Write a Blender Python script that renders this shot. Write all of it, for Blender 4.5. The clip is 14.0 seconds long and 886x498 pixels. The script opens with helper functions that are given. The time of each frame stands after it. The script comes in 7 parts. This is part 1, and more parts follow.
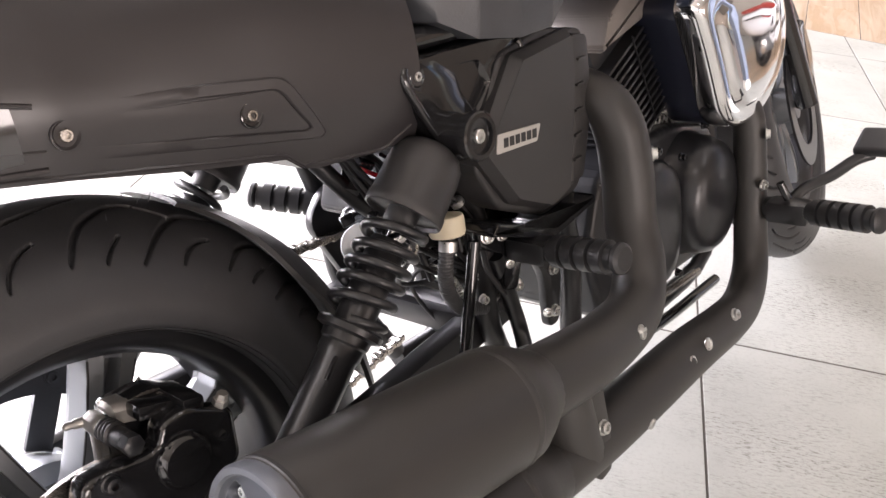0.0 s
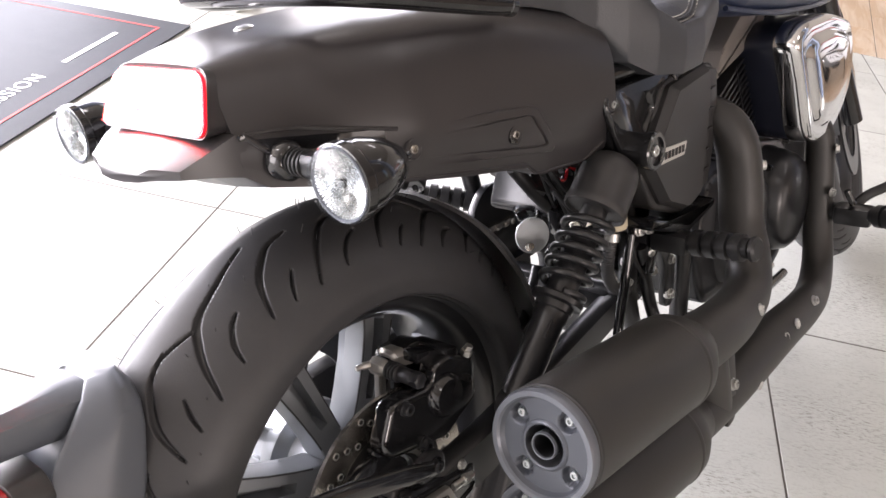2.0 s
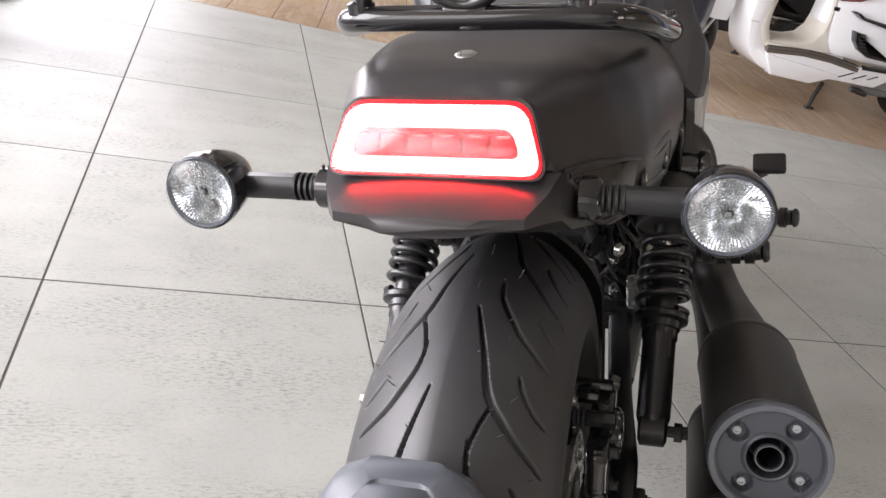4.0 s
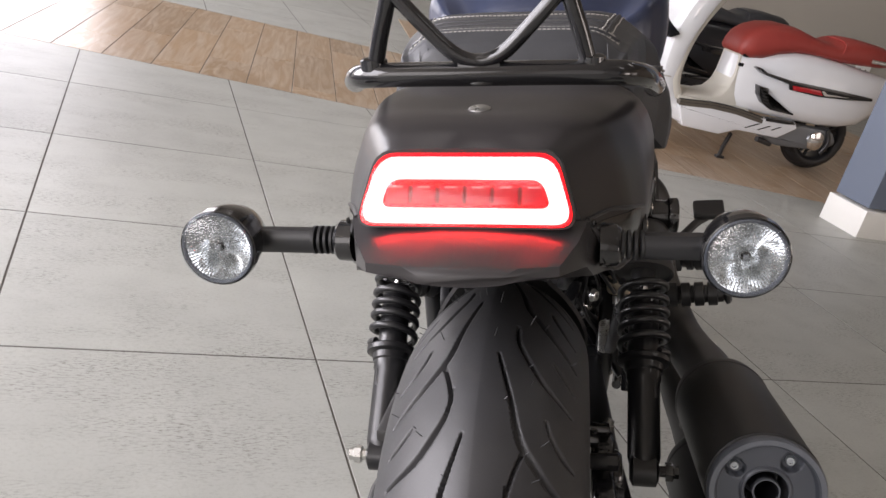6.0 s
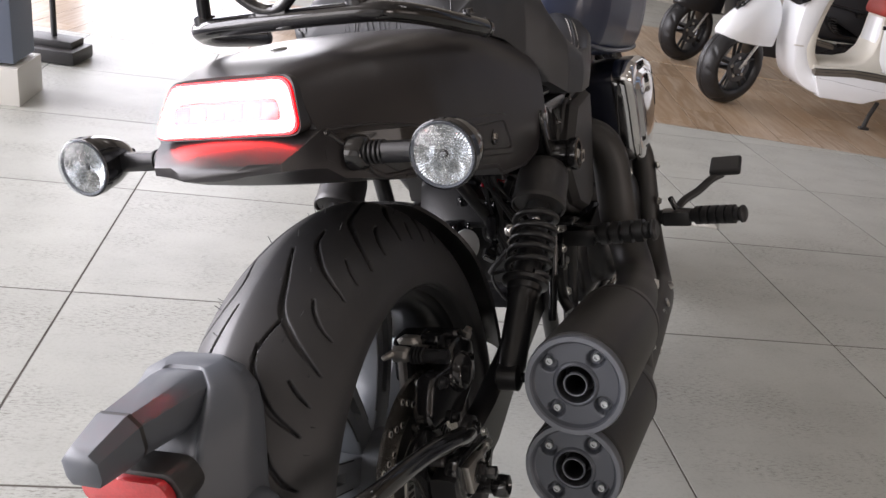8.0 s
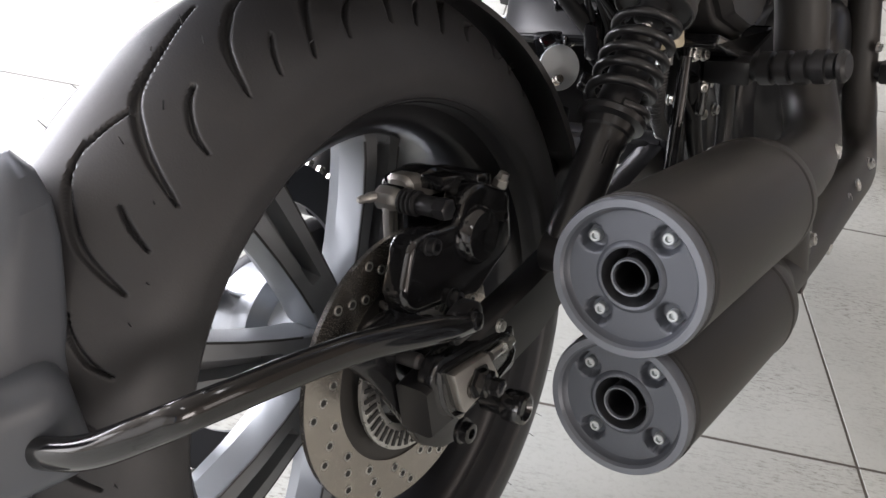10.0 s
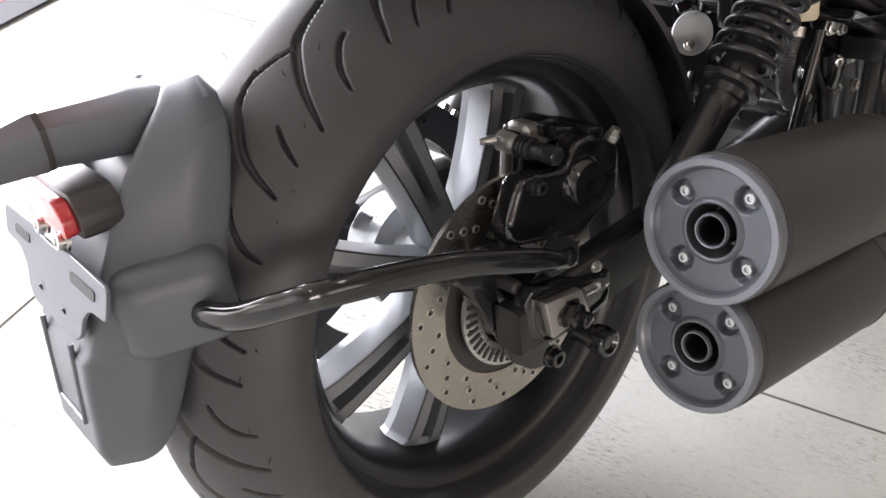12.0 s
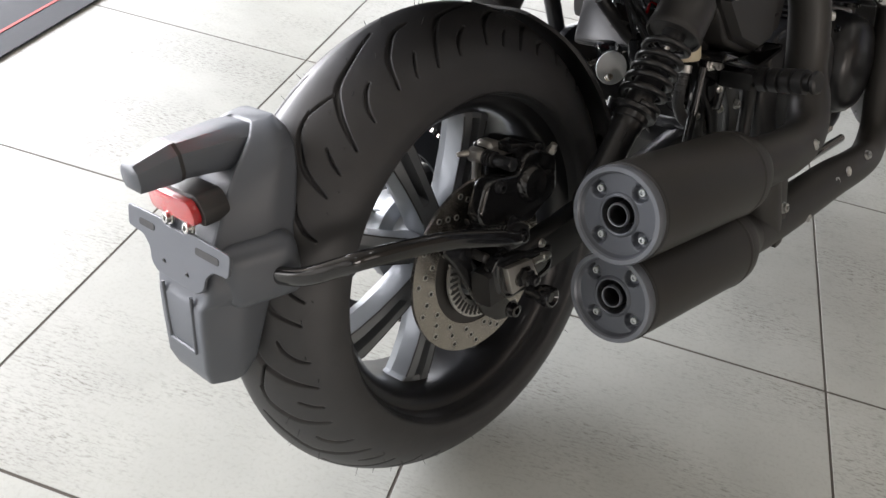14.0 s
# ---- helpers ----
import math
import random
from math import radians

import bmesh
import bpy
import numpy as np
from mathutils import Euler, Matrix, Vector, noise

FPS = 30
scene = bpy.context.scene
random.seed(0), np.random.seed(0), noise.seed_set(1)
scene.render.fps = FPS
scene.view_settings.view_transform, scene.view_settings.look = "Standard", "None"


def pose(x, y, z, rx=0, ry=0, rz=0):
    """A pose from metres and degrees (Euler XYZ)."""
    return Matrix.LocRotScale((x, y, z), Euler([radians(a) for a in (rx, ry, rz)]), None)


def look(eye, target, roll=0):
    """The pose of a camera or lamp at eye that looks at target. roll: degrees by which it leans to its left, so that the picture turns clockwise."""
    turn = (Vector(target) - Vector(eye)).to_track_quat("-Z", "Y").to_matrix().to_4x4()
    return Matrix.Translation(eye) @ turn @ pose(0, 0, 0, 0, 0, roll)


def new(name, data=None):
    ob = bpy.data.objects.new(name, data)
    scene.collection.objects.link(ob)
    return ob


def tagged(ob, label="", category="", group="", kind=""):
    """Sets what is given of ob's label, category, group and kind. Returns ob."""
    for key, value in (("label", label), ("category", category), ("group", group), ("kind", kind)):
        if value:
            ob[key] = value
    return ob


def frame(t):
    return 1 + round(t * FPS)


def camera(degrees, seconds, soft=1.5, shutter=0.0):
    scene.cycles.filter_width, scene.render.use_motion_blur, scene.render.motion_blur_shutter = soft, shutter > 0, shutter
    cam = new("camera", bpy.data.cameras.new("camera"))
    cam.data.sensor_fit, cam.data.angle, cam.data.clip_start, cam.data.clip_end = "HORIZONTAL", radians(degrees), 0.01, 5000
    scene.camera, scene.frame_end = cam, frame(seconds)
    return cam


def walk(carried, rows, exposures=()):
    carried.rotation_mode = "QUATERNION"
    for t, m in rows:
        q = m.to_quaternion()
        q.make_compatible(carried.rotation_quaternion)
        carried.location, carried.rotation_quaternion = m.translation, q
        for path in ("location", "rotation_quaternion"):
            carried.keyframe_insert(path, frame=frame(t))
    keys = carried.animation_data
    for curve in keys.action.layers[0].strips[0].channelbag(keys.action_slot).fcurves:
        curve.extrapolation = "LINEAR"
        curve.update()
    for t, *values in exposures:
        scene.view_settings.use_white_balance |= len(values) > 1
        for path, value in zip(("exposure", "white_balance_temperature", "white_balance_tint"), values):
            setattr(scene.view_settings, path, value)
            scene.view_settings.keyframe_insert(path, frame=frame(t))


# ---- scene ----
cam = camera(56.6, 14.0)
PATH = [
    (0, (0.407, -0.169, 0.923), (-0.596, 1.161, -0.184), 5.6),
    (0.5, (0.398, -0.232, 0.956), (-0.599, 1.101, -0.152), 5.7),
    (1, (0.405, -0.298, 0.998), (-0.593, 1.032, -0.114), 5.9),
    (1.5, (0.413, -0.375, 1.02), (-0.587, 0.962, -0.082), 6.8),
    (2, (0.346, -0.447, 1.003), (-0.632, 0.903, -0.102), 7.2),
    (2.5, (0.197, -0.493, 0.959), (-0.666, 0.929, -0.152), 8.6),
    (2.7, (0.141, -0.518, 0.952), (-0.628, 0.957, -0.158), 9.9),
    (4.8, (-0.181, -0.635, 0.875), (-0.309, 1.205, 0.102), 14.7),
    (5, (-0.193, -0.631, 0.874), (-0.312, 1.216, 0.116), 14.9),
    (5.5, (-0.199, -0.628, 0.868), (-0.313, 1.227, 0.13), 15.0),
    (6, (-0.178, -0.647, 0.881), (-0.29, 1.209, 0.144), 15.0),
    (6.5, (-0.122, -0.679, 0.91), (-0.282, 1.169, 0.163), 14.5),
    (7, (-0.025, -0.71, 0.934), (-0.33, 1.107, 0.156), 12.8),
    (7.5, (0.095, -0.735, 0.949), (-0.296, 1.06, 0.158), 11.4),
    (8, (0.196, -0.707, 0.928), (-0.34, 1.032, 0.099), 9.0),
    (8.5, (0.239, -0.61, 0.85), (-0.396, 1.048, -0.07), 8.3),
    (9, (0.246, -0.513, 0.8), (-0.429, 1.078, -0.206), 8.4),
    (9.2, (0.247, -0.479, 0.783), (-0.442, 1.086, -0.254), 8.5),
    (11.3, (0.285, -0.362, 0.775), (-0.756, 0.74, -0.529), 6.7),
    (11.5, (0.296, -0.377, 0.79), (-0.749, 0.728, -0.509), 6.7),
    (12, (0.318, -0.429, 0.817), (-0.732, 0.672, -0.48), 6.8),
    (12.5, (0.34, -0.487, 0.861), (-0.699, 0.618, -0.442), 7.0),
    (13, (0.378, -0.548, 0.917), (-0.648, 0.574, -0.382), 6.9),
    (13.5, (0.42, -0.6, 0.961), (-0.576, 0.563, -0.326), 7.8),
    (14, (0.435, -0.619, 0.973), (-0.526, 0.572, -0.314), 8.8),
]
EXPOSURES = [(0.0, 1.66, 6400, 19), (1.5, 1.58, 6350, 19), (2.5, 1.02, 6350, 17), (3.7, 0.47, 6400, 16), (5.0, 0.17, 6450, 16), (6.5, -0.07, 6450, 16), (7.3, -0.11, 6450, 16), (8.0, 0.15, 6350, 16), (9.0, 0.45, 6200, 14), (10.3, 1.03, 6250, 14), (11.5, 1.33, 6300, 15), (12.0, 1.2, 6300, 15), (12.5, 1.0, 6300, 14), (13.2, 0.72, 6300, 12), (14.0, 0.45, 6300, 11)]
walk(cam, [(t, look(eye, target, roll)) for t, eye, target, roll in PATH], EXPOSURES)

# ---- world and light ----
world = bpy.data.worlds.new("showroom_sky")
scene.world = world
world.use_nodes = True
wn = world.node_tree
sky = wn.nodes.new("ShaderNodeTexSky")
sky.sky_type, sky.sun_disc, sky.sun_elevation, sky.sun_rotation = "NISHITA", False, radians(48), radians(-60)
wn.links.new(sky.outputs[0], wn.nodes["Background"].inputs[0])
wn.nodes["Background"].inputs[1].default_value = 0.1


def area_lamp(name, centre, facing, width, height, watts, colour=(1, 1, 1)):
    """One rectangular area lamp: daylight in a street window, or added fill elsewhere."""
    data = bpy.data.lights.new(name, "AREA")
    data.shape, data.size, data.size_y, data.energy, data.color = "RECTANGLE", width, height, watts, colour
    ob = new(name, data)
    ob.matrix_world = look(centre, Vector(centre) + Vector(facing))
    return ob


# shop windows along the street side, one lamp in each opening: middle, width, sill, lintel, watts
WIN_X = -4.6
WINDOWS = ((-3.82, 3.9, 0.15, 3.75, 400), (-0.2, 2.7, 0.15, 2.85, 335), (2.8, 2.7, 0.15, 2.85, 65), (5.8, 2.7, 0.15, 2.85, 110))
for wy, width, sill, lintel, watts in WINDOWS:
    area_lamp("street_window_light", (WIN_X + 0.06, wy, (sill + lintel) / 2), (1, 0, 0), width, lintel - sill, watts, (1.0, 0.975, 0.985))
# added fill lamps behind, before a solid wall without windows
for wx, watts in ((-2.6, 62), (1.0, 12), (4.2, 6)):
    area_lamp("back_fill_light", (wx, -5.64, 1.75), (0, 1, 0), 2.6, 2.9, watts, (1.0, 0.985, 0.97))
# added low warm fill lamps on the far side, whose wall has no openings
for wy, watts in ((-2.2, 58), (1.4, 12)):
    area_lamp("side_fill_light", (6.34, wy, 1.5), (-1, 0, 0), 2.4, 1.5, watts, (1.0, 0.91, 0.82))
# added ceiling fill lamps, out of view
for wx in (-2.0, 2.2):
    for wy in (-1.5, 1.8, 5.0):
        area_lamp("ceiling_fill_light", (wx, wy, 3.93), (0, 0, -1), 1.16, 0.26, 1.5, (1.0, 0.97, 0.92))

# ---- mesh helpers ----
TAU = math.tau


class Geo:
    """Vertices and faces of one part while it is being made."""

    def __init__(self):
        self.v, self.f = [], []

    def add(self, verts, faces):
        n = len(self.v)
        self.v += [tuple(float(c) for c in p) for p in verts]
        self.f += [tuple(i + n for i in q) for q in faces]
        return self

    def loft(self, rings, closed=True, cap=True):
        """Skin a row of rings that all have the same number of points."""
        k = len(rings[0])
        verts = [p for r in rings for p in r]
        faces = []
        for i in range(len(rings) - 1):
            for j in range(k if closed else k - 1):
                a, b = i * k + j, i * k + (j + 1) % k
                faces.append((a, b, b + k, a + k))
        if cap and closed:
            faces.append(tuple(range(k))[::-1])
            faces.append(tuple(range((len(rings) - 1) * k, len(rings) * k)))
        return self.add(verts, faces)

    def tube(self, pts, r, seg=12, cap=True, smooth=0, flat=1.0):
        """A round bar along points; r is one radius or one for each point."""
        pts = [Vector(p) for p in pts]
        rs = list(r) if isinstance(r, (list, tuple)) else [r] * len(pts)
        if smooth:
            pts, rs = spline(pts, smooth, rs)
        rings, side = [], None
        for i, p in enumerate(pts):
            d = (pts[min(i + 1, len(pts) - 1)] - pts[max(i - 1, 0)]).normalized()
            if side is None:
                side = d.orthogonal().normalized() if abs(d.z) > 0.9 else d.cross(Vector((0, 0, 1))).normalized()
            side = (side - d * side.dot(d)).normalized()
            up = side.cross(d)
            rings.append([p + side * (rs[i] * flat * math.cos(TAU * k / seg)) + up * (rs[i] * math.sin(TAU * k / seg)) for k in range(seg)])
        return self.loft(rings, True, cap)

    def lathe(self, profile, base, axis, seg=32, cap=True):
        """Turn a profile of (along, radius) round an axis from base."""
        axis = Vector(axis).normalized()
        a = axis.orthogonal().normalized()
        b = axis.cross(a)
        base = Vector(base)
        rings = [[base + axis * s + (a * math.cos(TAU * k / seg) + b * math.sin(TAU * k / seg)) * max(r, 1e-5) for k in range(seg)] for s, r in profile]
        return self.loft(rings, True, cap)

    def box(self, centre, size, bevel=0.0, turn=None, seg=2):
        bm = bmesh.new()
        bmesh.ops.create_cube(bm, size=1, matrix=Matrix.Diagonal((*size, 1)))
        if bevel:
            bmesh.ops.bevel(bm, geom=bm.edges[:], offset=bevel, segments=seg, affect="EDGES", profile=0.6)
        m = Matrix.Translation(centre) @ (turn.to_4x4() if turn else Matrix())
        return self.bm(bm, m)

    def bm(self, bm, m=Matrix()):
        bm.verts.index_update()
        self.add([m @ v.co for v in bm.verts], [tuple(v.index for v in f.verts) for f in bm.faces])
        bm.free()
        return self

    def slab(self, outline, a, b, axis="x", bevel=0.0, seg=2):
        """A flat outline of two coordinates, given depth from a to b along an axis, with rounded edges."""
        put = {"x": lambda p, d: (d, p[0], p[1]), "y": lambda p, d: (p[0], d, p[1]), "z": lambda p, d: (p[0], p[1], d)}[axis]
        bm = bmesh.new()
        low = [bm.verts.new(put(p, a)) for p in outline]
        high = [bm.verts.new(put(p, b)) for p in outline]
        n = len(outline)
        bm.faces.new(low)
        bm.faces.new(high[::-1])
        for i in range(n):
            bm.faces.new((low[i], low[(i + 1) % n], high[(i + 1) % n], high[i]))
        bmesh.ops.recalc_face_normals(bm, faces=bm.faces[:])
        if bevel:
            bmesh.ops.bevel(bm, geom=bm.edges[:], offset=bevel, segments=seg, affect="EDGES", profile=0.6)
        return self.bm(bm)

    def moved(self, m):
        self.v = [tuple(m @ Vector(p)) for p in self.v]
        return self

    def mirrored(self):
        """The same on the other side of the x = 0 plane."""
        g = Geo()
        g.v, g.f = [(-x, y, z) for x, y, z in self.v], [q[::-1] for q in self.f]
        return g


def spline(pts, steps, rs=None):
    """Catmull-Rom through points, and radii beside them."""
    out, ro = [], []
    n = len(pts)
    rs = rs or [1] * n
    for i in range(n - 1):
        p0, p1, p2, p3 = pts[max(i - 1, 0)], pts[i], pts[i + 1], pts[min(i + 2, n - 1)]
        for s in range(steps):
            t = s / steps
            out.append(0.5 * (2 * p1 + (p2 - p0) * t + (2 * p0 - 5 * p1 + 4 * p2 - p3) * t * t + (3 * p1 - p0 - 3 * p2 + p3) * t ** 3))
            ro.append(rs[i] + (rs[i + 1] - rs[i]) * t)
    return out + [pts[-1]], ro + [rs[-1]]


def rounded(outline, r, steps=4):
    """An outline of 2D points with its corners rounded off."""
    pts, out, n = [Vector(p) for p in outline], [], len(outline)
    for i in range(n):
        p, a, b = pts[i], pts[i - 1], pts[(i + 1) % n]
        ra = min(r, (a - p).length * 0.45, (b - p).length * 0.45)
        s, e = p + (a - p).normalized() * ra, p + (b - p).normalized() * ra
        for k in range(steps + 1):
            t = k / steps
            out.append(tuple(s * (1 - t) ** 2 + p * 2 * t * (1 - t) + e * t * t))
    return out


def part(name, g, material, parent=None, label="", angle=38):
    """One mesh object under a thing or a part."""
    me = bpy.data.meshes.new(name)
    me.from_pydata(g.v, [], g.f)
    bm = bmesh.new()
    bm.from_mesh(me)
    bmesh.ops.remove_doubles(bm, verts=bm.verts[:], dist=1e-6)
    bmesh.ops.recalc_face_normals(bm, faces=bm.faces[:])
    bm.to_mesh(me)
    bm.free()
    me.polygons.foreach_set("use_smooth", [True] * len(me.polygons))
    me.set_sharp_from_angle(angle=radians(angle))
    me.materials.append(material)
    ob = new(name, me)
    ob.parent = parent
    return tagged(ob, label) if label else ob


def thing(name, label, category, m=Matrix(), group="", kind=""):
    """An Empty at the base of a thing; its parts hang from it."""
    ob = new(name)
    ob.empty_display_size = 0.1
    ob.matrix_world = m
    return tagged(ob, label, category, group, kind)


# ---- materials ----
def surface(name, colour, rough=0.5, metal=0.0, vary=0.12, scale=18.0, bump=0.0, grain=250.0, coat=0.0, rough_vary=0.1, stain=None, spread=0.0, **extra):
    """A principled surface with variation at two scales, fine relief and, if asked, stains."""
    mat = bpy.data.materials.new(name)
    mat.use_nodes = True
    nt = mat.node_tree
    n, l = nt.nodes, nt.links
    b = n["Principled BSDF"]
    tex = n.new("ShaderNodeTexCoord")
    big, fine = n.new("ShaderNodeTexNoise"), n.new("ShaderNodeTexNoise")
    big.inputs["Scale"].default_value, big.inputs["Detail"].default_value = scale, 6
    fine.inputs["Scale"].default_value, fine.inputs["Detail"].default_value = grain, 3
    for q in (big, fine):
        l.new(tex.outputs["Object"], q.inputs["Vector"])
    mix = n.new("ShaderNodeMix")
    mix.data_type = "RGBA"
    lo = [c * (1 - vary) for c in colour]
    hi = [min(1, c * (1 + vary)) for c in colour]
    mix.inputs[6].default_value, mix.inputs[7].default_value = (*lo, 1), (*hi, 1)
    l.new(big.outputs["Fac"], mix.inputs[0])
    out = mix.outputs[2]
    if spread:
        info, hsv, ramp = n.new("ShaderNodeObjectInfo"), n.new("ShaderNodeHueSaturation"), n.new("ShaderNodeMapRange")
        ramp.inputs[3].default_value, ramp.inputs[4].default_value = 1 - spread, 1 + spread
        l.new(info.outputs["Random"], ramp.inputs[0])
        l.new(ramp.outputs[0], hsv.inputs["Value"])
        l.new(out, hsv.inputs["Color"])
        out = hsv.outputs[0]
    if stain:
        sc, amount, scol = stain
        st, cr, mx = n.new("ShaderNodeTexNoise"), n.new("ShaderNodeMapRange"), n.new("ShaderNodeMix")
        st.inputs["Scale"].default_value, st.inputs["Detail"].default_value, st.inputs["Roughness"].default_value = sc, 9, 0.72
        cr.inputs[1].default_value, cr.inputs[2].default_value, cr.inputs[4].default_value = 0.56, 0.72, amount
        mx.data_type = "RGBA"
        mx.inputs[7].default_value = (*scol, 1)
        l.new(tex.outputs["Object"], st.inputs["Vector"])
        l.new(st.outputs["Fac"], cr.inputs[0])
        l.new(cr.outputs[0], mx.inputs[0])
        l.new(out, mx.inputs[6])
        out = mx.outputs[2]
    l.new(out, b.inputs["Base Color"])
    rr = n.new("ShaderNodeMapRange")
    rr.inputs[3].default_value, rr.inputs[4].default_value = max(0.02, rough - rough_vary), min(1, rough + rough_vary)
    l.new(fine.outputs["Fac"], rr.inputs[0])
    l.new(rr.outputs[0], b.inputs["Roughness"])
    b.inputs["Metallic"].default_value = metal
    b.inputs["Coat Weight"].default_value = coat
    b.inputs["Coat Roughness"].default_value = 0.06
    if bump:
        bp = n.new("ShaderNodeBump")
        bp.inputs["Strength"].default_value, bp.inputs["Distance"].default_value = bump, 0.0005
        l.new(fine.outputs["Fac"], bp.inputs["Height"])
        l.new(bp.outputs[0], b.inputs["Normal"])
    for key, value in extra.items():
        b.inputs[key.replace("_", " ")].default_value = value
    return mat


def glowing(name, colour, strength):
    mat = bpy.data.materials.new(name)
    mat.use_nodes = True
    b = mat.node_tree.nodes["Principled BSDF"]
    b.inputs["Base Color"].default_value = (*[c * 0.25 for c in colour], 1)
    b.inputs["Emission Color"].default_value = (*colour, 1)
    b.inputs["Emission Strength"].default_value = strength
    b.inputs["Roughness"].default_value = 0.2
    return mat


MATTE = surface("matte_black_paint", (0.030, 0.0275, 0.0285), 0.31, vary=0.1, bump=0.06, grain=900, rough_vary=0.05, Specular_IOR_Level=0.5)
SATIN = surface("satin_black_heatproof_coating", (0.0265, 0.0248, 0.0230), 0.45, vary=0.15, bump=0.1, grain=1200, rough_vary=0.06)
GLOSS = surface("gloss_black_enamel", (0.010, 0.010, 0.011), 0.14, vary=0.1, coat=0.5, rough_vary=0.02)
FRAME = surface("black_frame_enamel", (0.013, 0.013, 0.014), 0.30, vary=0.1, rough_vary=0.02)
PLASTIC = surface("black_textured_plastic", (0.028, 0.027, 0.027), 0.42, vary=0.12, bump=0.2, grain=1500, rough_vary=0.08)
GREYPLASTIC = surface("dark_grey_moulded_plastic", (0.082, 0.090, 0.104), 0.42, vary=0.06, bump=0.15, grain=1500, rough_vary=0.06)
RUBBER = surface("tyre_rubber", (0.033, 0.0330, 0.0350), 0.48, vary=0.22, scale=30, bump=0.15, grain=700, rough_vary=0.1, stain=(26, 0.25, (0.06, 0.056, 0.05)))
PEGRUBBER = surface("peg_rubber", (0.014, 0.014, 0.015), 0.42, vary=0.2, bump=0.08, grain=600, rough_vary=0.04)
CAP = surface("grey_cast_alloy_cap", (0.078, 0.085, 0.100), 0.42, metal=0.35, vary=0.1, bump=0.12, grain=1300, rough_vary=0.08)
CAPRIM = surface("grey_turned_cap_rim", (0.135, 0.145, 0.165), 0.36, metal=0.35, vary=0.08, bump=0.08, grain=1300)
ALLOY = surface("grey_painted_alloy", (0.200, 0.212, 0.226), 0.36, metal=0.5, vary=0.1, bump=0.08, grain=900, rough_vary=0.08)
PULLEY = surface("grey_sprocket_paint", (0.075, 0.078, 0.085), 0.4, metal=0.4, vary=0.15, bump=0.08, grain=900)
CAST = surface("bare_cast_metal", (0.40, 0.385, 0.36), 0.36, metal=0.75, vary=0.2, scale=60, bump=0.15, grain=900)
DARKALLOY = surface("black_painted_alloy", (0.014, 0.0143, 0.016), 0.30, vary=0.15, rough_vary=0.03)
STEEL = surface("brushed_disc_steel", (0.47, 0.44, 0.4), 0.25, metal=0.95, vary=0.12, scale=60, bump=0.1, grain=1500)
ZINC = surface("zinc_plated_steel", (0.62, 0.62, 0.6), 0.3, metal=0.9, vary=0.15, scale=80)
PALEZINC = surface("dull_zinc_plate", (0.46, 0.49, 0.50), 0.42, metal=0.45, vary=0.08, scale=60)
LOCKZINC = surface("pale_blue_zinc_plate", (0.66, 0.70, 0.72), 0.45, metal=0.15, vary=0.06, scale=60)
CHROME = surface("chrome_plating", (0.82, 0.82, 0.83), 0.05, metal=1.0, vary=0.03, rough_vary=0.02)
NAVY = surface("matte_navy_paint", (0.022, 0.03, 0.062), 0.34, vary=0.08, coat=0.15, rough_vary=0.05)
INTAKE = surface("dark_navy_cover_paint", (0.012, 0.014, 0.024), 0.3, vary=0.08, coat=0.15, rough_vary=0.05)
LEATHER = surface("black_seat_leather", (0.04, 0.042, 0.047), 0.40, vary=0.2, scale=40, bump=0.35, grain=420, rough_vary=0.08)
THREAD = surface("grey_seat_thread", (0.36, 0.35, 0.33), 0.8, vary=0.15)
BRONZE = surface("warm_grey_engine_paint", (0.2, 0.18, 0.165), 0.42, metal=0.3, vary=0.1, bump=0.1)
CREAM = surface("cream_nylon", (0.62, 0.55, 0.4), 0.5, vary=0.1)
HOSE = surface("braided_black_hose", (0.06, 0.06, 0.062), 0.45, vary=0.2, bump=0.3)
FOOTMAT = surface("grey_brown_ribbed_rubber", (0.115, 0.100, 0.080), 0.5, vary=0.15, bump=0.1, grain=500)
WHITEPAINT = surface("white_gloss_scooter_paint", (0.84, 0.86, 0.88), 0.18, vary=0.02, coat=0.5, rough_vary=0.04)
CREAMPAINT = surface("off_white_inner_plastic", (0.62, 0.6, 0.53), 0.4, vary=0.05)
REDSEAT = surface("red_seat_vinyl", (0.33, 0.045, 0.035), 0.5, vary=0.12, bump=0.25, grain=380)
WALL = surface("pale_grey_wall_paint", (0.34, 0.315, 0.27), 0.75, vary=0.04, scale=2.5, bump=0.12, grain=160)
CEIL = surface("grey_ceiling_paint", (0.25, 0.228, 0.195), 0.85, vary=0.03, scale=2, bump=0.1, grain=160)
TANWALL = surface("tan_bounce_wall", (0.24, 0.195, 0.15), 0.75, vary=0.05, scale=2.5, bump=0.12, grain=160)
COLUMN = surface("blue_grey_column_paint", (0.13, 0.155, 0.205), 0.6, vary=0.06, scale=4, bump=0.15, grain=140)
PLINTH = surface("white_skirting_paint", (0.72, 0.71, 0.67), 0.45, vary=0.05, scale=8)
GROUT = surface("dark_grout", (0.10, 0.090, 0.078), 0.9, vary=0.2, scale=60)
MATCLOTH = surface("dark_grey_display_mat", (0.055, 0.06, 0.07), 0.7, vary=0.1, bump=0.3, grain=500)
MATRED = surface("red_mat_print", (0.45, 0.06, 0.06), 0.7, vary=0.1)
MATWHITE = surface("white_mat_print", (0.75, 0.73, 0.73), 0.7, vary=0.05)
SILVERLABEL = surface("silver_badge", (0.6, 0.58, 0.54), 0.32, metal=0.6, vary=0.06)
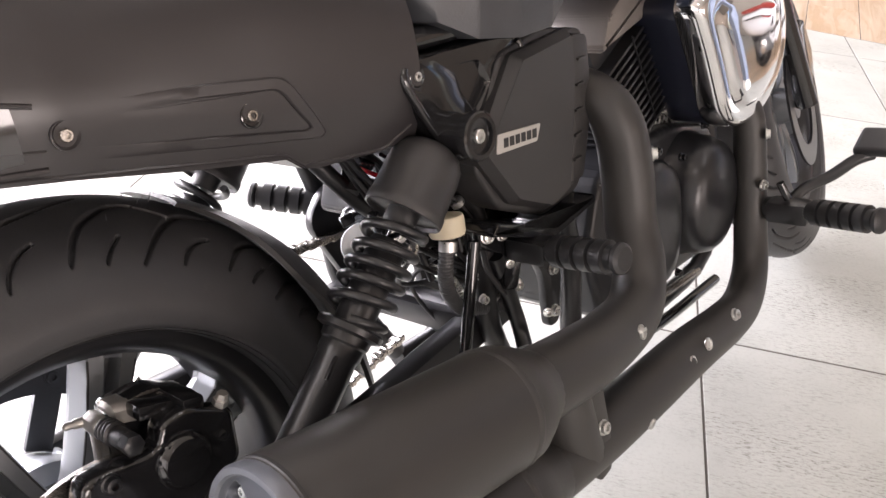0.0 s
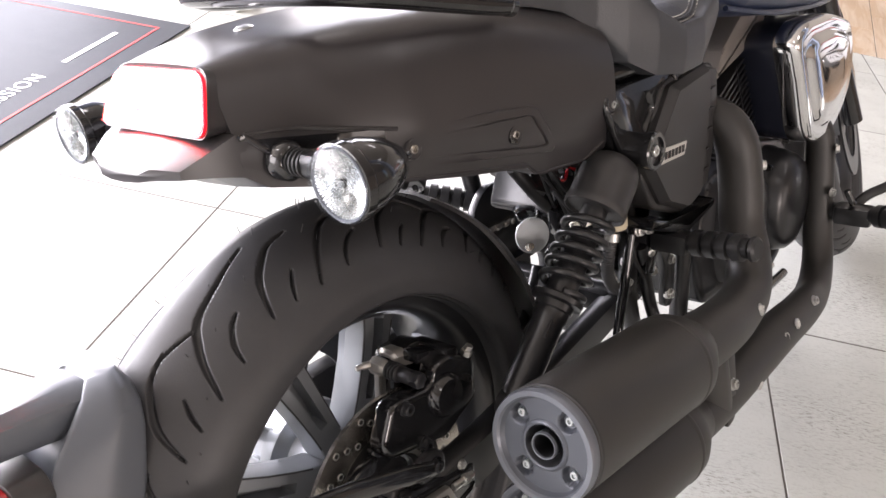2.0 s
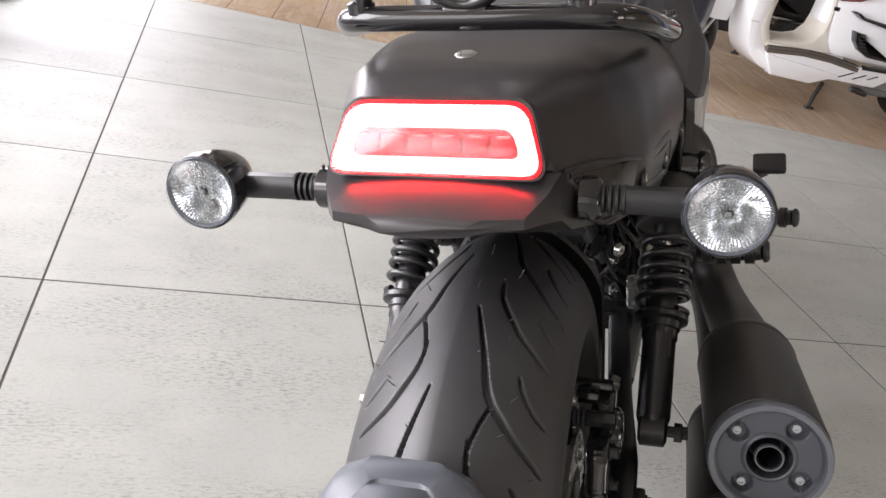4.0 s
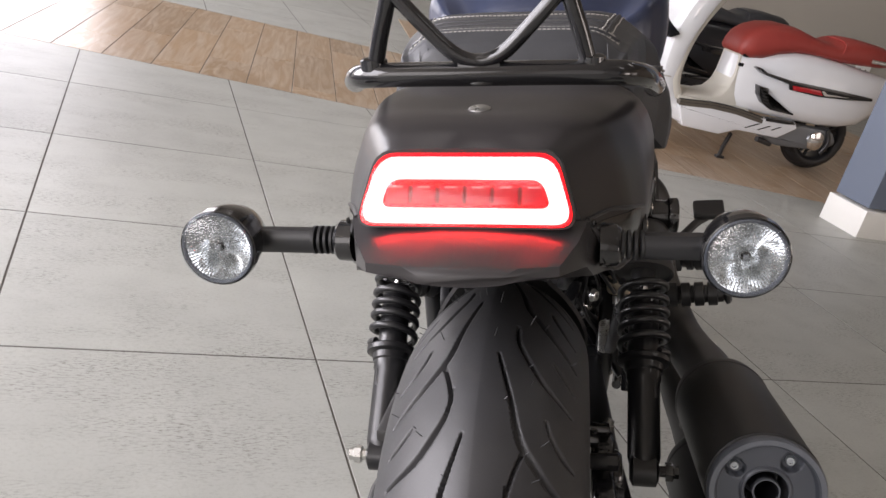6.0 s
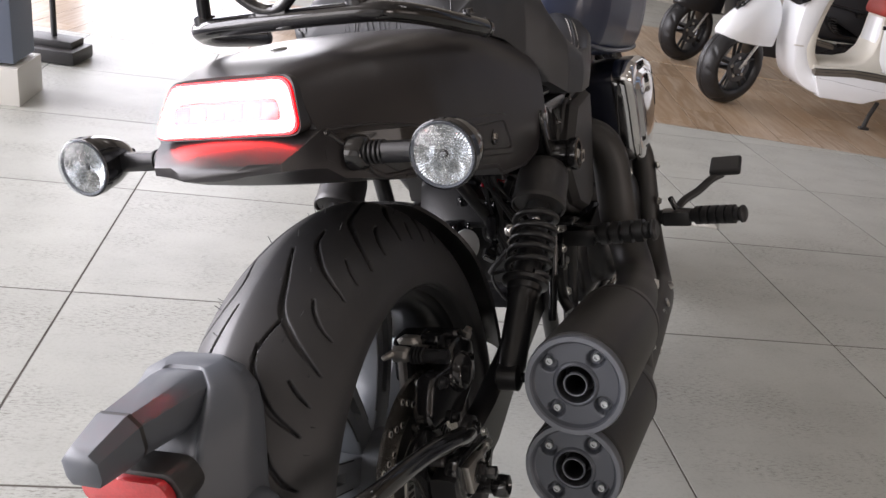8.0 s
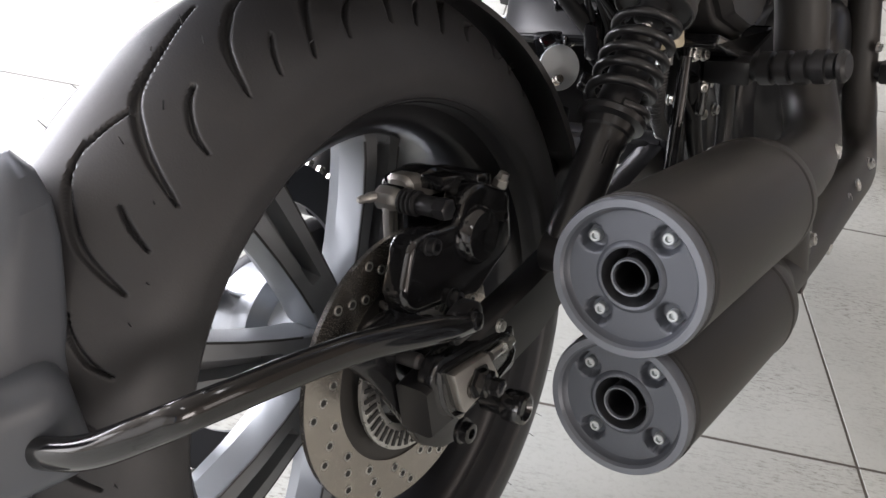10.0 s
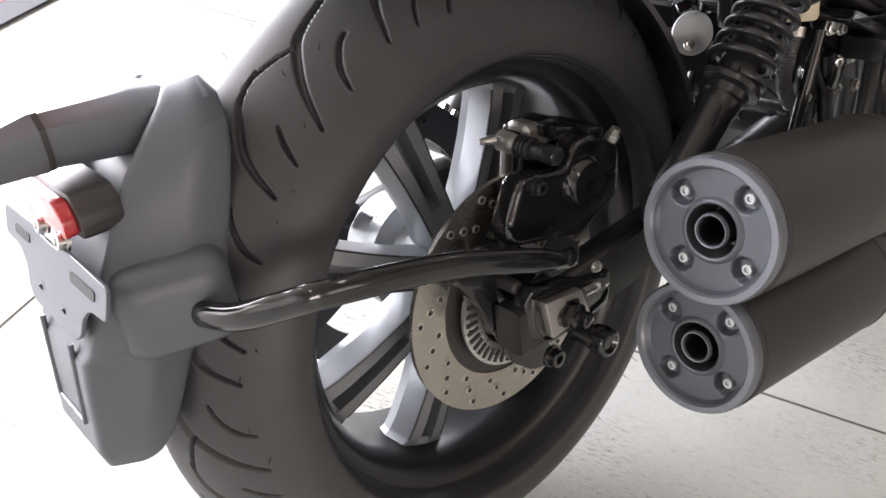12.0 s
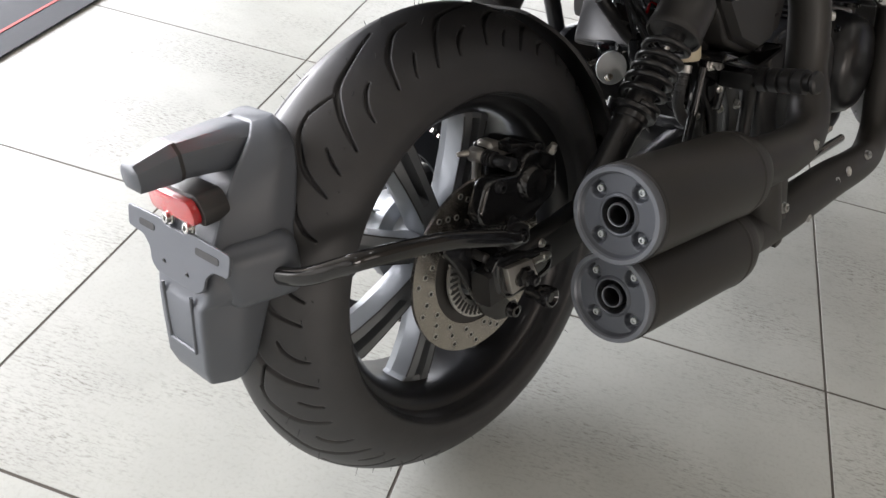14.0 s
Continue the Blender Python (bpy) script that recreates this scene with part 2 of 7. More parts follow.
# black for print, and for the dark put into holes, slots and gaps
INKDARK = surface("black_print_and_hole_dark", (0.02, 0.02, 0.02), 0.6, vary=0.05)
LAMPRED = surface("red_lens_plastic", (0.5, 0.012, 0.02), 0.12, vary=0.15, scale=160, coat=0.6, rough_vary=0.04)
REFLECTOR = surface("red_reflector_prisms", (0.42, 0.022, 0.026), 0.2, vary=0.3, scale=420, coat=0.8, bump=0.5, grain=700)
CLEAR = surface("silvered_lamp_facets", (0.46, 0.48, 0.49), 0.26, metal=0.8, vary=0.3, scale=220, bump=0.5, grain=700, rough_vary=0.08)


def clear_glass(name, gloss_share, ripple):
    """Thin clear plastic: looks straight through, with a thin gloss."""
    mat = bpy.data.materials.new(name)
    mat.use_nodes = True
    n, l = mat.node_tree.nodes, mat.node_tree.links
    thru, gloss, mix, nz, bp = (n.new("ShaderNode" + k) for k in ("BsdfTransparent", "BsdfGlossy", "MixShader", "TexNoise", "Bump"))
    thru.inputs[0].default_value = (0.9, 0.92, 0.93, 1)
    gloss.inputs["Roughness"].default_value = 0.05
    nz.inputs["Scale"].default_value = 160
    bp.inputs["Strength"].default_value, bp.inputs["Distance"].default_value = ripple, 0.0006
    l.new(nz.outputs["Fac"], bp.inputs["Height"])
    l.new(bp.outputs[0], gloss.inputs["Normal"])
    mix.inputs[0].default_value = gloss_share
    l.new(thru.outputs[0], mix.inputs[1])
    l.new(gloss.outputs[0], mix.inputs[2])
    l.new(mix.outputs[0], n["Material Output"].inputs["Surface"])
    return mat


GLASS = clear_glass("clear_lens_plastic", 0.07, 0.35)
LENSCOVER = clear_glass("flat_clear_lens_plastic", 0.065, 0.02)
GLOWWHITE = glowing("lit_light_guide", (1.0, 0.026, 0.023), 78.0)
GLOWRED = glowing("lit_red_lens_rim", (1.0, 0.004, 0.007), 2.8)
GLOWCORE = glowing("dim_lit_red_lens", (0.7, 0.006, 0.012), 0.15)
GLOWCELL = glowing("lit_red_led_cell", (0.9, 0.006, 0.022), 0.75)
GLOWSPOT = glowing("lit_led_spot", (1.0, 0.30, 0.28), 0.8)
PANELGLOW = glowing("added_ceiling_glow", (1.0, 0.97, 0.92), 3.0)


def wood_material():
    mat = surface("brown_wood_look_plank", (0.375, 0.255, 0.150), 0.33, vary=0.15, scale=5, bump=0.08, grain=120, spread=0.16)
    n, l = mat.node_tree.nodes, mat.node_tree.links
    b = n["Principled BSDF"]
    src = b.inputs["Base Color"].links[0].from_socket
    tex, mp, nz, mr, mx = n.new("ShaderNodeTexCoord"), n.new("ShaderNodeMapping"), n.new("ShaderNodeTexNoise"), n.new("ShaderNodeMapRange"), n.new("ShaderNodeMix")
    mp.inputs["Scale"].default_value = (26, 2.2, 1)
    info, add = n.new("ShaderNodeObjectInfo"), n.new("ShaderNodeVectorMath")
    l.new(tex.outputs["Object"], add.inputs[0])
    l.new(info.outputs["Location"], add.inputs[1])
    l.new(add.outputs[0], mp.inputs["Vector"])
    nz.inputs["Scale"].default_value, nz.inputs["Detail"].default_value, nz.inputs["Distortion"].default_value = 1.0, 7, 1.2
    l.new(mp.outputs[0], nz.inputs["Vector"])
    mr.inputs[1].default_value, mr.inputs[2].default_value, mr.inputs[4].default_value = 0.42, 0.7, 0.75
    l.new(nz.outputs["Fac"], mr.inputs[0])
    mx.data_type = "RGBA"
    l.new(src, mx.inputs[6])
    mx.inputs[7].default_value = (0.56, 0.47, 0.37, 1)
    l.new(mr.outputs[0], mx.inputs[0])
    l.new(mx.outputs[2], b.inputs["Base Color"])
    return mat


WOOD = wood_material()


def tile_material():
    """Cement-look tile: pale grey with clouding, and patches of short dark brushed pits along the tile."""
    mat = surface("pale_cement_look_tile", (0.448, 0.458, 0.424), 0.45, vary=0.16, scale=7, bump=0.14, grain=160, rough_vary=0.1, spread=0.04)
    n, l = mat.node_tree.nodes, mat.node_tree.links
    b = n["Principled BSDF"]
    src = b.inputs["Base Color"].links[0].from_socket
    tex, info, add = n.new("ShaderNodeTexCoord"), n.new("ShaderNodeObjectInfo"), n.new("ShaderNodeVectorMath")
    l.new(tex.outputs["Object"], add.inputs[0])
    l.new(info.outputs["Location"], add.inputs[1])
    for node in list(n):
        if node.type == "TEX_NOISE":
            l.new(add.outputs[0], node.inputs["Vector"])
    mp, pits, patch = n.new("ShaderNodeMapping"), n.new("ShaderNodeTexNoise"), n.new("ShaderNodeTexNoise")
    mp.inputs["Scale"].default_value = (42, 165, 42)
    l.new(add.outputs[0], mp.inputs["Vector"])
    l.new(mp.outputs[0], pits.inputs["Vector"])
    pits.inputs["Scale"].default_value, pits.inputs["Detail"].default_value, pits.inputs["Roughness"].default_value = 1.6, 6, 0.75
    bands = n.new("ShaderNodeMapping")
    bands.inputs["Scale"].default_value = (0.7, 1.7, 1)
    l.new(add.outputs[0], bands.inputs["Vector"])
    l.new(bands.outputs[0], patch.inputs["Vector"])
    patch.inputs["Scale"].default_value, patch.inputs["Detail"].default_value, patch.inputs["Roughness"].default_value = 3.4, 6, 0.65
    a, c, m, mx = n.new("ShaderNodeMapRange"), n.new("ShaderNodeMapRange"), n.new("ShaderNodeMath"), n.new("ShaderNodeMix")
    a.inputs[1].default_value, a.inputs[2].default_value = 0.50, 0.66
    c.inputs[1].default_value, c.inputs[2].default_value = 0.44, 0.60
    m.operation = "MULTIPLY"
    l.new(pits.outputs["Fac"], a.inputs[0])
    l.new(patch.outputs["Fac"], c.inputs[0])
    l.new(a.outputs[0], m.inputs[0])
    l.new(c.outputs[0], m.inputs[1])
    mx.data_type = "RGBA"
    l.new(src, mx.inputs[6])
    mx.inputs[7].default_value = (0.13, 0.121, 0.098, 1)
    l.new(m.outputs[0], mx.inputs[0])
    # small dark grains all over
    dots, d, mz = n.new("ShaderNodeTexNoise"), n.new("ShaderNodeMapRange"), n.new("ShaderNodeMix")
    dots.inputs["Scale"].default_value, dots.inputs["Detail"].default_value, dots.inputs["Roughness"].default_value = 150, 5, 0.7
    l.new(add.outputs[0], dots.inputs["Vector"])
    d.inputs[1].default_value, d.inputs[2].default_value, d.inputs[4].default_value = 0.50, 0.74, 0.30
    l.new(dots.outputs["Fac"], d.inputs[0])
    mz.data_type = "RGBA"
    l.new(d.outputs[0], mz.inputs[0])
    l.new(mx.outputs[2], mz.inputs[6])
    mz.inputs[7].default_value = (0.24, 0.225, 0.195, 1)
    l.new(mz.outputs[2], b.inputs["Base Color"])
    return mat


TILE = tile_material()

# ---- the showroom ----
# floor tiles run 27.2 degrees off the motorcycle's line; one tile corner lies at TILE_AT
TILE_TURN = radians(27.2)
TILE_X, TILE_Y = Vector((math.cos(TILE_TURN), math.sin(TILE_TURN), 0)), Vector((-math.sin(TILE_TURN), math.cos(TILE_TURN), 0))
TILE_AT = Vector((-0.990, 0.516, 0))


def tiled(u, v, z=0.0):
    """A place given in metres along the tile rows."""
    p = TILE_AT + TILE_X * u + TILE_Y * v
    return Vector((p.x, p.y, z))


X0, X1, Y0, Y1, H = -4.8, 6.4, -5.8, 8.6, 4.0
floor = part("floor", Geo().box(((X0 + X1) / 2, (Y0 + Y1) / 2, -0.08), (X1 - X0 + 0.4, Y1 - Y0 + 0.4, 0.1584)), GROUT)
tagged(floor, "pale cement-look tiles and a wood-look plank strip", "floor", kind="structure")
ceiling = part("ceiling", Geo().box(((X0 + X1) / 2, (Y0 + Y1) / 2, H + 0.06), (X1 - X0 + 0.4, Y1 - Y0 + 0.4, 0.12)), CEIL)
tagged(ceiling, "plain grey painted showroom ceiling", "ceiling", kind="structure")

g = Geo().box((0, Y1 + 0.1, H / 2), (X1 - X0 + 0.4, 0.2, H))
tagged(part("wall_north", g, WALL), "pale grey painted back wall", "wall", kind="structure")
# unseen wall, coloured tan so that its bounce warms the floor
g = Geo().box((X1 + 0.1, (Y0 + Y1) / 2, H / 2), (0.2, Y1 - Y0, H))
tagged(part("wall_east", g, TANWALL), "unseen side wall, tan to warm the bounced light", "wall", kind="structure")
# street wall: sill, lintel and piers round the window openings
g = Geo()
edges = [Y0] + [e for wy, width, *_ in WINDOWS for e in (wy - width / 2, wy + width / 2)] + [Y1]
for a, b in zip(edges[::2], edges[1::2]):
    g.box((X0 + 0.1, (a + b) / 2, H / 2), (0.2, b - a, H))
for wy, width, sill, lintel, _ in WINDOWS:
    g.box((X0 + 0.1, wy, sill / 2), (0.2, width, sill))
    g.box((X0 + 0.1, wy, (lintel + H) / 2), (0.2, width, H - lintel))
tagged(part("wall_west", g, WALL), "white street wall with tall shop windows", "wall", kind="structure")
g = Geo().box((0, Y0 - 0.1, H / 2), (X1 - X0 + 0.4, 0.2, H))
tagged(part("wall_south", g, WALL), "pale entrance wall", "wall", kind="structure")
# unseen glowing panels added at the ceiling fill lamps
for wx in (-2.0, 2.2):
    for wy in (-1.5, 1.8, 5.0):
        lamp = thing("ceiling_fill_panel", "added long flat white ceiling panel, out of view, for fill light", "ceiling light", Matrix.Translation((wx, wy, 3.94)), "ceiling lights")
        part("housing", Geo().box((0, 0, 0.035), (1.26, 0.36, 0.05), 0.006), WALL, lamp)
        part("diffuser", Geo().box((0, 0, 0.006), (1.2, 0.3, 0.006), 0.001), PANELGLOW, lamp)


def column(at, along, depth, width, label):
    """A painted square column on a white skirting; along is its face's way from the near corner."""
    a = Vector(along).normalized()
    turn = Matrix(((a.x, -a.y, 0), (a.y, a.x, 0), (0, 0, 1)))
    m = Matrix.Translation(at) @ turn.to_4x4()
    ob = thing("column", label, "column", m, kind="structure")
    part("shaft", Geo().box((width / 2, depth / 2, H / 2 + 0.07), (width - 0.03, depth - 0.03, H - 0.14), 0.006), COLUMN, ob)
    part("skirting", Geo().box((width / 2, depth / 2, 0.065), (width, depth, 0.13), 0.004), PLINTH, ob)
    return ob


column((1.395, 3.13, 0), TILE_X, 0.24, 0.55, "blue-grey painted column with white skirting")
column(tiled(-1.06, 1.231), TILE_X, 0.24, 0.55, "blue-grey column with pale skirting by the mat")

# mat with a printed border under the next display place
mat_ob = thing("display_mat", "dark grey display mat with red border line and white lettering", "mat", Matrix.Translation((-1.975, 1.159, 0.002)) @ Matrix.Rotation(TILE_TURN, 4, "Z"))
part("mat_sheet", Geo().box((-1.1, -1.3, 0.003), (2.2, 2.6, 0.005), 0.001), MATCLOTH, mat_ob)
g = Geo()
g.box((-0.075, -1.3, 0.0065), (0.008, 2.45, 0.001))
g.box((-1.1, -0.075, 0.0065), (2.05, 0.008, 0.001))
part("border_line", g, MATRED, mat_ob, "thin red printed border line")
part("printed_bar", Geo().box((-0.165, -0.32, 0.0065), (0.016, 0.28, 0.001)), MATWHITE, mat_ob, "white printed bar")


def lettering(text, size, m, material, parent, name="lettering"):
    """Raised flat letters from the built-in font, as a mesh."""
    cu = bpy.data.curves.new("letters", "FONT")
    cu.body, cu.size, cu.extrude, cu.space_character = text, size, 0.0004, 1.15
    tmp = new("letters", cu)
    me = bpy.data.meshes.new_from_object(tmp.evaluated_get(bpy.context.evaluated_depsgraph_get()))
    bpy.data.objects.remove(tmp)
    me.transform(m)
    me.materials.append(material)
    me.name = name
    ob = new(name, me)
    ob.parent = parent
    return ob


lettering("E PASSION", 0.062, Matrix.Translation((-0.145, -0.9, 0.0066)) @ Matrix.Rotation(radians(90), 4, "Z"), MATWHITE, mat_ob)

# low stand with a pole by the column
st = thing("sign_stand", "black sign stand with heavy block foot and thin pole", "sign stand", Matrix.Translation((-2.42, 1.95, 0)) @ Matrix.Rotation(radians(20), 4, "Z"))
part("foot", Geo().box((0, 0, 0.03), (0.26, 0.2, 0.055), 0.01).box((0, 0.02, 0.07), (0.2, 0.13, 0.03), 0.008), PLASTIC, st)
part("pole", Geo().tube([(0, 0.03, 0.07), (-0.02, 0.06, 1.3)], 0.012), FRAME, st)

# small tile offcut lying on the floor
off = thing("floor_plate", "thin pale loose tile piece lying on the floor", "tile piece", Matrix.Translation((0.215, 1.985, 0.0005)) @ Matrix.Rotation(radians(20), 4, "Z"))
part("plate", Geo().box((0, 0, 0.002), (0.12, 0.085, 0.004), 0.001), PLINTH, off)

# socket on the back wall
sock = thing("wall_socket", "white double wall socket plate", "socket", Matrix.Translation((3.0, Y1, 0.45)))
part("cover_plate", Geo().box((0, -0.008, 0), (0.15, 0.014, 0.12), 0.004), PLINTH, sock)
# black blocks on the cover give the look of dark holes
for sx in (-0.03, 0.03):
    part("socket_hole_dark", Geo().box((sx, -0.016, 0), (0.012, 0.004, 0.02)), INKDARK, sock)

# ---- the motorcycle, leaning to its left on the side stand ----
# local axes: x to its right, y ahead, z up in its own plane; the rear tyre touches the ground below the origin
LEAN = 16.2
bike = thing("motorcycle", "matt black cruiser motorcycle with navy tank, leaning on its side stand", "motorcycle", pose(0, 0, 0, 0, -LEAN, 0))
AXLE = Vector((0, 0, 0.309))


def both(name, g, material, parent, label=""):
    part(name, g, material, parent, label)
    part(name, g.mirrored(), material, parent, label)


def bolt(at, axis, r=0.006, h=0.005, parent=bike, material=ZINC):
    """A socket-head bolt with its hexagon hole."""
    g = Geo().lathe([(0, r * 1.25), (h * 0.3, r * 1.25), (h * 0.35, r), (h, r * 0.96), (h * 1.05, r * 0.85), (h * 1.05, r * 0.5), (h * 0.5, r * 0.45)], at, axis, 14)
    return part("bolt", g, material, parent)


def along(pts, n):
    """Even steps along a bent line of y, z points."""
    seg = [math.dist(a, b) for a, b in zip(pts, pts[1:])]
    total, out = sum(seg), []
    for k in range(n + 1):
        s, i = total * k / n, 0
        while i < len(seg) - 1 and s > seg[i]:
            s -= seg[i]
            i += 1
        t = min(1, s / seg[i])
        out.append(tuple(a + (b - a) * t for a, b in zip(pts[i], pts[i + 1])))
    return out


# -- wheels --
def tread_grooves():
    """Grooves as (every how many repeats, rows of degrees round, degrees across, half width in mm); a repeat is 30 degrees."""
    right = [
        (1, [(-14, 11, 0.7), (-22, 20, 1.9), (-28.5, 26, 2.9), (-32, 35, 3.2), (-35, 46, 2.6), (-38, 61, 0.9)]),
        (1, [(-36, 20.5, 0.8), (-40, 22, 1.7), (-43.3, 28, 2.7), (-47.3, 39, 2.9), (-50.3, 57, 0.9)]),
        (2, [(-30, 29, 1.1), (-33.5, 24.5, 1.1), (-37, 21, 1.2)]),
        (1, [(-24, 40.5, 0.6), (-26.3, 43.5, 1.6), (-29, 51.5, 1.9), (-30.2, 60, 0.7)]),
        (1, [(-41, 44, 0.6), (-43, 51, 1.5), (-44.5, 59, 0.7)]),
    ]
    left = [(e, [(a + 15, -b, w) for a, b, w in line]) for e, line in right]
    return right + left


def curved(line, steps=3):
    """The same stroke as a smooth curve."""
    pts, widths = spline([Vector((a, b, 0)) for a, b, _ in line], steps, [w for *_, w in line])
    return [(p.x, p.y, w) for p, w in zip(pts, widths)]


def tyre_profile(c, s, crown, belly, wide, pl, pr, shift):
    """Radius and width of the tread at an angle across it; each half is its own rounded cone."""
    p = np.where(s < 0, 2.0 / pl, 2.0 / pr)
    r = belly + (crown - belly) * np.where(c > 0, np.abs(c) ** p, -np.abs(c) ** 0.96)
    return r, shift + wide * np.sign(s) * np.abs(s) ** p


def tyre_mesh(crown, belly, wide, bead_r, bead_x, grooves, nth=1800, nac=240, pl=2.0, pr=2.0, shift=0.0):
    """A tyre round the x axis; its tread grooves are sunk into the rubber."""
    top = 98.0
    acr = np.linspace(-top, top, nac)
    th = np.linspace(0, 360, nth, endpoint=False)
    depth = np.zeros((nth, nac))
    if grooves:
        mm_th, mm_ac = math.radians(1) * 290, math.radians(1) * 82
        TH, AC = np.meshgrid(th, acr, indexing="ij")
        for every, stroke in grooves:
            line = curved(stroke)
            for (a0, b0, w0), (a1, b1, w1) in zip(line, line[1:]):
                for rep in range(0, 12, every):
                    # only the patch of the tread near this stroke
                    da = (TH - (a0 + 30 * rep) + 180) % 360 - 180
                    sel = (da > -9) & (da < 5) & (abs(AC - b0) < 26)
                    px, py = da[sel] * mm_th, (AC[sel] - b0) * mm_ac
                    vx, vy = (a1 - a0) * mm_th, (b1 - b0) * mm_ac
                    t = np.clip((px * vx + py * vy) / (vx * vx + vy * vy), 0, 1)
                    off = np.hypot(px - t * vx, py - t * vy)
                    w = w0 + (w1 - w0) * t
                    d = np.clip((w * 0.72 + 1.1 - off) / 1.5, 0, 1)
                    d = d * d * (3 - 2 * d) * 5.0
                    depth[sel] = np.maximum(depth[sel], d)
    ca, sa = np.cos(np.radians(acr)), np.sin(np.radians(acr))
    prof_r, prof_x = tyre_profile(ca, sa, crown, belly, wide, pl, pr, shift)
    R = prof_r[None, :] - depth * 0.001 * ca[None, :]
    X = np.broadcast_to(prof_x[None, :], R.shape) - depth * 0.001 * sa[None, :]
    # sidewall and bead, with a raised fitting line
    def wall(sign):
        r_end, x_end = prof_r[-1], abs(prof_x[-1] if sign > 0 else prof_x[0])
        gap = r_end - bead_r
        at = lambda k: bead_x + (x_end - bead_x) * k
        rows = [(r_end - gap * 0.25, at(0.93)), (r_end - gap * 0.36, at(0.83)), (r_end - gap * 0.42, at(0.86)), (r_end - gap * 0.50, at(0.78)), (r_end - gap * 0.68, at(0.55)), (r_end - gap * 0.74, at(0.60)), (r_end - gap * 0.86, at(0.34)), (bead_r, bead_x), (bead_r - 0.008, bead_x - 0.008)]
        return [(r, x * sign) for r, x in rows]
    lw, rw = wall(-1)[::-1], wall(1)
    cols_r = [np.full(nth, r) for r, _ in lw] + list(R.T) + [np.full(nth, r) for r, _ in rw]
    cols_x = [np.full(nth, x) for _, x in lw] + list(X.T) + [np.full(nth, x) for _, x in rw]
    RR, XX = np.array(cols_r).T, np.array(cols_x).T
    ang = np.radians(th)[:, None]
    V = np.stack([XX, RR * np.sin(ang), RR * np.cos(ang)], -1)
    k = V.shape[1]
    i, j = np.meshgrid(np.arange(nth), np.arange(k - 1), indexing="ij")
    a, b = i * k + j, ((i + 1) % nth) * k + j
    F = np.stack([a, a + 1, b + 1, b], -1).reshape(-1, 4)
    return V.reshape(-1, 3), F


def tyre_part(parent, centre, *args, **kw):
    V, F = tyre_mesh(*args, **kw)
    me = bpy.data.meshes.new("tyre")
    me.from_pydata((V + np.array(centre)).tolist(), [], F.tolist())
    me.polygons.foreach_set("use_smooth", [True] * len(me.polygons))
    me.set_sharp_from_angle(angle=radians(60))
    me.materials.append(RUBBER)
    ob = new("tyre", me)
    ob.parent = parent
    return ob


def wheel_rim(centre, r_in, r_out, half):
    """A cast rim: well with two flanges."""
    g = Geo()
    prof = [(-half, r_out), (-half + 0.004, r_out + 0.002), (-half + 0.006, r_out - 0.004), (-half + 0.012, r_in + 0.006), (-half * 0.5, r_in), (half * 0.5, r_in), (half - 0.012, r_in + 0.006), (half - 0.006, r_out - 0.004), (half - 0.004, r_out + 0.002), (half, r_out),
            (half - 0.001, r_out - 0.008), (half - 0.004, r_out - 0.014), (half - 0.007, r_out - 0.017), (half - 0.016, r_in - 0.005), (half * 0.4, r_in - 0.008), (-half * 0.4, r_in - 0.008), (-half + 0.012, r_in - 0.005), (-half, r_out - 0.010)]
    seg = 72
    rings = [[Vector(centre) + Vector((s, r * math.cos(TAU * k / seg), r * math.sin(TAU * k / seg))) for s, r in prof] for k in range(seg)]
    rings.append(rings[0])
    return g.loft(rings, True, False)


def spoke(centre, ang, r0, r1, wide, face):
    """One cast spoke: drafted flanks, two rails along its outer face and a sunk pocket between them."""
    d = Vector((0, math.cos(ang), math.sin(ang)))
    s = Vector((0, -math.sin(ang), math.cos(ang)))
    rings = []
    for t, w, sink, drop in ((0, 0.80, 0, 0.004), (0.2, 0.74, 0, 0.001), (0.34, 0.76, 0, 0), (0.38, 0.77, 0.017, 0), (0.6, 0.84, 0.019, 0), (0.82, 0.95, 0.019, 0.002), (0.91, 1.02, 0.018, 0.004), (0.93, 1.05, 0.004, 0.004), (0.97, 1.22, 0.0, 0.006), (1, 1.5, 0.0, 0.008)):
        c, top = Vector(centre) + d * (r0 + (r1 - r0) * t), face - drop
        rings.append([c + s * (u * w * wide) + Vector((x, 0, 0)) for u, x in ((-1, top - 0.026), (-0.86, top - 0.003), (-0.80, top - 0.001), (-0.30, top), (-0.25, top - sink), (0.25, top - sink), (0.30, top), (0.80, top - 0.001), (0.86, top - 0.003), (1, top - 0.026), (0.8, top - 0.040), (-0.8, top - 0.040))])
    return Geo().loft(rings)


def spoke_groove_dark(centre, ang, r0, r1, wide, face, u):
    """A thin black tube beside a rail, drawn for the shade of a casting groove."""
    d = Vector((0, math.cos(ang), math.sin(ang)))
    s = Vector((0, -math.sin(ang), math.cos(ang)))
    return Geo().tube([Vector(centre) + d * (r0 + (r1 - r0) * t) + s * (u * w * wide) + Vector((face - drop - 0.0015, 0, 0)) for t, w, drop in ((0.2, 0.74, 0.001), (0.36, 0.765, 0), (0.6, 0.84, 0), (0.82, 0.95, 0.002), (0.92, 1.03, 0.004))], 0.0010, 6)


